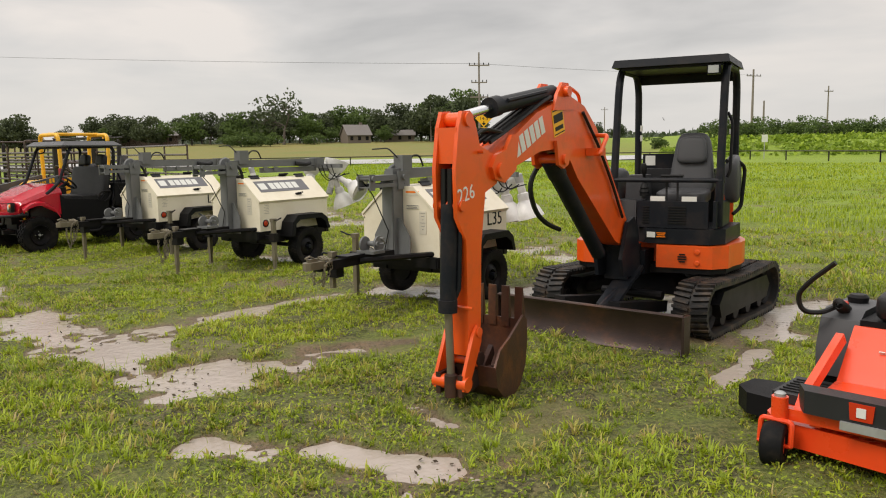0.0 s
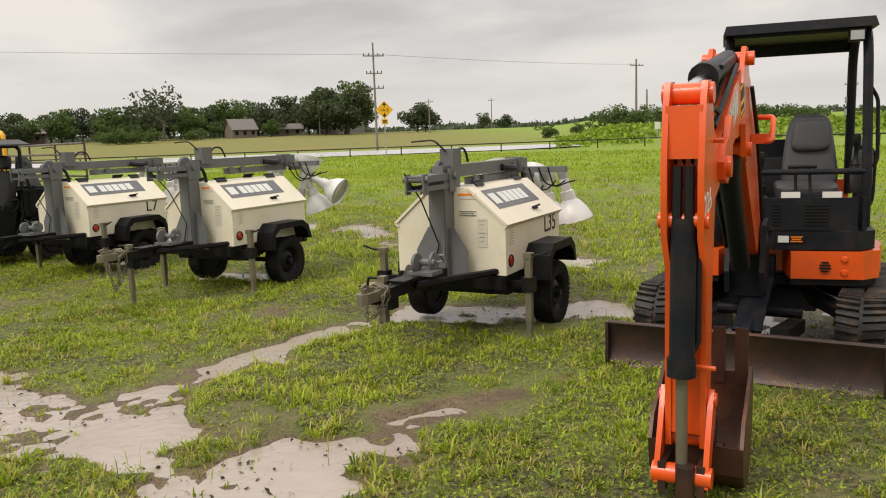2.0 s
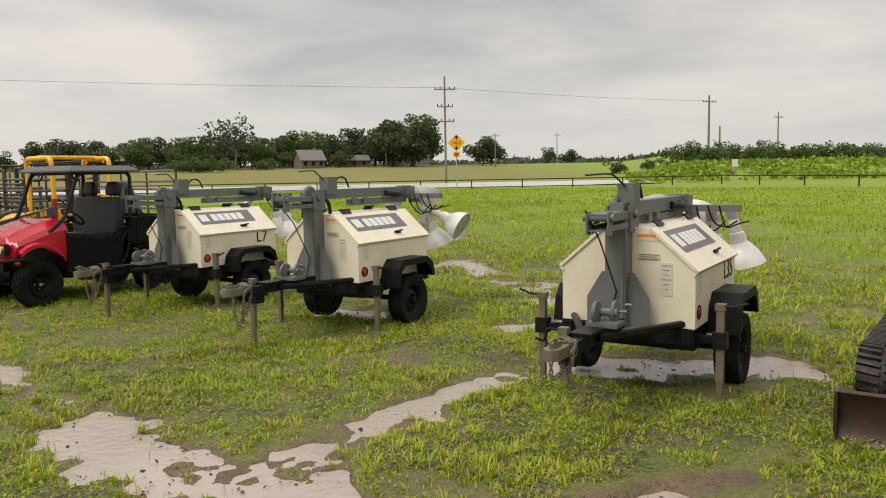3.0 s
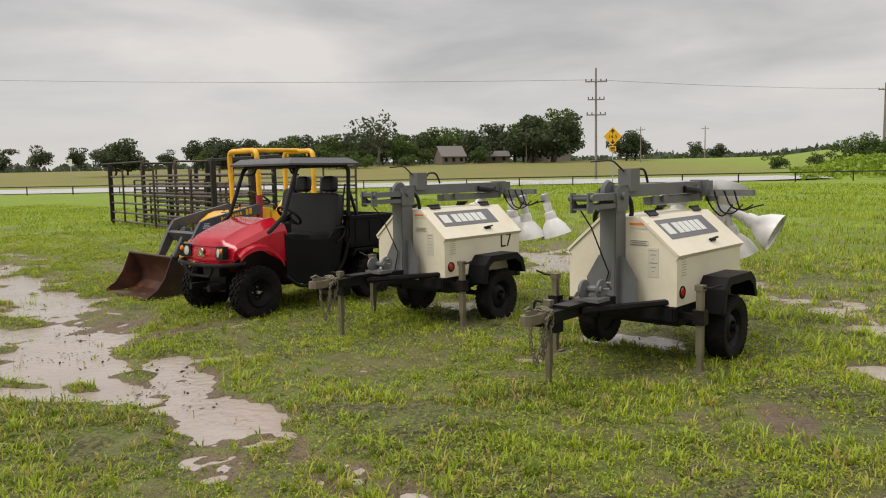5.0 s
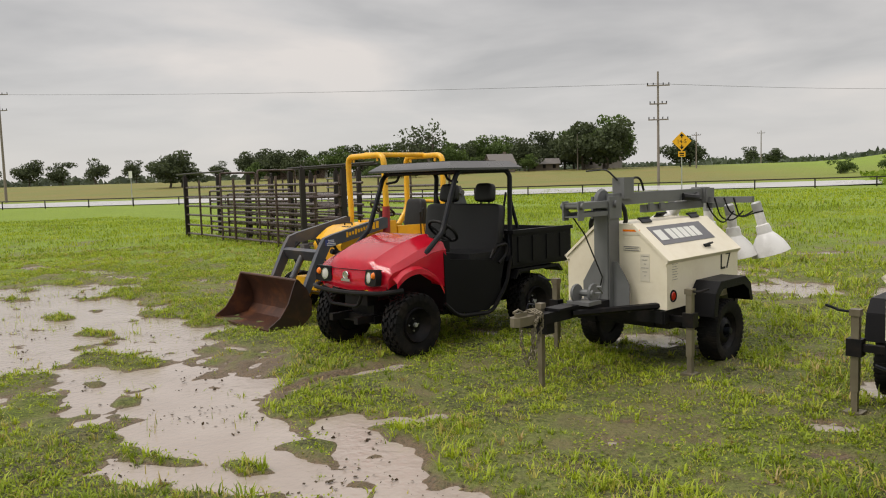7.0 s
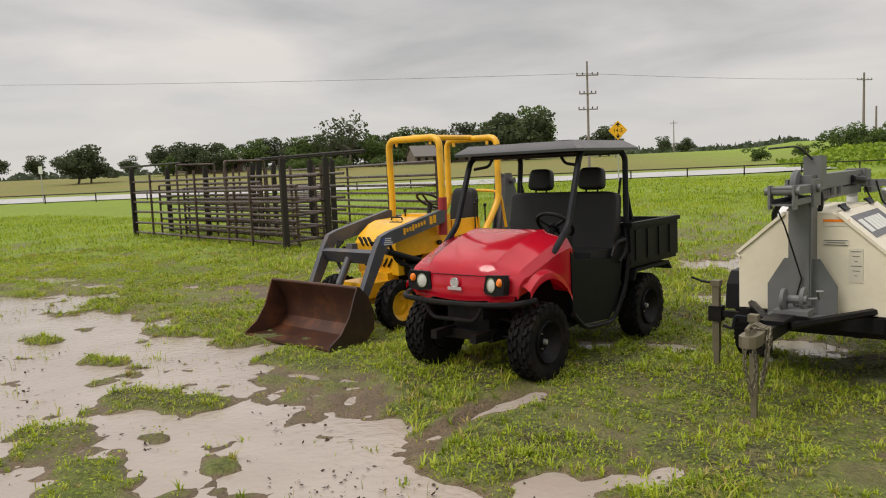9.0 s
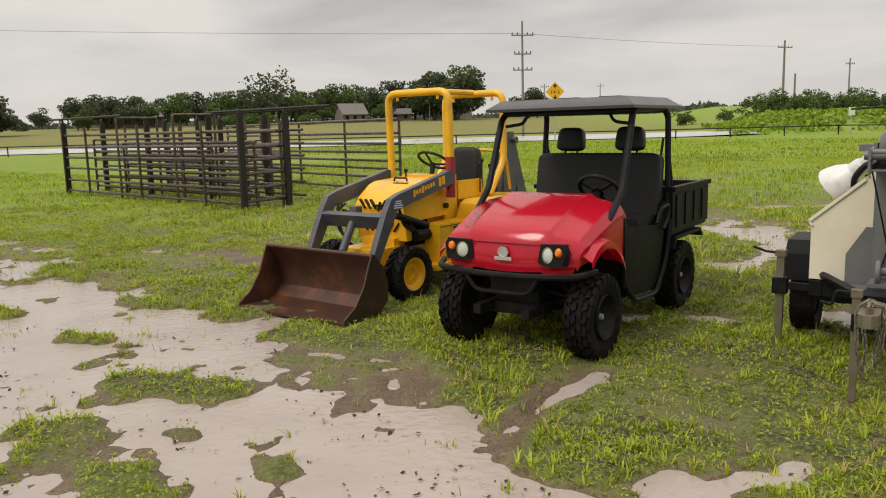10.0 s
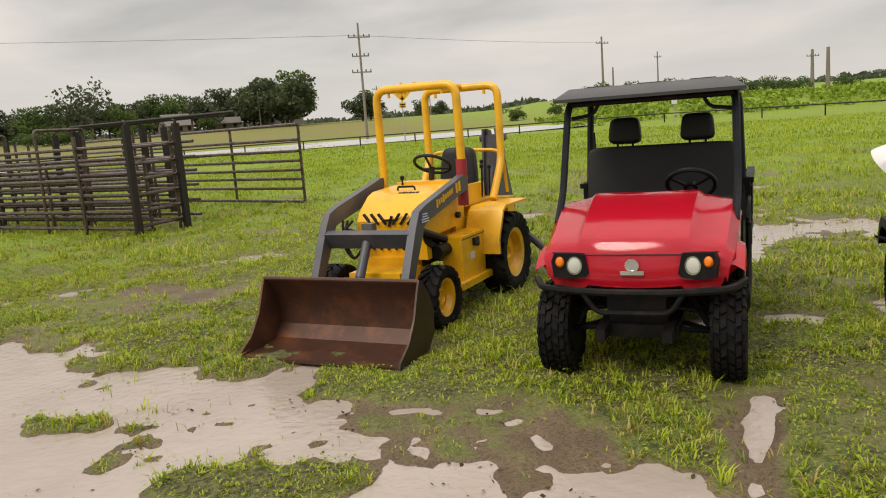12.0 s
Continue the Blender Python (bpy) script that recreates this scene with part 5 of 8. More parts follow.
    box(wn_, (0.08, -0.578, 0.845), (0.19, 0.006, 0.062))
    part("warning_plate", wn_, INK, deck, "black and orange warning plate")
    wn_ = bmesh.new()
    box(wn_, (0.035, -0.582, 0.845), (0.075, 0.006, 0.05))
    part("warning_pictogram", wn_, PAPER, deck)
    wn_ = bmesh.new()
    for k in range(3):
        box(wn_, (0.125, -0.582, 0.862 - 0.017 * k), (0.08 - 0.015 * (k % 2), 0.006, 0.009))
    part("warning_print", wn_, AMBER, deck, "orange unreadable print")
    fp = bmesh.new()
    box(fp, (0.22, -0.545, 1.03), (0.62, 0.03, 0.24)), box(fp, (0.58, -0.42, 1.03), (0.03, 0.22, 0.24)), box(fp, (0.60, -0.12, 1.02), (0.04, 0.44, 0.22)), box(fp, (-0.09, -0.42, 1.03), (0.03, 0.26, 0.24))
    front = part("front_guard", fp, DARKSTEEL, ob, "dark front guard panel", UP, bev=0.01)
    gr = bmesh.new()
    for k in range(7):
        box(gr, (0.26, -0.563, 0.955 + 0.024 * k), (0.16, 0.01, 0.009)), box(gr, (-0.02, -0.563, 0.955 + 0.024 * k), (0.06, 0.01, 0.009))
    pieces("grille_slot", gr, INK, front, "black grille slots")
    pl = bmesh.new()
    for x, w in ((0.08, 0.13), (0.36, 0.13)):
        box(pl, (x, -0.535, 1.17), (w, 0.02, 0.045))
    pieces("spec_plate", pl, PAPER, front, "white plates with print")
    # engine and tank covers on the far side of the boom
    out = [(-0.36, -0.28), (-0.44, -0.46), (-0.60, -0.46), (-0.705, -0.34), (-0.73, 0.10), (-0.60, 0.44), (-0.36, 0.52)]
    low = [(0.765, 0.97), (0.80, 1.0), (0.95, 1.015), (1.08, 1.005), (1.115, 0.98)]
    top = [(1.12, 0.965), (1.15, 0.985), (1.26, 0.96), (1.34, 0.90), (1.395, 0.80), (1.425, 0.66), (1.435, 0.45)]
    part("side_cover", moulded(bmesh.new(), out, low), CHARCOAL, ob, "black moulded tank cover", UP)
    part("upper_cover", moulded(bmesh.new(), out, top), MIDGREY, ob, "black rounded upper cover", UP)
    ec = bmesh.new()
    prism(ec, [p for p in skirt(0.985) if p[1] > 0.36], 0.765, 1.22, "z")
    part("engine_cover", ec, ORANGE, ob, "orange rear engine cover", UP, bev=0.06, seg=3)
    ec = bmesh.new()
    box(ec, (0.10, 0.30, 1.16), (0.72, 0.16, 0.52))
    part("seat_box", ec, CHARCOAL, ob, "charcoal box behind the seat", UP, bev=0.03)
    ec = bmesh.new()
    box(ec, (-0.26, -0.18, 1.02), (0.20, 0.36, 0.24)), box(ec, (-0.22, -0.02, 1.22), (0.20, 0.30, 0.30), None, (0.9, 0.8))
    part("side_console", ec, MIDGREY, ob, "grey control console", UP, bev=0.03)
    ec = bmesh.new()
    pad(ec, (0.64, 0.10, 1.33), (0.15, 0.30, 0.44), 10, 0.5, 0.85)
    part("left_console", ec, MIDGREY, ob, "grey tilting console", UP)
    # seat
    sb = bmesh.new()
    pad(sb, (0.22, -0.06, 1.17), (0.46, 0.44, 0.13), 4, 0.3)
    seat = part("seat", sb, GREYVINYL, ob, "grey vinyl seat cushion", UP)
    sb = bmesh.new()
    pad(sb, (0.26, 0.15, 1.47), (0.46, 0.14, 0.60), -10, 0.38, 0.66)
    part("backrest", sb, GREYVINYL, seat, "grey vinyl high backrest")
    sb = bmesh.new()
    pad(sb, (0.26, 0.10, 1.60), (0.30, 0.10, 0.26), -10, 0.45, 0.85)
    part("back_pad", sb, GREYVINYL, seat)
    sb = bmesh.new()
    for k in range(3):
        box(sb, (0.22, -0.06, 0.97 + 0.055 * k), (0.36 + 0.02 * k, 0.36, 0.035))
    pieces("seat_base", sb, INK, seat, "black bellows base", bev=0.01)
    # levers
    for x, y, z in ((-0.12, -0.20, 1.18), (0.56, -0.14, 1.30)):
        lb = bmesh.new()
        lathe(lb, [(0.05, 0.0), (0.045, 0.03), (0.05, 0.04), (0.038, 0.07), (0.042, 0.08), (0.028, 0.11), (0.016, 0.13), (0.016, 0.20), (0.026, 0.22), (0.030, 0.28), (0.02, 0.31), (0, 0.315)], Matrix.Translation((x, y, z)) @ Matrix.Rotation(radians(10), 4, "X"), 14)
        part("joystick", lb, INK, ob, "black joystick with bellows boot", UP)
    lb = bmesh.new()
    for x in (0.12, 0.22):
        tube(lb, [(x, -0.36, 0.92), (x + 0.01, -0.40, 1.10), (x, -0.36, 1.36)], 0.011, 6, bend=0.05)
        tube(lb, [(x - 0.05, -0.36, 1.37), (x + 0.05, -0.36, 1.37)], 0.015, 6)
    pieces("travel_lever", lb, INK, ob, "pair of black travel levers", UP)
    # canopy
    X0, X1, Y0, Y1, ZT = -0.36, 0.60, -0.30, 0.48, 2.40
    for x in (X0, X1):
        pb = bmesh.new()
        tube(pb, [(x + (0.0 if x < 0 else 0.0), Y0 - 0.10, 0.92), (x, Y0 - 0.12, 1.3), (x, Y0 + 0.02, 2.20), (x, Y0 + 0.10, ZT - 0.03), (x, Y1 - 0.10, ZT - 0.03), (x, Y1 - 0.0, ZT - 0.2), (x, Y1 + 0.02, 1.1)], 0.036, 10, bend=0.12)
        part("canopy_post", pb, DARKSTEEL, ob, "dark grey canopy tube", UP)
    rb = bmesh.new()
    box(rb, ((X0 + X1) / 2, 0.09, ZT + 0.015), (X1 - X0 + 0.10, Y1 - Y0 + 0.14, 0.07), None, (0.96, 0.96))
    box(rb, ((X0 + X1) / 2, 0.09, ZT - 0.03), (X1 - X0 - 0.04, Y1 - Y0, 0.03))
    part("canopy_roof", rb, DARKSTEEL, ob, "dark grey canopy roof", UP, bev=0.02)
    rb = bmesh.new()
    tube(rb, [(X0, Y0 - 0.125, 1.335), (X1 + 0.02, Y0 - 0.125, 1.335)], 0.022, 8)
    box(rb, ((X0 + X1) / 2, Y1, 2.33), (X1 - X0, 0.03, 0.12)), box(rb, (0.0, Y1 - 0.02, 1.47), (0.60, 0.03, 0.20))
    pieces("cross_rail", rb, DARKSTEEL, ob, "front rail and rear crossbar", UP)
    gb = bmesh.new()
    tube(gb, [(X1 + 0.06, 0.02, 1.0), (X1 + 0.12, 0.10, 1.06), (X1 + 0.14, 0.16, 1.44), (X1 + 0.08, 0.08, 1.50), (X1 + 0.0, -0.06, 1.50)], 0.018, 8, bend=0.06)
    tube(gb, [(X1 + 0.05, Y0 - 0.06, 1.36), (X1 + 0.075, Y0 - 0.05, 1.42), (X1 + 0.075, Y0 + 0.02, 1.86), (X1 + 0.03, Y0 + 0.02, 1.94)], 0.014, 8, bend=0.05)
    pieces("grab_rail", gb, BLACK, ob, "black grab rails", UP)
    wl_ = bmesh.new()
    box(wl_, (X1 - 0.09, Y0 - 0.03, ZT - 0.08), (0.11, 0.07, 0.085))
    wlp = part("work_lamp", wl_, BLACK, ob, "square work lamp", UP, bev=0.015)
    part("lamp_glass", box(bmesh.new(), (X1 - 0.09, Y0 - 0.068, ZT - 0.08), (0.09, 0.012, 0.065)), LENS, wlp, "clear lamp glass", bev=0.01)
    st = bmesh.new()
    for z in (1.78, 1.88):
        box(st, (X1 - 0.045, Y1 - 0.035, z), (0.012, 0.05, 0.05)), box(st, (X0 + 0.042, Y1 - 0.035, z - 0.05), (0.012, 0.05, 0.06))
    box(st, (-0.22, Y1 - 0.04, 1.50), (0.10, 0.008, 0.10))
    pieces("post_sticker", st, PAPER, ob, "white safety stickers", UP)
    # swing bracket
    wb = bmesh.new()
    box(wb, (0, -0.66, 0.60), (0.22, 0.34, 0.30)), box(wb, (0, -0.44, 0.58), (0.34, 0.24, 0.22))
    for s in (-1, 1):
        prism(wb, [(-0.56, 0.46), (-0.98, 0.50), (-1.02, 0.66), (-0.88, 0.98), (-0.74, 1.02), (-0.64, 0.90)], s * 0.10, s * 0.135)
    tube(wb, [(0, -0.62, 0.42), (0, -0.62, 0.80)], 0.10, 14)
    part("swing_bracket", wb, DARKSTEEL, ob, "dark cast swing bracket", BO @ Matrix.Translation((-0.125, 0, 0)), bev=0.012)
    # boom: plates in its own plane; a is the distance out from the slew centre
    B = BO @ Matrix.Translation((-0.125, -3.41, 0.03))
    bprof = [(0.300, 1.440), (0.420, 1.418), (0.606, 1.498), (0.961, 1.593), (1.220, 1.610), (1.400, 1.570), (1.580, 1.380), (2.350, 0.800), (2.510, 0.740), (2.630, 0.800), (2.650, 0.920), (2.220, 1.430), (1.940, 1.770), (1.700, 1.940), (1.470, 2.000), (1.220, 1.955), (0.899, 1.865), (0.589, 1.705), (0.380, 1.602), (0.280, 1.530)]
    boom = part("boom", prism(bmesh.new(), bprof, -0.085, 0.085), ORANGE, ob, "orange box-section boom", B, bev=0.012)
    eb = bmesh.new()
    for s in (-1, 1):
        prism(eb, [(0.240, 1.500), (0.280, 1.420), (0.400, 1.394), (0.553, 1.474), (0.589, 1.710), (0.500, 1.710), (0.420, 1.608), (0.300, 1.580)], s * 0.088, s * 0.118)
        prism(eb, [(1.140, 1.890), (1.200, 2.010), (1.280, 2.100), (1.380, 2.100), (1.440, 1.990), (1.520, 1.910)], s * 0.075, s * 0.10)
        prism(eb, [(1.160, 1.670), (1.200, 1.490), (1.280, 1.460), (1.360, 1.490), (1.440, 1.650)], s * 0.088, s * 0.115)
    for y, z, r in ((0.34, 1.476, 0.05), (1.32, 2.035, 0.04), (1.28, 1.53, 0.04)):
        tube(eb, [(-0.14, y, z), (0.14, y, z)], r, 12)
    pieces("boom_lug", eb, ORANGE, boom, "orange pin lugs", bev=0.006)
    gd = bmesh.new()
    tube(gd, [(0.10, 1.760, 1.570), (0.21, 1.720, 1.560), (0.21, 1.870, 1.710), (0.10, 1.900, 1.710)], 0.018, 7, bend=0.03), tube(gd, [(0.0, 1.420, 2.010), (0.02, 1.540, 2.090), (0.03, 1.720, 2.030), (0.02, 1.760, 1.890)], 0.014, 7, bend=0.06)
    box(gd, (0.14, 1.800, 1.580), (0.10, 0.16, 0.06))
    pieces("lamp_guard", gd, ORANGE, boom, "bent orange guard")
    # maker's mark as plain blocks along the boom side, and a yellow dealer's plate
    a = math.atan2(0.27, 0.62)
    km = Matrix.Translation((0.0865, 0.766, 1.685)) @ Matrix.Rotation(a, 4, "X")
    mk = bmesh.new()
    for k in range(7):
        box(mk, (0, -0.235 + 0.078 * k, 0), (0.003, 0.060, 0.125))
    part("maker_mark", mk, PAPER, boom, "white block mark", km)
    dm = Matrix.Translation((0.0865, 1.240, 1.810)) @ Matrix.Rotation(radians(14), 4, "X")
    dp = part("dealer_plate", box(bmesh.new(), (0, 0, 0), (0.004, 0.18, 0.20)), SIGNYELLOW, boom, "yellow plate with a black mark", dm)
    dq = bmesh.new()
    box(dq, (0.003, 0, 0.03), (0.003, 0.15, 0.06)), box(dq, (0.003, 0, -0.045), (0.003, 0.13, 0.03))
    for z in (0.09, -0.085):
        box(dq, (0.003, 0, z), (0.003, 0.16, 0.008))
    part("plate_mark", dq, INK, dp)
    hs = bmesh.new()
    for k in range(4):
        x = -0.07 + 0.045 * k
        tube(hs, rounded([(x, 0.300, 1.660), (x, 0.544, 1.750), (x, 1.031, 1.950), (x, 1.160, 1.990)], 0.2), 0.014, 6)
        tube(hs, rounded([(x * 0.6, 0.060, 1.400), (x, 0.020, 1.620), (x, 0.200, 1.750), (x, 0.450, 1.725)], 0.1), 0.013, 6)
    tube(hs, rounded([(-0.12, 1.380, 1.530), (-0.16, 1.220, 1.350), (-0.16, 1.340, 1.110), (-0.15, 1.540, 1.000), (-0.13, 1.700, 0.950)], 0.12), 0.02, 7)
    tube(hs, rounded([(0.10, 1.640, 1.890), (0.11, 1.920, 1.630), (0.11, 2.220, 1.300), (0.11, 2.450, 1.000)], 0.1), 0.013, 6)
    pieces("hydraulic_hose", hs, INK, boom, "black hydraulic hoses")
    pc = tube(bmesh.new(), [(0, 0.020, 1.815), (0, 0.500, 1.905)], 0.030, 14)
    part("piston_rod", pc, CHROME, boom, "bright chrome ram rod")
    pc = tube(bmesh.new(), [(0, 0.420, 1.890), (0, 1.300, 2.030)], 0.058, 16)
    tube(pc, [(0, 0.400, 1.886), (0, 0.500, 1.905)], 0.070, 16), tube(pc, [(0.06, 0.544, 1.940), (0.05, 1.120, 2.030)], 0.014, 6)
    part("arm_ram", pc, DARKSTEEL, boom, "grey arm ram")
    pc = tube(bmesh.new(), [(0, 1.280, 1.530), (0, 2.190, 0.700)], 0.062, 16)
    tube(pc, [(0, 1.280, 1.530), (0, 1.400, 1.410)], 0.075, 16)
    tube(pc, [(-0.09, 1.440, 1.410), (-0.08, 2.050, 0.860)], 0.015, 6)
    part("boom_ram", pc, DARKSTEEL, ob, "dark boom ram", B)
    # arm (stick)
    aprof = [(-0.10, 1.75), (-0.06, 1.85), (0.03, 1.855), (0.09, 1.78), (0.14, 1.64), (0.34, 1.57), (0.40, 1.48), (0.34, 1.39), (0.20, 1.34), (0.145, 1.0), (0.13, 0.50), (0.11, 0.30), (0.06, 0.22), (-0.01, 0.24), (-0.02, 0.5), (-0.03, 1.05), (-0.13, 1.20), (-0.14, 1.5)]
    ab = bmesh.new()
    for s in (-1, 1):
        prism(ab, aprof, s * 0.062, s * 0.088)
    box(ab, (0, -0.055, 1.64), (0.15, 0.10, 0.22)), box(ab, (0, 0.06, 0.72), (0.15, 0.13, 0.84)), box(ab, (0, 0.10, 1.36), (0.15, 0.14, 0.44))
    arm = part("arm", ab, ORANGE, ob, "orange digger arm with scratched paint", B, bev=0.008)
    ap = bmesh.new()
    for y, z, r in ((0.0, 1.80, 0.045), (0.34, 1.48, 0.055), (-0.08, 1.27, 0.035), (0.07, 0.26, 0.04)):
        tube(ap, [(-0.105, y, z), (0.105, y, z)], r, 14)
    tube(ap, [(0.0, 0.12, 1.60), (0.13, 0.12, 1.60)], 0.012, 6), tube(ap, [(-0.06, -0.02, 0.62), (0.13, -0.03, 0.62)], 0.012, 6)
    pieces("arm_pin", ap, ORANGE, arm, "orange pins and collars")
    letters("chalk_number", "226", 0.13, CHALK, arm, Matrix.Translation((0.0895, -0.02, 1.30)) @ Matrix(((0, 0, 1, 0), (1, 0, 0, 0), (0, 1, 0, 0), (0, 0, 0, 1))) @ Matrix.Rotation(radians(10), 4, "Z"), "chalked number 226", 0.001)
    rb = bmesh.new()
    tube(rb, [(0, -0.085, 1.28), (0, -0.115, 0.62)], 0.054, 16), tube(rb, [(0, -0.116, 0.68), (0, -0.118, 0.60)], 0.062, 16), tube(rb, [(0.055, -0.05, 1.18), (0.06, -0.08, 0.75), (0.03, -0.09, 0.68)], 0.016, 7)
    part("bucket_ram", rb, DARKSTEEL, arm, "dark grey bucket ram")
    part("ram_rod", tube(bmesh.new(), [(0, -0.115, 0.66), (0, -0.092, 0.16)], 0.026, 14), JACK, arm, "dull steel ram rod")
    pieces("slot_hose", tube(tube(bmesh.new(), [(-0.025, -0.10, 1.5), (-0.025, -0.105, 1.25)], 0.022, 8), [(0.025, -0.10, 1.5), (0.025, -0.105, 1.25)], 0.022, 8), INK, arm, "black hoses in the arm slot")
    lk = bmesh.new()
    for s in (-1, 1):
        prism(lk, [(0.10, 0.46), (0.05, 0.50), (0.0, 0.44), (-0.11, 0.20), (-0.12, 0.10), (-0.07, 0.08), (-0.03, 0.16), (0.09, 0.38)], s * 0.092, s * 0.116)
    tube(lk, [(-0.128, -0.085, 0.14), (0.128, -0.085, 0.14)], 0.046, 14), tube(lk, [(-0.125, 0.06, 0.45), (0.125, 0.06, 0.45)], 0.032, 12)
    part("link", lk, ORANGE, arm, "orange bucket link", bev=0.008)
    lk = bmesh.new()
    for s in (-1, 1):
        prism(lk, [(-0.12, 0.06), (0.16, 0.10), (0.28, 0.26), (0.26, 0.32), (0.14, 0.20), (-0.12, 0.20)], s * 0.066, s * 0.10)
    tube(lk, [(-0.12, 0.08, 0.27), (0.12, 0.08, 0.27)], 0.045, 12), tube(lk, [(-0.14, 0.2, 0.16), (0.14, 0.2, 0.16)], 0.04, 12), tube(lk, [(0.02, -0.125, 0.20), (0.02, -0.125, 0.06)], 0.042, 12)
    part("bucket_link", lk, DARKRUST, arm, "dark worn tipping link", bev=0.006)
    # bucket, teeth up
    back = [(0.10, 0.24), (0.14, 0.10), (0.28, 0.015), (0.48, 0.0), (0.64, 0.06), (0.74, 0.18), (0.785, 0.34), (0.775, 0.48)]
    inner = [(0.755, 0.48), (0.762, 0.34), (0.72, 0.20), (0.63, 0.085), (0.48, 0.028), (0.29, 0.042), (0.165, 0.12), (0.125, 0.24)]
    kb = bmesh.new()
    prism(kb, back + inner, -0.21, 0.21)
    sidep = back + [(0.70, 0.52), (0.40, 0.40), (0.20, 0.34)]
    for s in (-1, 1):
        prism(kb, sidep, s * 0.21, s * 0.228)
    KM = B @ Matrix.Translation((0.03, 0.0, -0.01)) @ Matrix.Diagonal((0.92, 0.61, 1, 1))
    bucket = part("bucket", kb, RUST, ob, "rusty digging bucket with worn steel teeth", KM, bev=0.003)
    for k in range(4):
        x = -0.17 + 0.113 * k
        tp = prism(bmesh.new(), [(0.79, 0.42), (0.80, 0.52), (0.765, 0.70), (0.75, 0.70), (0.735, 0.53), (0.74, 0.42)], x - 0.032, x + 0.032)
        part("tooth", tp, RUST, bucket, bev=0.005)
    return ob


excavator(pose(2.15, 7.65, 0))


# ---- small yellow loader-backhoe ----
def loader_tractor(m):
    """Origin on the ground at the middle of the bucket's lip; y runs to the rear."""
    ob = thing("compact_loader", m, "yellow compact loader tractor with roll frame and rusty front bucket", "tractor")
    # bucket
    W = 0.71
    back = [(0.0, 0.02), (0.30, 0.015), (0.46, 0.05), (0.55, 0.15), (0.56, 0.30), (0.50, 0.44), (0.40, 0.56), (0.40, 0.575), (0.425, 0.575), (0.53, 0.45), (0.585, 0.30), (0.575, 0.14), (0.475, 0.03), (0.30, -0.005), (0.0, -0.002)]
    kb = prism(bmesh.new(), back, -W, W)
    tube(kb, [(-W, 0.41, 0.565), (W, 0.41, 0.565)], 0.018, 8)
    bucket = part("bucket", kb, RUST, ob, "rust-brown loader bucket", bev=0.004)
    for s in (-1, 1):
        sp = [(0.0, 0.0), (0.02, 0.05), (0.16, 0.14), (0.28, 0.30), (0.36, 0.50), (0.40, 0.58), (0.43, 0.57), (0.54, 0.45), (0.60, 0.30), (0.59, 0.13), (0.48, 0.02), (0.30, -0.008)]
        part("bucket_side", prism(bmesh.new(), sp, s * W, s * (W + 0.016)), DARKRUST if s > 0 else RUST, bucket, "worn bucket cheek plate", bev=0.003)
    # lift arms: dark grey, bent, with cross tube and tilt cylinder
    for s in (-1, 1):
        ap = [(0.585, 0.27), (0.62, 0.20), (0.70, 0.30), (1.06, 0.90), (1.20, 0.935), (1.98, 1.10), (2.02, 1.22), (1.92, 1.24), (1.10, 1.06), (0.98, 1.02), (0.90, 0.90)]
        arm = part("lift_arm", prism(bmesh.new(), ap, s * 0.40, s * 0.47), SLATE, ob, "dark grey lift arm", bev=0.010)
        if s > 0:
            part("flag_sticker", box(bmesh.new(), (0.4725, 1.05, 0.96), (0.003, 0.13, 0.08)), BLUEFLAG, arm, "small blue and white sticker")
            fs = bmesh.new()
            for k in range(4):
                box(fs, (0.4745, 1.07, 0.928 + 0.021 * k), (0.003, 0.09 if k > 1 else 0.13, 0.010))
            part("sticker_stripe", fs, PAPER, arm)
            mk = bmesh.new()
            for k in range(8):
                box(mk, (0.4725, 1.32 + 0.045 * k, 1.045 + 0.0105 * k), (0.003, 0.03, 0.07 if k in (0, 3) else 0.045))
            for k in range(2):
                box(mk, (0.4725, 1.74 + 0.06 * k, 1.135 + 0.012 * k), (0.003, 0.045, 0.09))
            part("maker_mark", mk, SIGNYELLOW, arm, "yellow block mark")
        lr = bmesh.new()
        tube(lr, [(s * 0.36, 1.14, 0.84), (s * 0.36, 1.72, 0.66)], 0.035, 10), tube(lr, [(s * 0.36, 1.66, 0.68), (s * 0.36, 2.05, 0.56)], 0.026, 10)
        part("lift_ram", lr, DARKSTEEL, ob, "dark lift ram")
    cb = bmesh.new()
    box(cb, (0, 0.93, 0.80), (0.82, 0.06, 0.15), Matrix.Rotation(radians(30), 3, "X"))
    part("arm_crossbar", cb, SLATE, ob, "dark grey crossbar", bev=0.01)
    tr = bmesh.new()
    tube(tr, [(-0.02, 0.98, 0.86), (-0.03, 0.78, 0.50)], 0.042, 12), tube(tr, [(-0.03, 0.80, 0.54), (-0.03, 0.64, 0.28)], 0.028, 10), box(tr, (-0.02, 0.98, 0.88), (0.10, 0.08, 0.10))
    part("tilt_ram", tr, SLATE, ob, "grey tilt ram")
    hs = bmesh.new()
    for k in range(3):
        tube(hs, rounded([(-0.30 + 0.05 * k, 1.02, 0.95), (-0.28, 0.95, 0.75 + 0.05 * k), (-0.2, 0.98, 0.6), (-0.06, 0.90, 0.72)], 0.1), 0.012, 6)
        tube(hs, rounded([(0.40, 1.15, 0.93), (0.33, 1.30, 0.78 - 0.04 * k), (0.36, 1.5, 0.62), (0.30, 1.62, 0.72)], 0.1), 0.013, 6)
    pieces("hydraulic_hose", hs, INK, ob, "black hydraulic hoses")
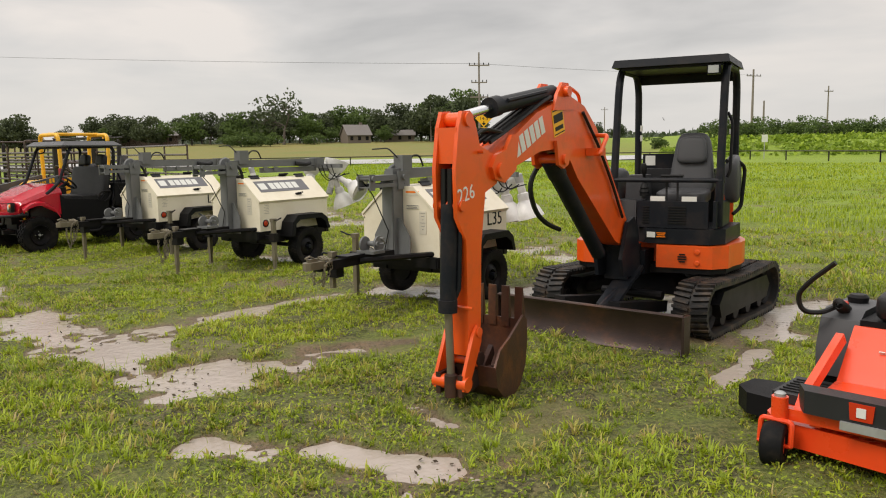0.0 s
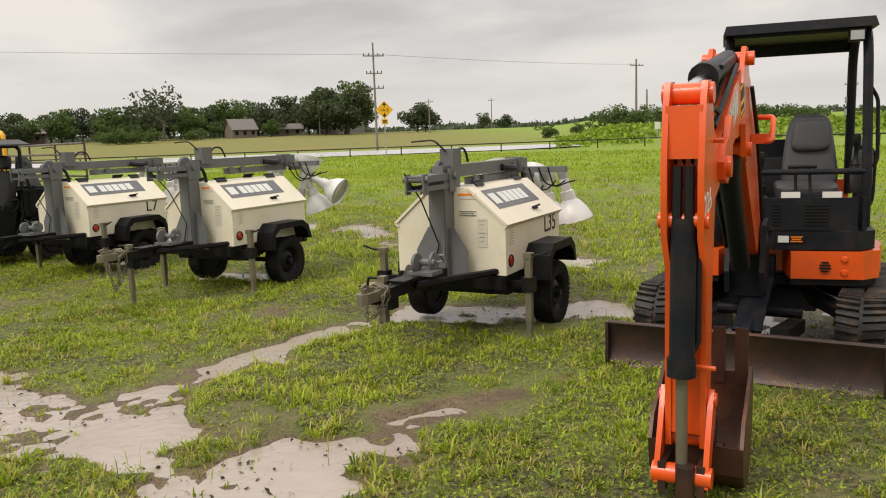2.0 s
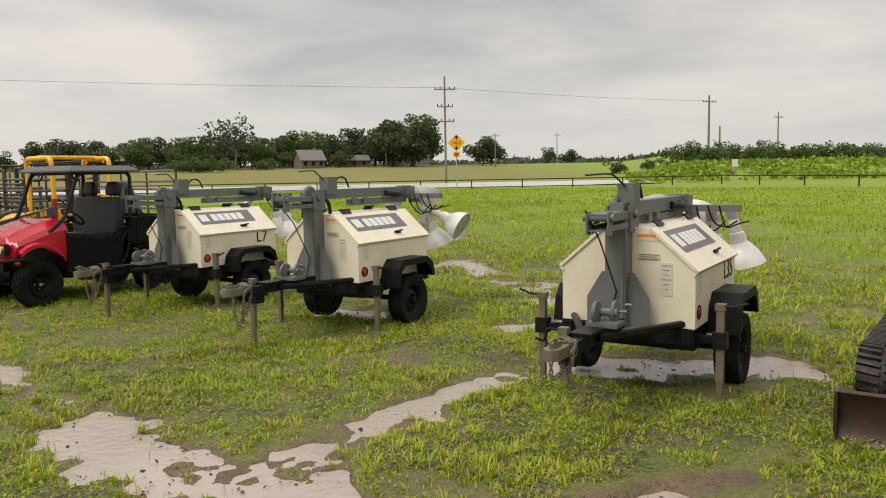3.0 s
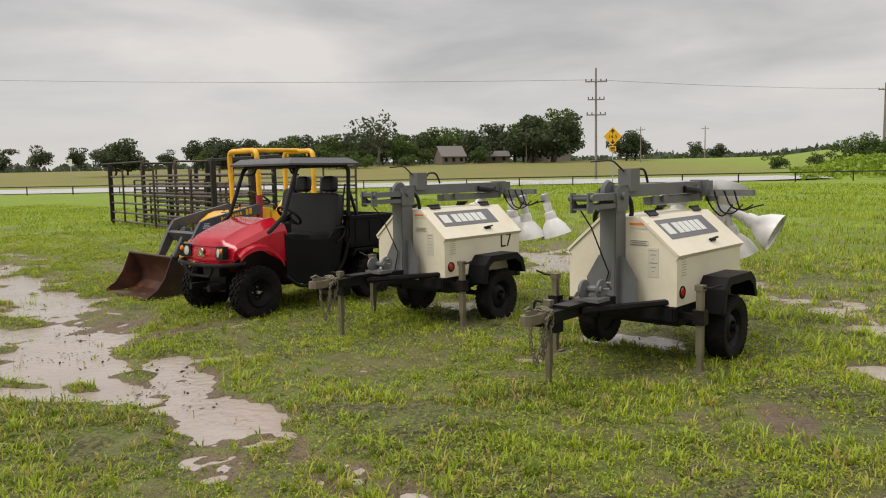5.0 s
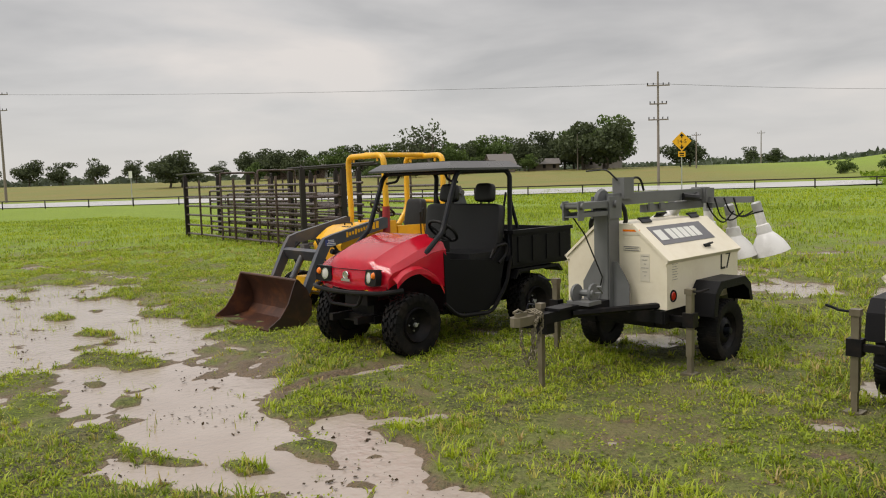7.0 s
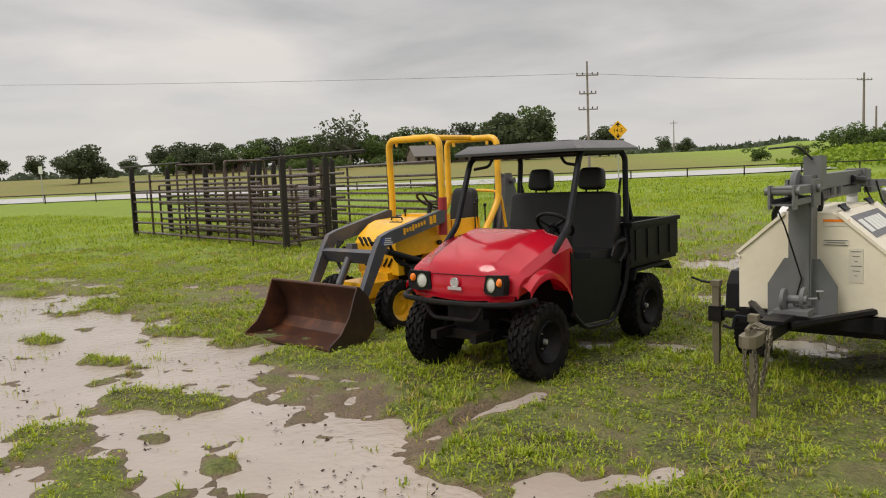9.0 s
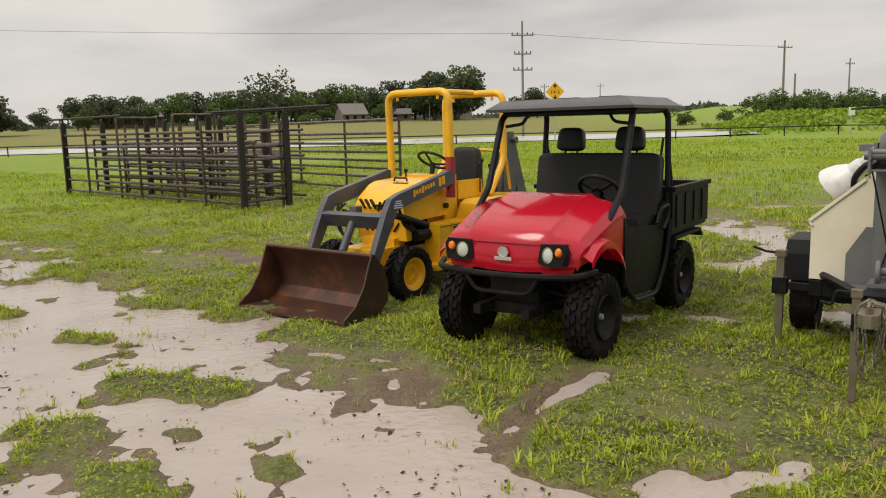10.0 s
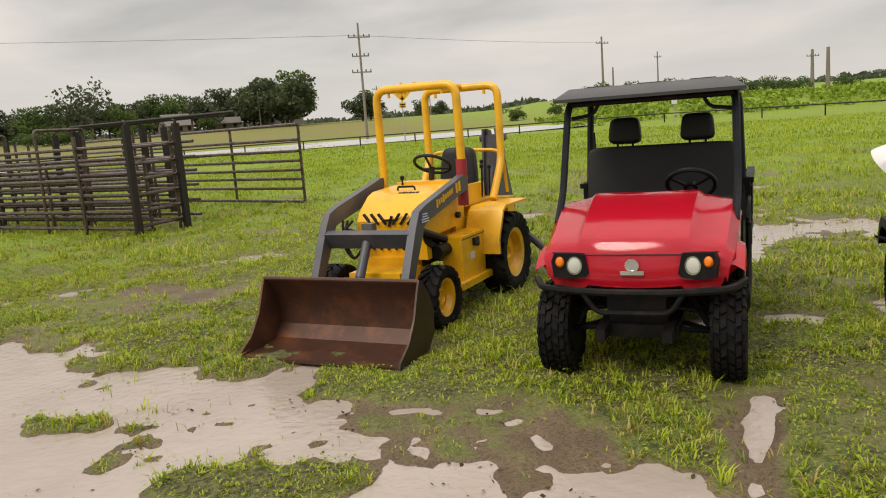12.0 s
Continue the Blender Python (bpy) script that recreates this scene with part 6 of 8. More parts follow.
    # hood and grille
    hp = [(1.34, 0.55), (1.30, 0.90), (1.36, 0.985), (1.52, 1.10), (1.62, 1.135), (2.04, 1.155), (2.04, 0.76), (1.44, 0.74), (1.42, 0.55)]
    hood = part("hood", prism(bmesh.new(), hp, -0.335, 0.335), YELLOW, ob, "yellow hood with chalked number", bev=0.025, seg=3)
    gr = bmesh.new()
    for row, z in enumerate((0.92, 0.69)):
        for s in (-1, 1):
            for k in range(3):
                x = s * (0.07 + 0.075 * k)
                box(gr, (x, 1.298 + (0.92 - z) * 0.11, z), (0.016, 0.03, 0.12), Matrix.Rotation(radians(s * 38), 3, "Y"))
    box(gr, (0, 1.298, 0.91), (0.14, 0.02, 0.018)), box(gr, (0.01, 1.298, 0.90), (0.02, 0.02, 0.10), Matrix.Rotation(radians(20), 3, "Y"))
    pieces("grille_slot", gr, INK, hood, "black slanted grille slots")
    part("hood_handle", tube(bmesh.new(), [(-0.09, 1.66, 1.135), (-0.085, 1.66, 1.17), (0.085, 1.66, 1.17), (0.09, 1.66, 1.135)], 0.010, 6, bend=0.02), INK, hood, "black hood handle")
    n_ = (Vector((0, 1.62, 1.135)) - Vector((0, 1.36, 0.985))).normalized()
    letters("chalk_number", "250", 0.14, CHALK, hood, Matrix.Translation((-0.02, 1.42, 1.026)) @ Matrix.Rotation(math.atan2(n_.z, n_.y), 4, "X"), "chalked number 250", 0.001)
    sc = bmesh.new()
    for k in range(6):
        box(sc, (-0.02 + 0.035 * k, 1.575 + 0.003 * (k % 2), 1.121), (0.03, 0.018 + 0.01 * (k % 2), 0.004), Matrix.Rotation(radians(30), 3, "X"))
    part("hood_script", sc, INK, hood, "dark unreadable script")
    # body, side tank box, axle beam
    bb = bmesh.new()
    box(bb, (0, 1.16, 0.42), (0.50, 0.40, 0.16)), box(bb, (0, 1.42, 0.47), (0.44, 0.30, 0.22)), box(bb, (0, 2.25, 0.62), (0.50, 0.9, 0.34))
    tube(bb, [(-0.40, 1.16, 0.29), (0.40, 1.16, 0.29)], 0.05, 10)
    part("frame", bb, YELLOW, ob, "yellow front frame and axle", bev=0.012)
    tk = bmesh.new()
    for s in (-1, 1):
        box(tk, (s * 0.43, 1.90, 0.50), (0.20, 0.52, 0.40)), box(tk, (s * 0.45, 1.86, 0.27), (0.26, 0.70, 0.06))
    pieces("side_tank", tk, YELLOW, ob, "yellow side tanks and step", bev=0.012)
    vb = bmesh.new()
    box(vb, (0.545, 1.93, 0.62), (0.03, 0.10, 0.07)), tube(vb, [(0.55, 1.90, 0.60), (0.585, 1.90, 0.60)], 0.022, 8)
    part("side_valve", vb, INK, ob, "black valve on the tank side", bev=0.006)
    part("tank_seam", box(bmesh.new(), (0.531, 1.90, 0.672), (0.004, 0.52, 0.008)), INK, ob)
    part("warning_sticker", box(bmesh.new(), (0.532, 1.86, 0.50), (0.003, 0.10, 0.07)), PAPER, ob, "small white sticker")
    part("side_knob", tube(bmesh.new(), [(0.34, 1.98, 0.86), (0.375, 1.98, 0.86)], 0.03, 10), INK, ob, "black knob")
    gl = bmesh.new()
    for k in range(6):
        box(gl, (0.43, 1.68 + 0.085 * k, 0.706), (0.17, 0.02, 0.012))
    pieces("tread_bar", gl, YELLOW, ob)
    tw = bmesh.new()
    box(tw, (0, 2.14, 0.92), (0.60, 0.22, 0.52))
    part("dash_tower", tw, YELLOW, ob, "yellow dash tower", bev=0.02)
    ft = bmesh.new()
    box(ft, (0, 2.75, 0.78), (0.52, 0.52, 0.24)), box(ft, (0.28, 2.52, 1.0), (0.06, 0.5, 0.20)), box(ft, (-0.28, 2.52, 1.0), (0.06, 0.5, 0.20))
    pieces("seat_pan", ft, YELLOW, ob, bev=0.015)
    eg = bmesh.new()
    box(eg, (0, 1.62, 0.60), (0.46, 0.36, 0.26)), box(eg, (0.26, 1.52, 0.64), (0.10, 0.20, 0.16)), tube(eg, [(0.27, 1.60, 0.50), (0.27, 1.60, 0.74)], 0.035, 8), tube(eg, [(0.38, 1.42, 0.60), (0.38, 1.62, 0.60)], 0.06, 10)
    part("engine", eg, BLACK, ob, "dark engine parts", bev=0.01)
    # rear fenders
    for s in (-1, 1):
        fp = [(2.12, 0.46), (2.12, 0.60), (2.26, 0.86), (2.34, 0.90), (2.96, 0.90), (2.96, 0.875), (2.36, 0.875), (2.29, 0.84), (2.15, 0.59), (2.15, 0.46)]
        fb = prism(bmesh.new(), fp, s * 0.34, s * 0.70)
        part("rear_fender", fb, YELLOW, ob, "yellow rear fender", bev=0.008)
    # wheels
    for y, x, r, w, lugs, rimm in ((1.16, 0.50, 0.275, 0.20, 18, 0.58), (2.58, 0.58, 0.41, 0.27, 20, 0.56)):
        for s in (-1, 1):
            wm = Matrix.Translation((s * x, y, r - 0.01)) @ ACROSS
            wh = part("wheel", tyre(bmesh.new(), r, w, Matrix(), lugs, 0.028, 0.9, bead=rimm), TYRE, ob, "lugged black tyre", wm)
            part("rim", lathe(bmesh.new(), [(0.0, s * 0.01), (0.05, s * 0.01), (0.06, s * 0.03), (r * 0.42, s * 0.02), (r * 0.50, s * w * 0.34), (r * 0.60, s * w * 0.40), (r * 0.615, s * w * 0.33), (r * 0.56, -s * w * 0.35), (0.0, -s * w * 0.3)], Matrix(), 26), YELLOW, wh, "yellow rim")
    # seat, wheel, levers
    sb = bmesh.new()
    pad(sb, (0.02, 2.62, 0.98), (0.46, 0.44, 0.15), 4, 0.3)
    part("seat", sb, VINYL, ob, "black seat cushion")
    sb = bmesh.new()
    pad(sb, (0.02, 2.82, 1.22), (0.44, 0.13, 0.48), -8, 0.35, 0.8)
    part("seat_back", sb, VINYL, ob, "black seat back")
    wm = Matrix.Translation((0, 2.24, 1.33)) @ Matrix.Rotation(radians(-32), 4, "X")
    sw = bmesh.new()
    tube(sw, [wm @ Vector((0.18 * math.cos(k * math.pi / 14), 0.18 * math.sin(k * math.pi / 14), 0)) for k in range(28)], 0.016, 8, True)
    for a in (30, 150, 270):
        tube(sw, [wm @ Vector((0, 0, -0.05)), wm @ Vector((0.18 * math.cos(radians(a)), 0.18 * math.sin(radians(a)), 0))], 0.013, 6)
    tube(sw, [wm @ Vector((0, 0, -0.03)), (0, 2.18, 1.10)], 0.028, 8)
    part("steering_wheel", sw, INK, ob, "black steering wheel")
    lv = bmesh.new()
    for x, y, z in ((0.33, 2.66, 1.26), (0.30, 2.74, 1.30), (0.34, 2.84, 1.24), (-0.25, 2.04, 1.22)):
        tube(lv, [(x, y, 0.95), (x + 0.02, y - 0.02, z)], 0.009, 6), lathe(lv, [(0, 0.03), (0.02, 0.02), (0.02, -0.015), (0, -0.02)], Matrix.Translation((x + 0.02, y - 0.02, z)), 10)
    pieces("lever", lv, INK, ob, "black control levers")
    # roll frame: two hoops joined along the top, red sleeve on one post
    for y0, y1, nm in ((1.98, 1.98, "front"), (3.02, 2.92, "rear")):
        rb = bmesh.new()
        base = 1.0 if nm == "front" else 0.92
        tube(rb, [(-0.42, y0 if nm == "front" else 2.72, base), (-0.42, y0 + (0.02 if nm == "front" else 0), 1.30), (-0.42, y0, 2.07), (0.42, y0, 2.07), (0.42, y0 + (0.02 if nm == "front" else 0), 1.30), (0.42, y0 if nm == "front" else 2.72, base)], 0.040, 12, bend=0.12)
        part("roll_hoop", rb, YELLOW, ob, "yellow tubular roll hoop")
    rb = bmesh.new()
    tube(rb, [(0.0, 1.98, 2.085), (0.0, 3.02, 2.085)], 0.034, 10)
    for x in (-0.28, 0.28):
        tube(rb, [(x, 3.0, 2.03), (x, 3.0, 1.985)], 0.018, 6), tube(rb, [(x, 1.98, 2.03), (x, 1.98, 1.99)], 0.014, 6)
    pieces("roll_bar_tie", rb, YELLOW, ob)
    part("post_sleeve", tube(bmesh.new(), [(0.42, 1.985, 0.95), (0.42, 1.995, 1.38)], 0.052, 12), GLOVE, ob, "dark red sleeve on the post")
    # backhoe folded behind
    bk = bmesh.new()
    tube(bk, [(0.42, 3.15, 0.95), (0.42, 3.05, 1.40), (0.0, 3.05, 1.42), (-0.42, 3.05, 1.40), (-0.42, 3.15, 0.95)], 0.018, 8, bend=0.12)
    box(bk, (0, 3.15, 0.70), (0.9, 0.20, 0.40))
    part("rear_guard", bk, YELLOW, ob, "yellow rear guard and frame", bev=0.006)
    bh = bmesh.new()
    for s in (-1, 1):
        prism(bh, [(3.25, 0.55), (3.50, 0.55), (3.62, 1.35), (3.52, 1.62), (3.40, 1.62), (3.36, 1.25)], 0.15 + s * 0.07, 0.15 + s * 0.09)
        prism(bh, [(3.44, 1.62), (3.56, 1.60), (3.92, 0.70), (3.86, 0.55), (3.72, 0.60)], 0.15 + s * 0.04, 0.15 + s * 0.06)
    tube(bh, [(0.15, 3.32, 0.8), (0.15, 3.52, 1.50)], 0.045, 10), box(bh, (0.15, 3.45, 1.1), (0.14, 0.14, 0.9), Matrix.Rotation(radians(-8), 3, "X"))
    tube(bh, [(0.0, 3.5, 1.52), (0.3, 3.5, 1.52)], 0.04, 10)
    part("backhoe_boom", bh, SLATE, ob, "dark folded backhoe boom", bev=0.006)
    for s in (-1, 1):
        part("stabiliser", tube(box(bmesh.new(), (s * 0.98, 3.3, 0.10), (0.26, 0.22, 0.03)), [(s * 0.42, 3.22, 0.62), (s * 0.96, 3.3, 0.12)], 0.04, 8), SLATE, ob, "grey stabiliser leg")
    return ob


loader_tractor(pose(-9.43, 14.9, 0, 0, 0, -40))


# ---- zero-turn mower ----
def mower(m):
    ob = thing("ride_on_mower", m, "red-orange zero-turn mower with grey bumper and black seat", "mower")
    for s in (-1, 1):
        wm = Matrix.Translation((s * 0.50, 0.0, 0.135))
        w = part("caster_wheel", lathe(bmesh.new(), [(0.0, -0.05), (0.06, -0.05), (0.075, -0.065), (0.10, -0.07), (0.125, -0.06), (0.138, -0.03), (0.14, 0), (0.138, 0.03), (0.125, 0.06), (0.10, 0.07), (0.075, 0.065), (0.06, 0.05), (0.0, 0.05)], Matrix(), 28), TYRE, ob, "smooth black caster tyre", wm @ Matrix.Rotation(radians(12), 4, "Z") @ ACROSS)
        part("caster_rim", lathe(bmesh.new(), [(0, -0.056), (0.03, -0.06), (0.065, -0.054), (0.07, 0), (0.065, 0.054), (0.03, 0.06), (0, 0.056)], Matrix(), 18), MOWERRED, w)
        fb = bmesh.new()
        tube(fb, [(s * 0.50 - 0.095, 0.01, 0.13), (s * 0.50 - 0.095, 0.03, 0.28), (s * 0.50 + 0.095, 0.03, 0.28), (s * 0.50 + 0.095, 0.01, 0.13)], 0.017, 8, bend=0.03)
        tube(fb, [(s * 0.50 - 0.10, 0, 0.135), (s * 0.50 + 0.10, 0, 0.135)], 0.012, 8)
        part("caster_fork", fb, MOWERRED, ob, "red-orange caster fork")
        pb = tube(bmesh.new(), [(s * 0.50, 0.07, 0.26), (s * 0.50, 0.07, 0.42)], 0.05, 16)
        part("caster_post", pb, MOWERRED, ob, "red-orange caster post")
        part("caster_cap", lathe(bmesh.new(), [(0.035, 0.42), (0.035, 0.44), (0.02, 0.45), (0, 0.45)], Matrix.Translation((s * 0.50, 0.07, 0)), 14), GALV, ob, "brass-grey cap")
    fr = bmesh.new()
    box(fr, (0, 0.12, 0.31), (0.98, 0.07, 0.07))
    for s in (-1, 1):
        box(fr, (s * 0.30, 0.75, 0.30), (0.06, 1.3, 0.08))
    part("front_frame", fr, MOWERRED, ob, "red-orange front axle beam", bev=0.01)
    dk = bmesh.new()
    prism(dk, [(-0.66, 0.28), (-0.56, 0.14), (-0.10, 0.10), (0.30, 0.06), (0.62, 0.16), (0.68, 0.45), (0.62, 1.02), (-0.60, 1.02), (-0.68, 0.55)], 0.09, 0.24, "z")
    part("mower_deck", dk, MOWERRED, ob, "red-orange cutting deck", bev=0.02)
    bp = bmesh.new()
    for pts in ([(-0.34, 0.02), (0.34, 0.02), (0.42, 0.16), (-0.42, 0.16)],):
        prism(bp, pts, 0.36, 0.50, "z")
    part("bumper", bp, CHARCOAL, ob, "charcoal moulded bumper", bev=0.035, seg=3)
    part("bumper_plate", box(bmesh.new(), (0.04, 0.012, 0.34), (0.34, 0.02, 0.05)), GALV, ob, "light grey slotted plate", bev=0.01)
    bd = part("badge", box(bmesh.new(), (-0.02, 0.016, 0.435), (0.12, 0.012, 0.10), None, (1.15, 1)), REDLENS, ob, "red badge with a white mark", bev=0.006)
    part("badge_mark", box(bmesh.new(), (-0.02, 0.007, 0.435), (0.05, 0.006, 0.055)), PAPER, bd, bev=0.01)
    fp = bmesh.new()
    prism(fp, [(0.14, 0.36), (0.70, 0.40), (1.00, 0.72), (1.02, 0.72), (0.73, 0.37), (0.14, 0.33)], -0.38, 0.38)
    part("foot_plate", fp, MOWERRED, ob, "red-orange footrest and front panel", bev=0.008)
    mk = bmesh.new()
    for k in range(7):
        box(mk, (-0.16 + 0.05 * k, 0.868, 0.585), (0.036, 0.006, 0.045), Matrix.Rotation(radians(43), 3, "X"))
    part("maker_mark", mk, PAPER, ob, "white block mark")
    for s in (-1, 1):
        ap = bmesh.new()
        prism(ap, [(0.10, 0.34), (0.20, 0.44), (0.80, 0.70), (0.86, 0.63), (0.22, 0.36)], s * 0.38, s * 0.43)
        part("side_strut", ap, MOWERRED, ob, "red-orange side strut", bev=0.006)
        fb = bmesh.new()
        prism(fb, [(1.00, 0.34), (0.98, 0.54), (1.06, 0.74), (1.16, 0.80), (1.62, 0.80), (1.80, 0.62), (1.82, 0.38)], s * 0.36, s * 0.62)
        part("rear_fender", fb, MIDGREY, ob, "grey moulded fender and console", bev=0.05, seg=3)
        lb = bmesh.new()
        tube(lb, [(s * 0.50, 1.14, 0.84), (s * 0.58, 0.95, 0.79), (s * 0.68, 0.86, 0.80), (s * 0.71, 0.84, 0.92), (s * 0.62, 0.83, 1.03), (s * 0.46, 0.82, 1.17)], 0.018, 8, bend=0.06)
        lv = part("steering_lever", lb, INK, ob, "bent black lap bar")
        bb = bmesh.new()
        for k in range(5):
            lathe(bb, [(0.03, -0.012), (0.045, 0), (0.03, 0.012)], Matrix.Translation((s * 0.49, 1.02 + 0.035 * k, 0.85 - 0.015 * k)) @ Matrix.Rotation(radians(90), 4, "X"), 12)
        part("lever_boot", bb, INK, lv, "ribbed black rubber boot")
        wm = Matrix.Translation((s * 0.54, 1.52, 0.29)) @ ACROSS
        part("rear_wheel", tyre(bmesh.new(), 0.30, 0.26, Matrix(), 18, 0.018, 0.5), TYRE, ob, "black rear tyre", wm)
    ct = bmesh.new()
    prism(ct, [(-0.62, 0.52), (-0.92, 0.56), (-1.04, 0.70), (-1.02, 0.92), (-0.62, 1.0)], 0.09, 0.24, "z")
    chute = part("discharge_chute", ct, PLASTIC, ob, "black discharge chute", bev=0.03)
    cv = bmesh.new()
    prism(cv, [(-0.40, 0.46), (-0.72, 0.50), (-0.72, 0.94), (-0.40, 0.94)], 0.245, 0.31, "z")
    part("belt_cover", cv, CHARCOAL, ob, "ribbed grey belt cover", bev=0.03)
    rb = bmesh.new()
    for k in range(6):
        box(rb, (-0.56, 0.55 + 0.06 * k, 0.314), (0.26, 0.014, 0.012))
    pieces("cover_rib", rb, INK, ob)
    st = bmesh.new()
    pad(st, (0, 1.28, 0.86), (0.58, 0.56, 0.20), 3, 0.45)
    seat = part("seat", st, VINYL, ob, "black vinyl seat")
    st = bmesh.new()
    pad(st, (0, 1.54, 1.08), (0.54, 0.18, 0.50), -12, 0.45, 0.8)
    part("seat_back", st, VINYL, seat)
    tb = bmesh.new()
    box(tb, (0, 1.32, 0.68), (0.70, 0.60, 0.16)), box(tb, (0, 1.80, 0.58), (0.7, 0.5, 0.4))
    part("seat_base", tb, PLASTIC, ob, bev=0.03)
    part("fuel_cap", lathe(bmesh.new(), [(0.05, 0.84), (0.055, 0.88), (0.04, 0.90), (0, 0.90)], Matrix.Translation((-0.50, 1.46, -0.04)) @ Matrix.Diagonal((1.35, 1.35, 1, 1)), 16), BLACK, ob, "black fuel cap")
    part("park_knob", lathe(bmesh.new(), [(0.022, 0.79), (0.026, 0.825), (0.015, 0.84), (0, 0.84)], Matrix.Translation((-0.52, 1.24, 0)), 12), REDLENS, ob, "small red knob")
    return ob


mower(pose(1.993, 3.584, 0, 0, 0, -45) @ Matrix.Scale(0.84, 4))


# ---- stacked livestock panels of brown pipe ----
def stock_panel(name, p, q, zb, label, rails=(0.19, 0.49, 0.79, 1.08, 1.35, 1.65), top=2.0, posts=5, legs=(0.0, 1.0), rail_r=0.034, group="livestock panels"):
    """A pipe panel from p to q (plan), rails at the given heights, thick end legs at shares of its length."""
    d = Vector((q[0] - p[0], q[1] - p[1], 0))
    L = d.length
    ob = thing(name, pose(p[0], p[1], zb, 0, 0, math.degrees(math.atan2(d.y, d.x))), label, "livestock panel", group)
    for z in rails:
        part("rail", tube(bmesh.new(), [(0, 0, z), (L, 0, z + 0.01 * math.sin(z * 9))], rail_r, 7), BROWNPIPE, ob)
    for k in range(posts):
        x = L * (k + 0.5) / posts if legs else L * k / (posts - 1)
        part("upright", tube(bmesh.new(), [(x, 0.04, 0.05), (x, 0.04, top - 0.12)], 0.032, 7), BROWNPIPE, ob)
    for s in legs:
        lb = bmesh.new()
        box(lb, (L * s, 0, top / 2), (0.075, 0.13, top))
        tube(lb, [(L * s, 0, top), (L * s, 0, top + 0.05), (L * s + 0.05, 0, top + 0.07)], 0.03, 8)
        part("leg", lb, DARKPIPE, ob, "thick square leg with a hook on top", bev=0.008)
    return ob


A, D1, D2 = Vector((-11.65, 23.75)), Vector((-0.715, 0.70)), Vector((0.60, 0.80))
PZ = 0.08
def at_pen(u, v):
    w = A + D1 * u + D2 * v
    return (w.x, w.y)
stock_panel("livestock_panel", at_pen(0, 0), at_pen(8.4, 0), PZ, "long brown pipe livestock panel standing in the grass", posts=3, legs=(0.0, 1.0))
stock_panel("livestock_panel", at_pen(0.05, 0.42), at_pen(5.9, 0.5), PZ, "brown pipe livestock panel leaned into the stack", posts=3, legs=(), rails=(0.12, 0.34, 0.62, 0.90, 1.14, 1.42), top=1.55)
stock_panel("livestock_panel", at_pen(2.2, 0.78), at_pen(8.2, 0.8), PZ, "brown pipe livestock panel slid between two others", posts=3, legs=(), rails=(0.26, 0.55, 0.72, 0.98, 1.22, 1.52), top=1.65)
stock_panel("livestock_panel", at_pen(-0.1, 1.15), at_pen(8.4, 1.15), PZ, "long brown pipe livestock panel with thick square legs", posts=3, legs=(0.0, 0.35, 0.7, 1.0))
stock_panel("livestock_panel", at_pen(0.3, 2.0), at_pen(7.6, 2.2), PZ, "brown pipe livestock panel stacked behind others", posts=3, legs=(0.2, 0.62))
stock_panel("livestock_panel", at_pen(2.2, 3.1), at_pen(8.2, 3.1), PZ, "brown pipe livestock panel at the back of the stack", posts=3, legs=(0.0, 0.5, 1.0))
stock_panel("panel_gate", at_pen(0.02, 0.02), at_pen(0.02, 1.13), PZ, "short brown pipe gate closing the panel alley", posts=2, legs=(), rails=(0.22, 0.5, 0.78, 1.06, 1.33, 1.62))
stock_panel("panel_gate", (-14.31, 34.07), (-8.55, 26.38), PZ + 0.12, "long brown pipe gate standing behind the stacked panels", posts=5, legs=(), rails=(0.05, 0.34, 0.56, 0.74, 0.94, 1.16, 1.40, 1.72), top=1.84)
for u in (2.6, 5.3):
    bw = thing("panel_bow", pose(*at_pen(u, 0), PZ), "brown pipe bow tying two livestock panels together", "livestock panel", "panel bows")
    e = D2 * 1.15
    part("bow_tube", tube(bmesh.new(), [(0, 0, 0.05), (0, 0, 2.05), (e.x, e.y, 2.05), (e.x, e.y, 0.05)], 0.03, 8, bend=0.06), BROWNPIPE, bw)
for u0, u1, v in ((-1.6, 3.0, 1.15), (5.0, 9.2, 0.0), (-0.5, 4.5, 2.0)):
    tb_ = thing("loose_pipe", pose(*at_pen(u0, v), PZ + 2.1), "long dark pipe lying on top of the livestock panels", "pipe", "loose pipes")
    e = D1 * (u1 - u0)
    part("pipe", tube(bmesh.new(), [(0, 0, 0), (e.x, e.y, 0)], 0.028, 8), DARKPIPE, tb_)
    for k in (0.15, 0.85):
        part("pipe_clip", tube(bmesh.new(), [(e.x * k, e.y * k, 0.0), (e.x * k, e.y * k, -0.13)], 0.02, 6), DARKPIPE, tb_)


# ---- fence, road, poles, signs ----
def road_material():
    m = mat("wet_concrete_road", (0.46, 0.45, 0.44), 0.3, var=0.12, scale=0.25, bump=0.05, bscale=20, dirt=(0.30, 0.29, 0.28), amount=0.5, dscale=0.15)
    return m


road, _, _, _ = sheet("road", np.linspace(-420, 26, 60), np.linspace(83.5, 98, 6), lambda x, y: rise(x, y) + 0.09, road_material())
tagged(road, "pale wet two-lane road beyond the fence", "road", kind="structure")

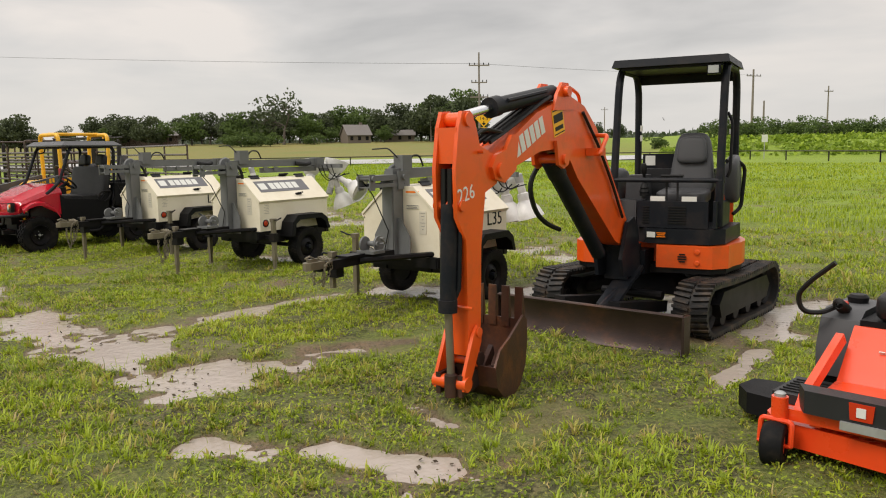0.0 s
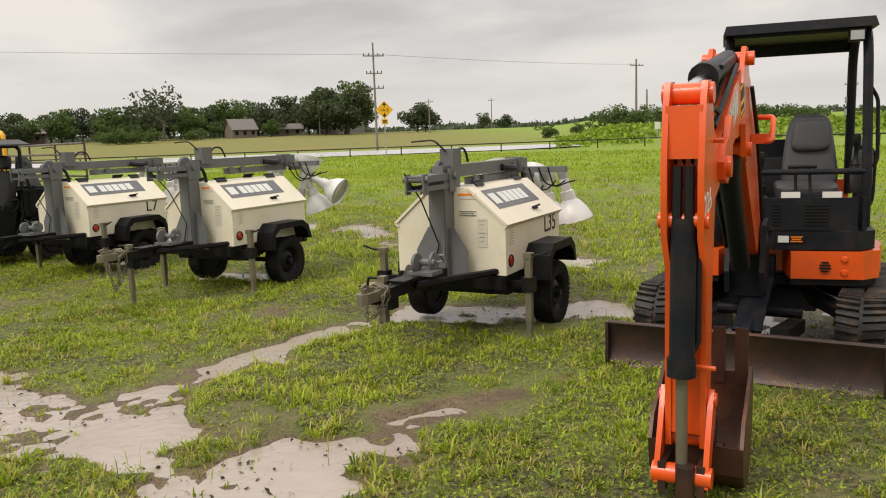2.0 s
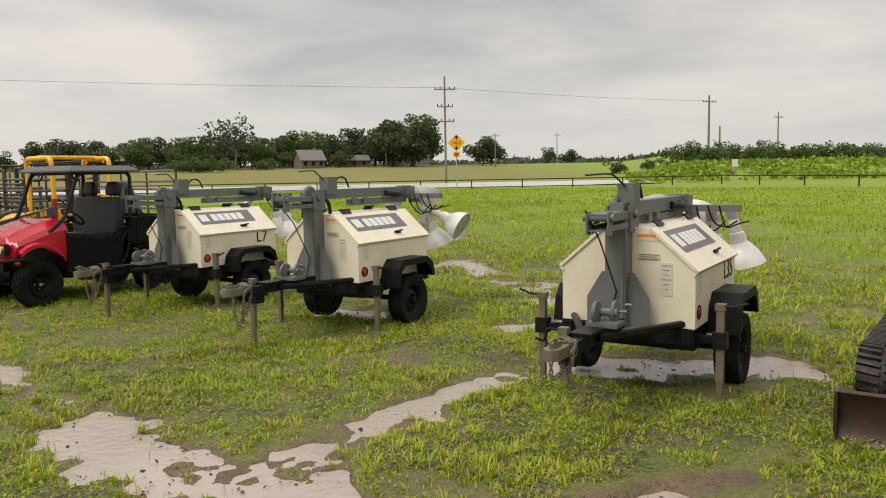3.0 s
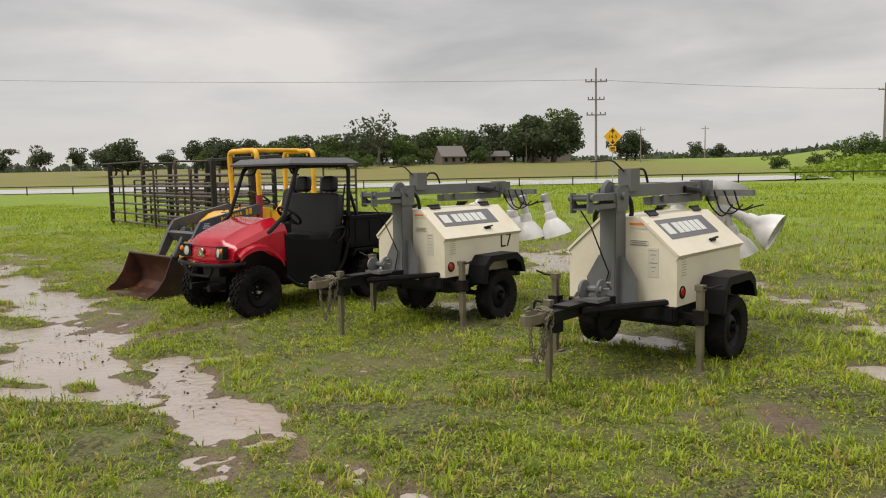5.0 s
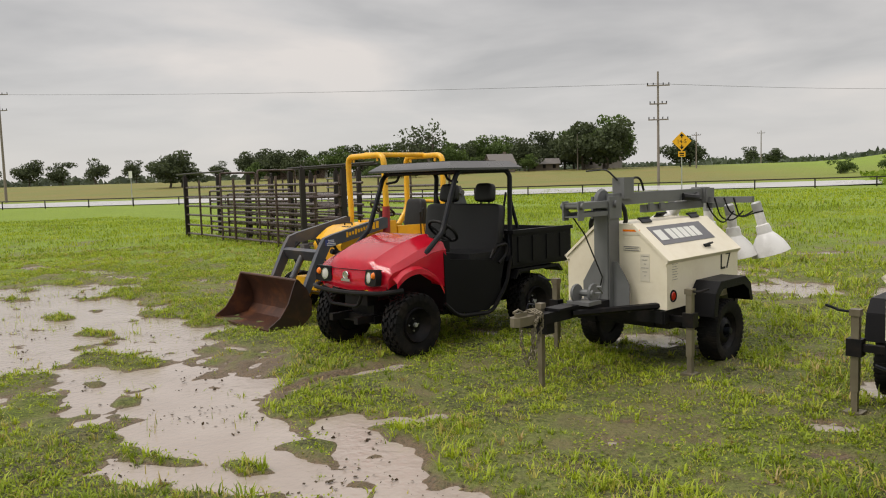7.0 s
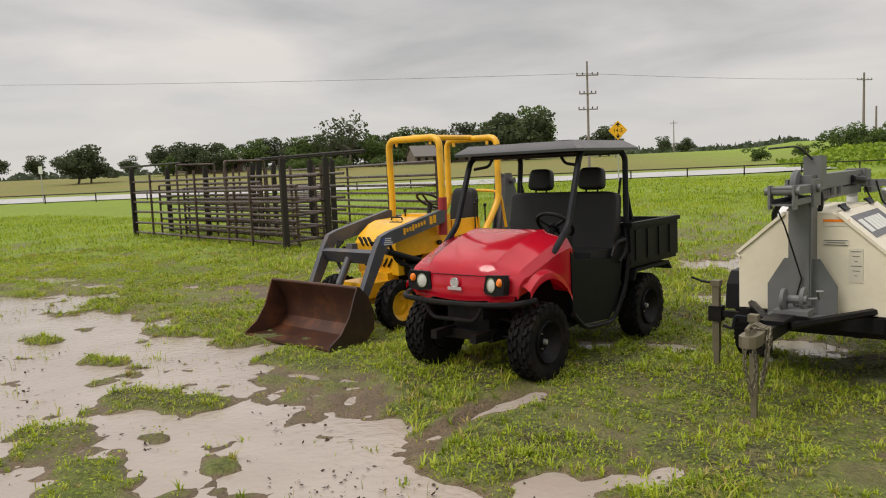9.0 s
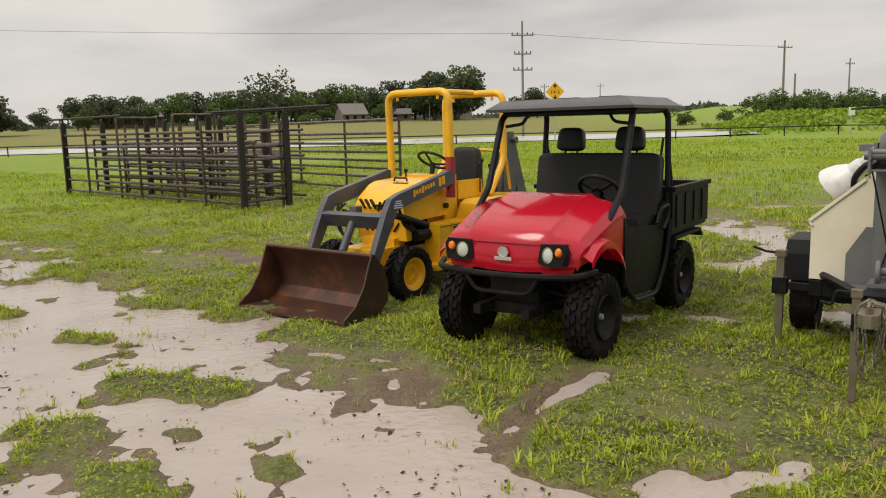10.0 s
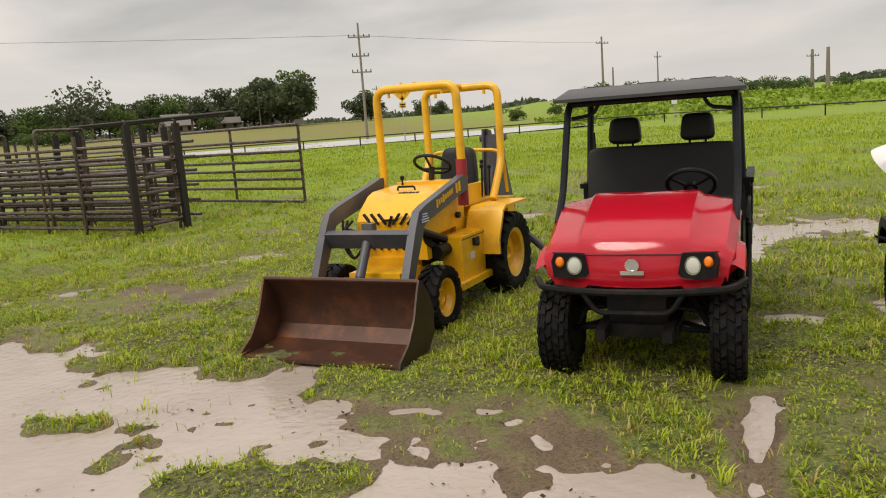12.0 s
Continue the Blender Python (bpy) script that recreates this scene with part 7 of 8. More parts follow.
fence = thing("pipe_fence", pose(0, 0, 0), "low dark pipe fence along the road and field edge", "fence")
def ground_z(x, y):
    return float(rise(np.array([x]), np.array([y]))[0])
line = [(-150, 81), (31, 79), (33.5, 60), (36, 32)]
for (xa, ya), (xb, yb) in zip(line, line[1:]):
    L = math.hypot(xb - xa, yb - ya)
    n = int(L / 4.9)
    tops = []
    for k in range(n + 1):
        x, y = xa + (xb - xa) * k / n, ya + (yb - ya) * k / n
        z = ground_z(x, y)
        tops.append((x, y, z + 0.86))
        part("fence_post", tube(bmesh.new(), [(x, y, z - 0.05), (x, y, z + 0.86)], 0.06, 6), DARKPIPE, fence)
    part("fence_rail", tube(bmesh.new(), tops, 0.055, 6), DARKPIPE, fence)


def utility_pole(x, y, h, arms, name_label, r=0.15, turn=0, lean=0.0):
    z = ground_z(x, y)
    ob = thing("utility_pole", pose(x, y, z, 0, lean, turn), name_label, "utility pole", "utility poles")
    part("shaft", tube(bmesh.new(), [(0, 0, -0.2), (0, 0, h)], r * 1.3, 10, r2=r * 0.8), POLEWOOD, ob, "weathered grey shaft")
    for za, w in arms:
        ab = bmesh.new()
        box(ab, (0, -0.12, za), (w, 0.12, 0.14))
        arm = part("crossarm", ab, POLEWOOD, ob)
        ib = bmesh.new()
        for k in (-0.47, -0.22, 0.22, 0.47):
            tube(ib, [(w * k, -0.12, za + 0.05), (w * k, -0.12, za + 0.32)], 0.06, 6)
        part("insulator", ib, CHARCOAL, arm)
    return ob


utility_pole(4.85, 100, 13.1, ((11.5, 2.6), (9.4, 2.0), (7.6, 2.3)), "tall grey utility pole with three crossarms beside the road", 0.13, 8)
utility_pole(56.6, 144, 12.6, ((11.4, 3.2),), "dark wooden utility pole with one crossarm among bushes", 0.2, 20)
utility_pole(58.9, 144.5, 7.0, (), "short dark wooden pole beside a taller one", 0.17)
utility_pole(84, 172, 10.6, ((9.4, 2.4),), "distant wooden utility pole with crossarm", 0.16, 20)
utility_pole(-94, 118, 19.0, ((17.0, 3.2), (14.5, 2.6)), "grey utility pole beside the pasture", 0.17, 8)
utility_pole(92, 132, 7.6, ((6.4, 2.6),), "far steel pole with crossarm", 0.3)
utility_pole(94.5, 131, 7.8, (), "far thick pale pole", 0.35)
utility_pole(26, 210, 9.0, ((8.2, 2.2),), "far wooden pole with crossarm", 0.14)
utility_pole(62, 300, 12.0, ((11.0, 2.6),), "far wooden pole with crossarm", 0.17)
utility_pole(-3, 230, 10.0, (), "far thin pole beside the oak", 0.14)


def wire(a, b, sag):
    ob = thing("power_line", pose(0, 0, 0), "thin dark overhead power line", "power line", "power lines")
    a, b = Vector(a), Vector(b)
    part("strand", tube(bmesh.new(), [a.lerp(b, k / 24) - Vector((0, 0, sag * 4 * (k / 24) * (1 - k / 24))) for k in range(25)], 0.02, 5), WIRE, ob)


wire((4.85, 100, 12.2), (-94, 118, 17.5), 0.4)
wire((4.85, 100, 12.2), (56.6, 144, 14.1), 0.3)
wire((-94, 118, 17.5), (-200, 104, 18), 0.8)

sx, sy = 4.05, 75.0
sign = thing("warning_sign", pose(sx, sy, ground_z(sx, sy), 0, 0, 5), "yellow diamond height-limit sign over a small plate on a post", "road sign")
part("post", tube(bmesh.new(), [(0, 0.05, -0.1), (0, 0.05, 4.9)], 0.05, 8), GALV, sign, "thin steel post")
h = 0.82
panel = part("diamond", prism(bmesh.new(), [(0, 4.35 - h), (h, 4.35), (0, 4.35 + h), (-h, 4.35)], -0.02, 0.0, "y"), SIGNYELLOW, sign, "yellow diamond panel")
bd = bmesh.new()
for s1 in (-1, 1):
    prism(bd, [(-0.20, 4.35 + s1 * 0.44), (0.20, 4.35 + s1 * 0.44), (0.0, 4.35 + s1 * 0.68)][::s1], -0.03, -0.021, "y")
    box(bd, (0, -0.026, 4.35 + s1 * 0.36), (0.09, 0.012, 0.18))
part("arrow", bd, INK, panel, "black arrows")
letters("height_limit", "14-5", 0.46, INK, panel, Matrix.Translation((0, -0.024, 4.19)) @ Matrix.Rotation(radians(90), 4, "X"), "black figures 14-5", 0.004)
sub = part("sub_plate", box(bmesh.new(), (0, -0.01, 3.28), (0.60, 0.02, 0.46)), SIGNYELLOW, sign, "yellow plate")
sm = bmesh.new()
box(sm, (0, -0.025, 3.34), (0.40, 0.01, 0.12)), box(sm, (0, -0.025, 3.17), (0.34, 0.01, 0.08))
part("plate_print", sm, INK, sub)
for x, y, hh, w, lab in ((33.0, 80.5, 2.4, 0.62, "white square sign on a post at the fence"), (-52, 84, 3.6, 0.40, "narrow grey sign on a thin post by the road")):
    sg = thing("road_sign", pose(x, y, ground_z(x, y)), lab, "road sign")
    part("post", tube(bmesh.new(), [(0, 0, -0.1), (0, 0, hh)], 0.045, 6), GALV, sg)
    part("panel", box(bmesh.new(), (0, -0.05, hh - 0.3), (w, 0.02, 0.75)), PAPER, sg, "white panel")


# ---- farmhouse and sheds at the edge of the wood ----
def house(x, y, w, d, hw, hr, turn, label, wallm, roofm, wins=3, chimney=True):
    z = ground_z(x, y)
    ob = thing("farmhouse", pose(x, y, z, 0, 0, turn), label, "house")
    part("wall", prism(bmesh.new(), [(-d / 2, -0.2), (d / 2, -0.2), (d / 2, hw), (0, hw + hr * 0.96), (-d / 2, hw)], -w / 2, w / 2), wallm, ob)
    roof = part("roof", prism(bmesh.new(), [(-d / 2 - 0.5, hw - 0.25), (0, hw + hr), (d / 2 + 0.5, hw - 0.25), (d / 2 + 0.5, hw - 0.1), (0, hw + hr + 0.18), (-d / 2 - 0.5, hw - 0.1)], -w / 2 - 0.4, w / 2 + 0.4), roofm, ob, "weathered grey gable roof")
    if chimney:
        part("chimney", box(bmesh.new(), (w * 0.25, 0.3, hw + hr), (0.8, 0.6, 1.6)), TAN, roof)
    for k in range(wins):
        xw = -w / 2 + w * (k + 0.5) / wins
        win = part("window", box(bmesh.new(), (xw, -d / 2 - 0.03, hw * 0.55), (1.0, 0.06, 1.2)), TAN, ob, "small framed window")
        part("pane", box(bmesh.new(), (xw, -d / 2 - 0.065, hw * 0.55), (0.9, 0.02, 1.1)), BLACK, win)


house(-25.2, 232, 7, 7, 2.3, 2.8, 25, "farmhouse with grey gable roof among trees", TAN, ROOFGREY)
house(-13, 246, 9, 5, 2.0, 1.4, 5, "low grey annex beside the farmhouse", TAN, ROOFGREY, 3, False)
house(5, 262, 12, 8, 3.2, 2.2, -8, "pale low shed beneath the oak", ROOFGREY, ROOFGREY, 2, False)
house(-88, 240, 16, 9, 3.0, 2.4, 12, "brown barn half hidden by trees", BROWNPIPE, ROOFGREY, 4, False)
house(-112, 300, 22, 10, 3.2, 2.6, 18, "long low barn beyond the field", TAN, ROOFGREY, 4, False)


# ---- trees ----
def leaf_material(name, a, b):
    m = bpy.data.materials.new(name)
    m.use_nodes = True
    n, l = m.node_tree.nodes, m.node_tree.links
    bs = n["Principled BSDF"]
    att = n.new("ShaderNodeAttribute")
    att.attribute_name = "tint"
    mx = n.new("ShaderNodeMix")
    mx.data_type = "RGBA"
    mx.inputs["A"].default_value, mx.inputs["B"].default_value = (*a, 1), (*b, 1)
    l.new(att.outputs["Fac"], mx.inputs["Factor"])
    l.new(mx.outputs["Result"], bs.inputs["Base Color"])
    bs.inputs["Roughness"].default_value = 0.65
    bs.inputs["Specular IOR Level"].default_value = 0.25
    tr = n.new("ShaderNodeBsdfTranslucent")
    l.new(mx.outputs["Result"], tr.inputs["Color"])
    ad = n.new("ShaderNodeMixShader")
    ad.inputs["Fac"].default_value = 0.28
    l.new(bs.outputs[0], ad.inputs[1])
    l.new(tr.outputs[0], ad.inputs[2])
    l.new(ad.outputs[0], n["Material Output"].inputs["Surface"])
    return m


# oak green lightened and greyed: distance mist is put into the leaf colour
LEAF = leaf_material("hazed_oak_leaves", (0.046, 0.062, 0.031), (0.100, 0.124, 0.058))
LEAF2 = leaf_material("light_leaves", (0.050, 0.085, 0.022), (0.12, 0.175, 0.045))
WEED = leaf_material("field_weeds", (0.13, 0.21, 0.02), (0.30, 0.40, 0.04))
# paled woods colour: the haze of distance is painted into it
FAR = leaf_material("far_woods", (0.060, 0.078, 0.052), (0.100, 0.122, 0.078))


def leaf_mesh(name, centres, sizes, tints, material, rs, flat=0.0):
    """Many small leaf clumps: one bent quad each, turned at random."""
    n = len(centres)
    d = rs.normal(size=(n, 3))
    d[:, 2] *= 1 - flat
    d /= np.linalg.norm(d, axis=1)[:, None]
    lie = rs.normal(size=(n, 3))
    if flat:
        lie = lie * 0.3 + np.array([0, 0, 1.0])
    e = np.cross(d, lie)
    e /= np.linalg.norm(e, axis=1)[:, None]
    s = np.asarray(sizes)[:, None]
    w = 0.55 + 0.35 * rs.rand(n, 1)
    v = np.stack([centres - d * s, centres + e * s * w, centres + d * s, centres - e * s * w * 0.9], 1).reshape(-1, 3)
    me = bpy.data.meshes.new(name)
    me.vertices.add(n * 4)
    me.vertices.foreach_set("co", v.astype(np.float32).ravel())
    me.loops.add(n * 4)
    me.loops.foreach_set("vertex_index", np.arange(n * 4, dtype=np.int32))
    me.polygons.add(n)
    me.polygons.foreach_set("loop_start", np.arange(0, n * 4, 4, dtype=np.int32))
    me.update(calc_edges=True)
    at = me.attributes.new("tint", "FLOAT", "POINT")
    at.data.foreach_set("value", np.repeat(tints, 4).astype(np.float32))
    me.materials.append(material)
    return me


def tree_model(seed, h, spread_, leaf, count, bare=False, low=0.25, name="tree"):
    rs = np.random.RandomState(seed)
    ob = thing(name, pose(0, 0, 0), "tree", "tree")
    tb = bmesh.new()
    tips = []
    def limb(p, d, L, r, depth):
        n = 3
        pts = [p]
        for k in range(n):
            d = (d + Vector(rs.normal(size=3) * 0.16) + Vector((0, 0, 0.05))).normalized()
            pts.append(pts[-1] + d * L / n)
        tube(tb, pts, r, 6, r2=r * 0.55)
        if depth == 0:
            tips.append(pts[-1])
            return
        tips.append(pts[2])
        for k in range(3 if depth > 1 else (4 if bare else 3)):
            a = rs.rand() * 6.28
            side = (d.orthogonal().normalized() * math.cos(a) + d.cross(d.orthogonal()).normalized() * math.sin(a))
            limb(pts[2].lerp(pts[3], rs.rand()), (d * 0.55 + side * (0.75 + 0.3 * rs.rand())).normalized(), L * (0.62 + 0.2 * rs.rand()), r * 0.5, depth - 1)
    limb(Vector((0, 0, -0.3)), Vector((0.05, 0, 1)), h * 0.34, h * 0.028, 3 if bare else 2)
    part("trunk", tb, BARK, ob, "dark trunk and limbs")
    blobs = [(t.x * spread_, t.y * spread_, min(t.z, h * 0.86), (0.13 + 0.09 * rs.rand()) * h) for t in tips]
    for k in range(9):
        a = rs.rand() * 6.28
        q = rs.rand() ** 0.5 * 0.34 * h * spread_
        blobs.append((q * math.cos(a), q * math.sin(a), h * (low + (0.92 - low) * rs.rand() ** 0.8 * (1 - 0.35 * q / (0.34 * h * spread_))), (0.10 + 0.09 * rs.rand()) * h))
    w = np.array([b[3] ** 2 for b in blobs])
    pick = rs.choice(len(blobs), count, p=w / w.sum())
    c = np.array(blobs)[pick]
    u = rs.normal(size=(count, 3))
    u /= np.linalg.norm(u, axis=1)[:, None]
    rad = (0.55 + 0.5 * rs.rand(count, 1)) * c[:, 3:4]
    pos = c[:, :3] + u * rad * np.array([1.15, 1.15, 0.72])
    pos[:, 2] = np.maximum(pos[:, 2], h * low * 0.5)
    # top light is put into the tint: leaves on a clump's upper side are lighter
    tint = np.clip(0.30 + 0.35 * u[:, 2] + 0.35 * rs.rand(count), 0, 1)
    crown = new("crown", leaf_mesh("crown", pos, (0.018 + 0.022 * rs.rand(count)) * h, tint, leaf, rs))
    crown.parent = ob
    crown["label"] = "uneven leafy crown"
    return ob


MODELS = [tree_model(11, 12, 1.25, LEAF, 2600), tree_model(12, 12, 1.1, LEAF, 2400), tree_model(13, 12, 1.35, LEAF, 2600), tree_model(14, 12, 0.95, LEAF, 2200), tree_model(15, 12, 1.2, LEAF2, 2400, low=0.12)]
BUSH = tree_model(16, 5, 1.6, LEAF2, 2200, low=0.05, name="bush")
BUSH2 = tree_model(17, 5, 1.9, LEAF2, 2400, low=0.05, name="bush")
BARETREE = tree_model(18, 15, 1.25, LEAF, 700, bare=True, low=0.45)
LABELS = ["dark green broad oak at the edge of the field", "dark green oak with an uneven crown", "wide spreading dark oak in the tree line", "slender dark green tree in the tree line", "lighter green leafy tree low to the ground"]


def plant(model, az, dist, h, base_h, label, group="trees along the field"):
    x, y = -5 + dist * math.sin(radians(az)), 5.5 + dist * math.cos(radians(az))
    k = h / base_h
    o = copy_thing(model, Matrix.Translation((x, y, ground_z(x, y))) @ Matrix.Rotation(az * 7.3, 4, "Z") @ Matrix.Scale(k, 4))
    tagged(o, label, "tree" if "tree" in o.name else "bush", group)
    return o


rt = random.Random(4)
LINE = [(-41, 8), (-36, 9), (-33, 8), (-28.4, 12.5), (-26, 7.5), (-22, 11.5), (-19, 10.5), (-15, 12.5), (-12, 12), (-9.5, 14), (-6.5, 12), (-3.5, 13.5), (-1, 14), (0.8, 16), (2.4, 17), (3.6, 12)]
def line_h(az):
    for (a, p), (b, q) in zip(LINE, LINE[1:]):
        if a <= az <= b:
            return p + (q - p) * (az - a) / (b - a)
    return 8
az = -23.0
while az < 3.3:
    k = rt.randrange(5)
    d = 225 + rt.random() * 45 + (10 if -7 < az < -2 else 0)
    plant(MODELS[k], az, d, line_h(az) * (0.82 + 0.26 * rt.random()), 12, LABELS[k])
    if k % 2:
        plant(MODELS[4], az + 0.3, d - 8, 5.5 + 2 * rt.random(), 12, LABELS[4])
    az += 0.55 + rt.random() * 0.4
for az, d, h, k in ((-28.4, 205, 11.5, 0), (-27.6, 208, 9.5, 2), (-30.5, 300, 10, 1), (-33, 320, 12, 3), (-35, 330, 11, 2), (-37, 320, 12, 0), (-39.5, 320, 12, 1), (-25, 300, 9, 3), (-42, 320, 12, 2), (7.6, 228, 10.5, 0), (8.2, 230, 9, 2), (12.0, 330, 9, 1), (13.6, 360, 9, 0), (0.9, 228, 16.5, 2), (2.5, 224, 17, 0)):
    plant(MODELS[k], az, d, h, 12, LABELS[k])
plant(BARETREE, -10.3, 222, 17.5, 15, "half-bare tree with open branching limbs", "trees along the field")
for az, d, h in ((-13.2, 205, 5.5), (-12.2, 206, 5), (-11.2, 207, 5.2), (-14.2, 215, 4.5), (-8, 215, 4.5), (20.5, 128, 3.02), (22.4, 122, 4.54), (23.6, 120, 5.04), (24.8, 118, 4.75), (26.2, 124, 4.32), (27.4, 122, 4.9), (28.8, 128, 4.61), (30, 130, 4.32), (31.5, 130, 4.75), (33, 132, 4.32), (34.6, 128, 4.03), (36, 125, 3.31), (39, 130, 3.17), (41.5, 128, 3.6), (44, 126, 3.31), (17.5, 150, 4), (47, 130, 3.31)):
    plant(BUSH if int(az * 10) % 2 else BUSH2, az, d, h, 5, "leafy green bush at the field edge", "bushes at the field edge")
for o in MODELS + [BUSH, BUSH2, BARETREE]:
    for c in (*o.children_recursive, o):
        bpy.data.objects.remove(c)

# far woods along the horizon, and rank weeds on the bank behind the fence
rs = np.random.RandomState(31)
n = 26000
th = np.radians(rs.uniform(-75, 75, n))
dd = rs.uniform(430, 640, n)
top = 3 + 3.2 * value_noise(th * 400, th * 0 + 3.0, 9.0, 41) + 2.6 * value_noise(th * 400, th * 0 + 7.0, 2.6, 42)
px, py = -5 + dd * np.sin(th), 5.5 + dd * np.cos(th)
pz = rise(px, py) + rs.rand(n) ** 0.75 * top * 0.9 - 0.8
# the tint grows with height, painting light onto the treetops
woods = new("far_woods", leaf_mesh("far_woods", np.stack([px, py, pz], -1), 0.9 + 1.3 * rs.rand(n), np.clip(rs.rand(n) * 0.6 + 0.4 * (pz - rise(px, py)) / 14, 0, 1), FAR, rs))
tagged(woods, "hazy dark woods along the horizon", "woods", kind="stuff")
n = 26000
px, py = rs.uniform(10, 85, n), rs.uniform(83, 125, n)
lump = value_noise(px, py, 3.2, 51) * 0.7 + value_noise(px, py, 1.1, 52) * 0.5
keep = (px > 23 + (py - 84) * 0.3) & (lump > 0.45)
px, py, lump = px[keep], py[keep], lump[keep]
pz = rise(px, py) + rs.rand(len(px)) * (0.20 + 0.7 * np.clip(lump - 0.45, 0, 1) * 1.6)
weeds = new("rank_weeds", leaf_mesh("rank_weeds", np.stack([px, py, pz], -1), 0.16 + 0.22 * rs.rand(len(px)), rs.rand(len(px)), WEED, rs))
tagged(weeds, "rank bright green weeds on the bank behind the fence", "weeds", kind="stuff")


# ---- grass: blades of the pasture, thick near the machines, thinner far off ----
def grass_material():
    m = bpy.data.materials.new("grass_blades")
    m.use_nodes = True
    n, l = m.node_tree.nodes, m.node_tree.links
    bs = n["Principled BSDF"]
    att = n.new("ShaderNodeAttribute")
    att.attribute_name = "tint"
    rp = n.new("ShaderNodeValToRGB")
    e = rp.color_ramp.elements
    e[0].position, e[0].color = 0.0, (0.125, 0.185, 0.014, 1)
    e[1].position, e[1].color = 1.0, (0.44, 0.33, 0.13, 1)
    for p, c in ((0.35, (0.275, 0.360, 0.021)), (0.68, (0.420, 0.505, 0.032)), (0.84, (0.42, 0.42, 0.06))):
        k = e.new(p)
        k.color = (*c, 1)
    l.new(att.outputs["Fac"], rp.inputs["Fac"])
    l.new(rp.outputs[0], bs.inputs["Base Color"])
    bs.inputs["Roughness"].default_value = 0.42
    bs.inputs["Specular IOR Level"].default_value = 0.32
    tr = n.new("ShaderNodeBsdfTranslucent")
    l.new(rp.outputs[0], tr.inputs["Color"])
    ms = n.new("ShaderNodeMixShader")
    ms.inputs["Fac"].default_value = 0.35
    l.new(bs.outputs[0], ms.inputs[1])
    l.new(tr.outputs[0], ms.inputs[2])
    l.new(ms.outputs[0], n["Material Output"].inputs["Surface"])
    return m


GRASS = grass_material()


def blades(name, x, y, z, tall, wide, tint, a, rs, lean=0.5):
    """One bent blade each: two quads' worth of triangles, from base to tip."""
    n = len(x)
    ca, sa = np.cos(a), np.sin(a)
    k = lean * (0.3 + rs.rand(n)) * tall
    w = wide / 2
    base = np.stack([x, y, z - 0.004], -1)
    side = np.stack([-sa * w, ca * w, np.zeros(n)], -1)
    mid = base + np.stack([ca * k * 0.35, sa * k * 0.35, tall * 0.6], -1)
    tip = base + np.stack([ca * k, sa * k, tall * (0.95 - 0.25 * rs.rand(n))], -1)
    v = np.stack([base - side, base + side, mid + side * 0.75, mid - side * 0.75, tip], 1).reshape(-1, 3)
    o = np.arange(n)[:, None] * 5
    q = (o + np.array([[0, 1, 2, 3]])).ravel()
    t = (o + np.array([[3, 2, 4]])).ravel()
    me = bpy.data.meshes.new(name)
    me.vertices.add(n * 5)
    me.vertices.foreach_set("co", v.astype(np.float32).ravel())
    me.loops.add(n * 7)
    me.loops.foreach_set("vertex_index", np.concatenate([q, t]).astype(np.int32))
    me.polygons.add(n * 2)
    me.polygons.foreach_set("loop_start", np.concatenate([np.arange(n) * 4, n * 4 + np.arange(n) * 3]).astype(np.int32))
    me.update(calc_edges=True)
    at = me.attributes.new("tint", "FLOAT", "POINT")
    at.data.foreach_set("value", np.repeat(tint, 5).astype(np.float32))
    me.materials.append(GRASS)
    return me


def clear_of_bucket(x, y):
    """False on the ground that the loader's bucket lies on."""
    c, s = math.cos(radians(-40)), math.sin(radians(-40))
    u, v = (x + 9.43) * c + (y - 14.9) * s, -(x + 9.43) * s + (y - 14.9) * c
    return ~((np.abs(u) < 0.76) & (v > -0.03) & (v < 0.64))


def growth(x, y, rs, wet_share):
    """Where grass stands: thick and thin patches, little on mud, a few stalks in water."""
    dry = height(x, y) - rise(x, y) - WATER
    clump = value_noise(x, y, 0.62, 61) * 0.55 + value_noise(x, y, 0.21, 62) * 0.45
    chance = np.clip((clump - 0.22) * 3.4, 0.08, 1) * np.clip(dry / 0.014, wet_share, 1) * np.clip(1 - blot(x, y, BARE) * 1.1 - 0.85 * scuffed(x, y), 0.04, 1)
    return (rs.rand(len(x)) < chance) & clear_of_bucket(x, y), clump


def sward(x, y, rs, dead=0.10):
    """Colour of the grass from place to place: fresh green, yellow-green and dead straw."""
    m = len(x)
    patch = value_noise(x, y, 2.3, 63) * 0.5 + value_noise(x, y, 0.6, 64) * 0.5
    t = np.clip(0.04 + 0.74 * patch + 0.60 * (rs.rand(m) - 0.45), 0, 0.80)
    return np.where(rs.rand(m) < dead + 0.75 * np.clip(0.50 - patch, 0, 1), 0.82 + 0.18 * rs.rand(m), t)


def sow(name, label, n, inside, tall, wide, seed, wet_share=0.05, lean=0.5, dead=0.10):
    """Single blades scattered over a stretch of ground."""
    rs = np.random.RandomState(seed)
    x, y = inside(rs, n)
    keep, clump = growth(x, y, rs, wet_share)
    x, y, clump = x[keep], y[keep], clump[keep]
    m = len(x)
    h = tall * (0.4 + 0.8 * rs.rand(m)) * (0.3 + 1.6 * clump * clump)
    ob = new(name, blades(name, x, y, height(x, y), h, wide * (0.7 + 0.6 * rs.rand(m)), sward(x, y, rs, dead), rs.rand(m) * 2 * math.pi, rs, lean))
    return tagged(ob, label, "grass", kind="stuff")


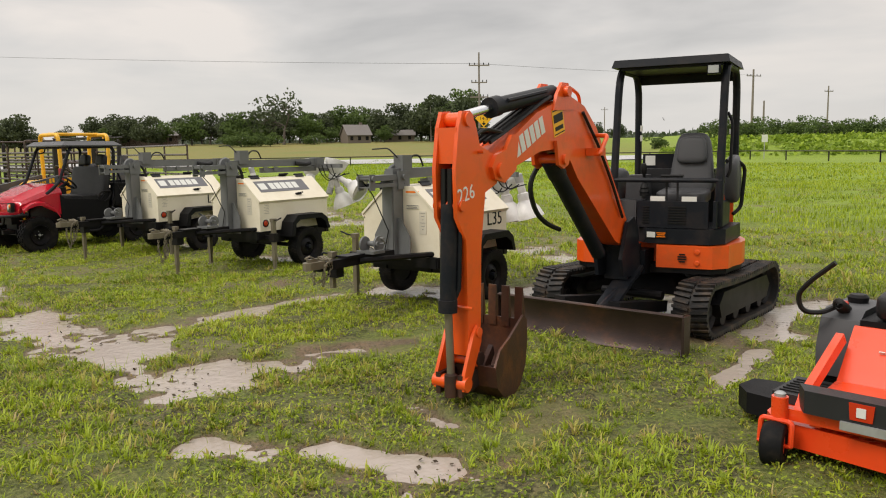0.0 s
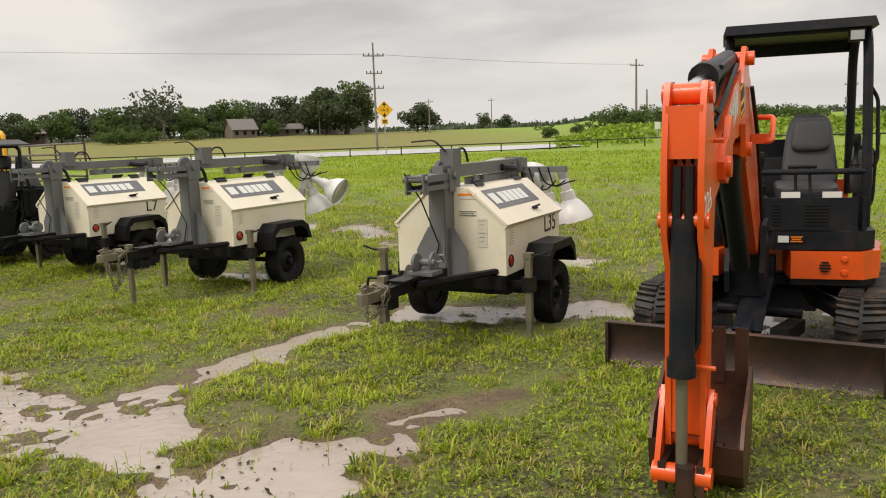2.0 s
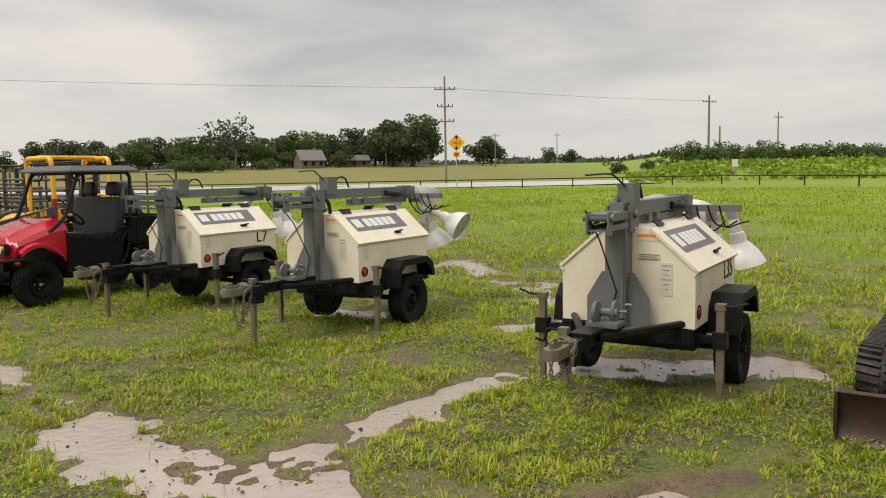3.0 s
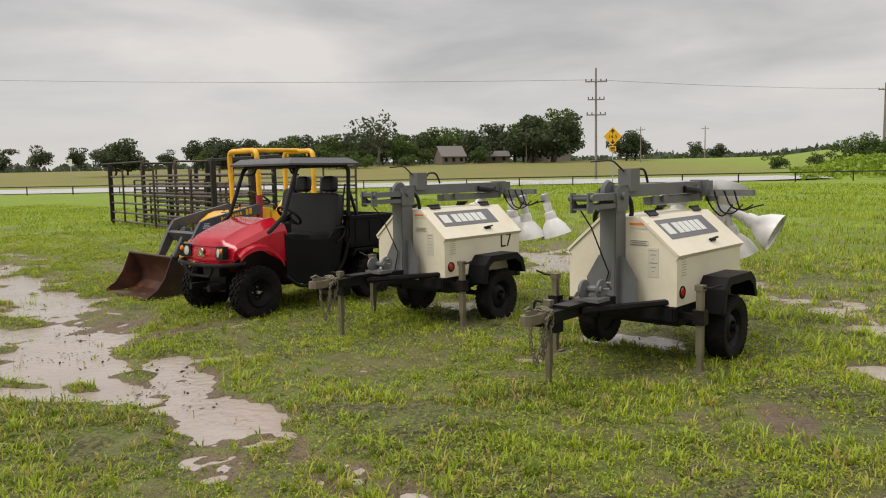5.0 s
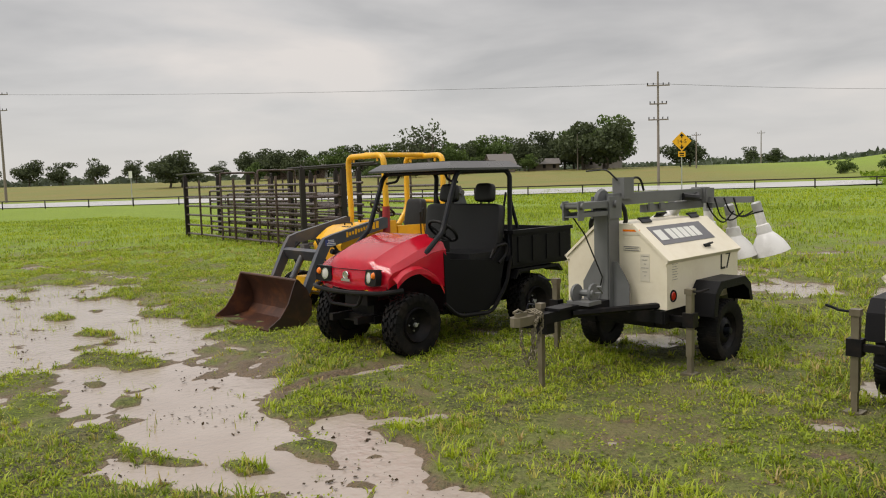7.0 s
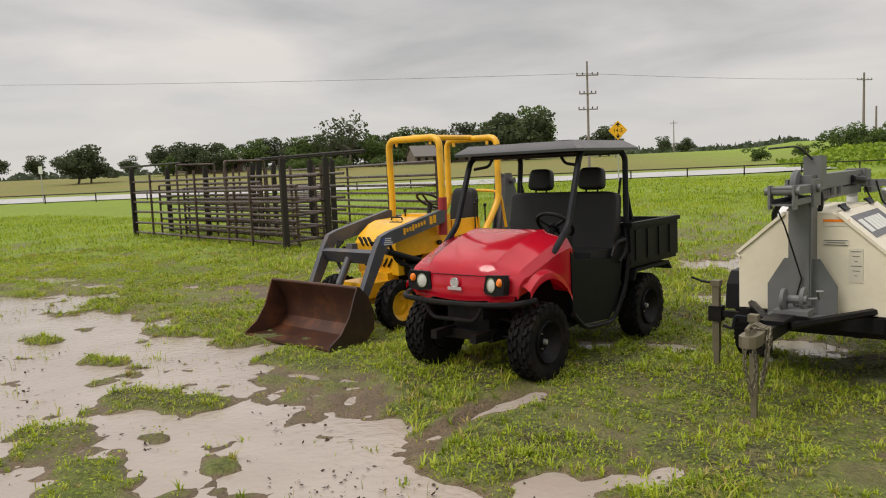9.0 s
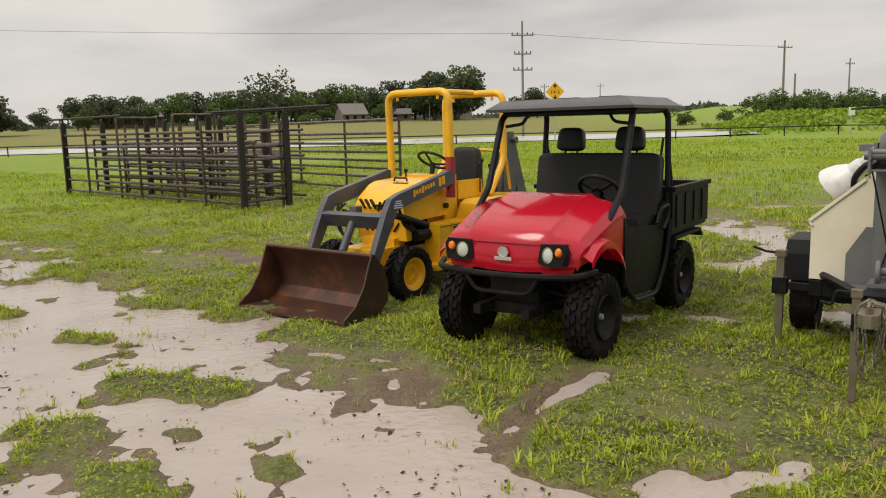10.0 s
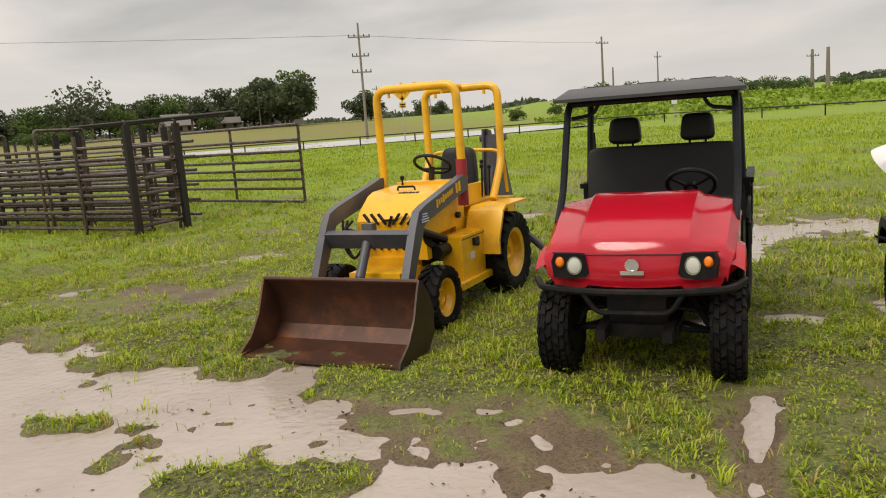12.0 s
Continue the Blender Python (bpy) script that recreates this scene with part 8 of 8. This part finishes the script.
def tufts(name, label, n, each, inside, tall, wide, seed, wet_share=0.03, loose=0.016):
    """Tufts of arching blades that spread from one root."""
    rs = np.random.RandomState(seed)
    x, y = inside(rs, n)
    keep, clump = growth(x, y, rs, wet_share)
    x, y, clump = x[keep], y[keep], clump[keep]
    m = len(x)
    size = (0.35 + 1.0 * rs.rand(m) ** 1.6) * (0.45 + 1.1 * clump)
    tint = sward(x, y, rs)
    x, y, size, tint = (np.repeat(q, each) for q in (x, y, size, tint))
    k = len(x)
    a = rs.rand(k) * 2 * math.pi
    r = loose * np.sqrt(rs.rand(k)) * (0.5 + size)
    x, y = x + r * np.cos(a), y + r * np.sin(a)
    h = tall * size * (0.5 + 0.7 * rs.rand(k))
    tint = np.clip(tint + 0.16 * (rs.rand(k) - 0.5), 0, 1)
    ob = new(name, blades(name, x, y, height(x, y), h, wide * (0.6 + 0.7 * rs.rand(k)) * (0.6 + 0.4 * size), tint, a + 0.5 * rs.normal(size=k), rs, 0.95))
    return tagged(ob, label, "grass", kind="stuff")


# the strip runs beside the row of machines: u along the row, v away from it
ROW, OFF = Vector((-0.735, 0.678)), Vector((0.678, 0.735))
def strip(u0, u1, v0, v1):
    def put(rs, n):
        u, v = rs.uniform(u0, u1, n), rs.uniform(v0, v1, n)
        return u * ROW.x + v * OFF.x, u * ROW.y + v * OFF.y
    return put


tufts("grass_tufts", "short leafy tufts of wet green grass around the puddles", 52000, 8, strip(-5, 30, 0.4, 7.5), 0.060, 0.0095, 70)
sow("grass", "low matted grass and dead straw between the tufts", 400000, strip(-5, 30, 0.4, 7.5), 0.036, 0.0085, 71, lean=1.4, dead=0.22)
tufts("grass_tufts", "leafy tufts of green grass among the parked machines", 22000, 6, strip(-6, 30, 7.5, 15), 0.10, 0.014, 77)
sow("grass", "low green grass among the parked machines", 110000, strip(-6, 30, 7.5, 15), 0.06, 0.012, 72, lean=1.2, dead=0.2)
sow("grass", "green pasture grass behind the machines", 150000, strip(-22, 40, 15, 34), 0.13, 0.022, 73, lean=0.4, dead=-0.12)
sow("grass", "far green pasture grass", 70000, strip(-50, 70, 34, 64), 0.16, 0.06, 74, lean=0.3, dead=-0.2)
sow("grass", "short green grass beside the flooded ruts", 60000, strip(30, 58, -6, 15), 0.12, 0.024, 76, dead=-0.1)
sow("tall_grass", "taller stalks of grass and dead stems, some in the water", 15000, strip(-5, 28, 0.4, 12), 0.15, 0.006, 75, 0.45, lean=0.45)
# low broad-leaved weeds
rs = np.random.RandomState(81)
HERB = leaf_material("low_herbs", (0.12, 0.18, 0.015), (0.36, 0.43, 0.035))
wx, wy = strip(-4, 26, 0.4, 10)(rs, 300000)
wz = height(wx, wy)
ok = (value_noise(wx, wy, 0.8, 82) * 0.7 + value_noise(wx, wy, 0.2, 83) * 0.3 > 0.42) & (wz - WATER > 0.012) & (blot(wx, wy, BARE) < 0.25) & clear_of_bucket(wx, wy)
wx, wy, wz = wx[ok], wy[ok], wz[ok]
herb = new("low_weeds", leaf_mesh("low_weeds", np.stack([wx, wy, wz + 0.006 + 0.05 * rs.rand(len(wx))], -1), 0.005 + 0.010 * rs.rand(len(wx)), rs.rand(len(wx)), HERB, rs, 0.45))
tagged(herb, "low broad-leaved green weeds in the grass", "weeds", kind="stuff")

# clods and rotting stalks standing out of the water
rs = np.random.RandomState(91)
cx, cy = strip(-3, 30, 0.4, 12)(rs, 80000)
cz = height(cx, cy)
deep = WATER + rise(cx, cy) - cz
ok = (deep > -0.004) & (deep < 0.03) & (value_noise(cx, cy, 0.35, 92) * 0.6 + value_noise(cx, cy, 0.1, 93) * 0.4 > 0.57)
cx, cy, cz = cx[ok], cy[ok], cz[ok]
CLOD = leaf_material("wet_clods", (0.045, 0.032, 0.020), (0.10, 0.075, 0.040))
clods = new("mud_clods", leaf_mesh("mud_clods", np.stack([cx, cy, WATER + rise(cx, cy) + 0.004 + 0.012 * rs.rand(len(cx))], -1), 0.004 + 0.016 * rs.rand(len(cx)) ** 2, rs.rand(len(cx)), CLOD, rs, 0.6))
tagged(clods, "dark clods and rotting stalks in the shallow water", "mud", kind="stuff")
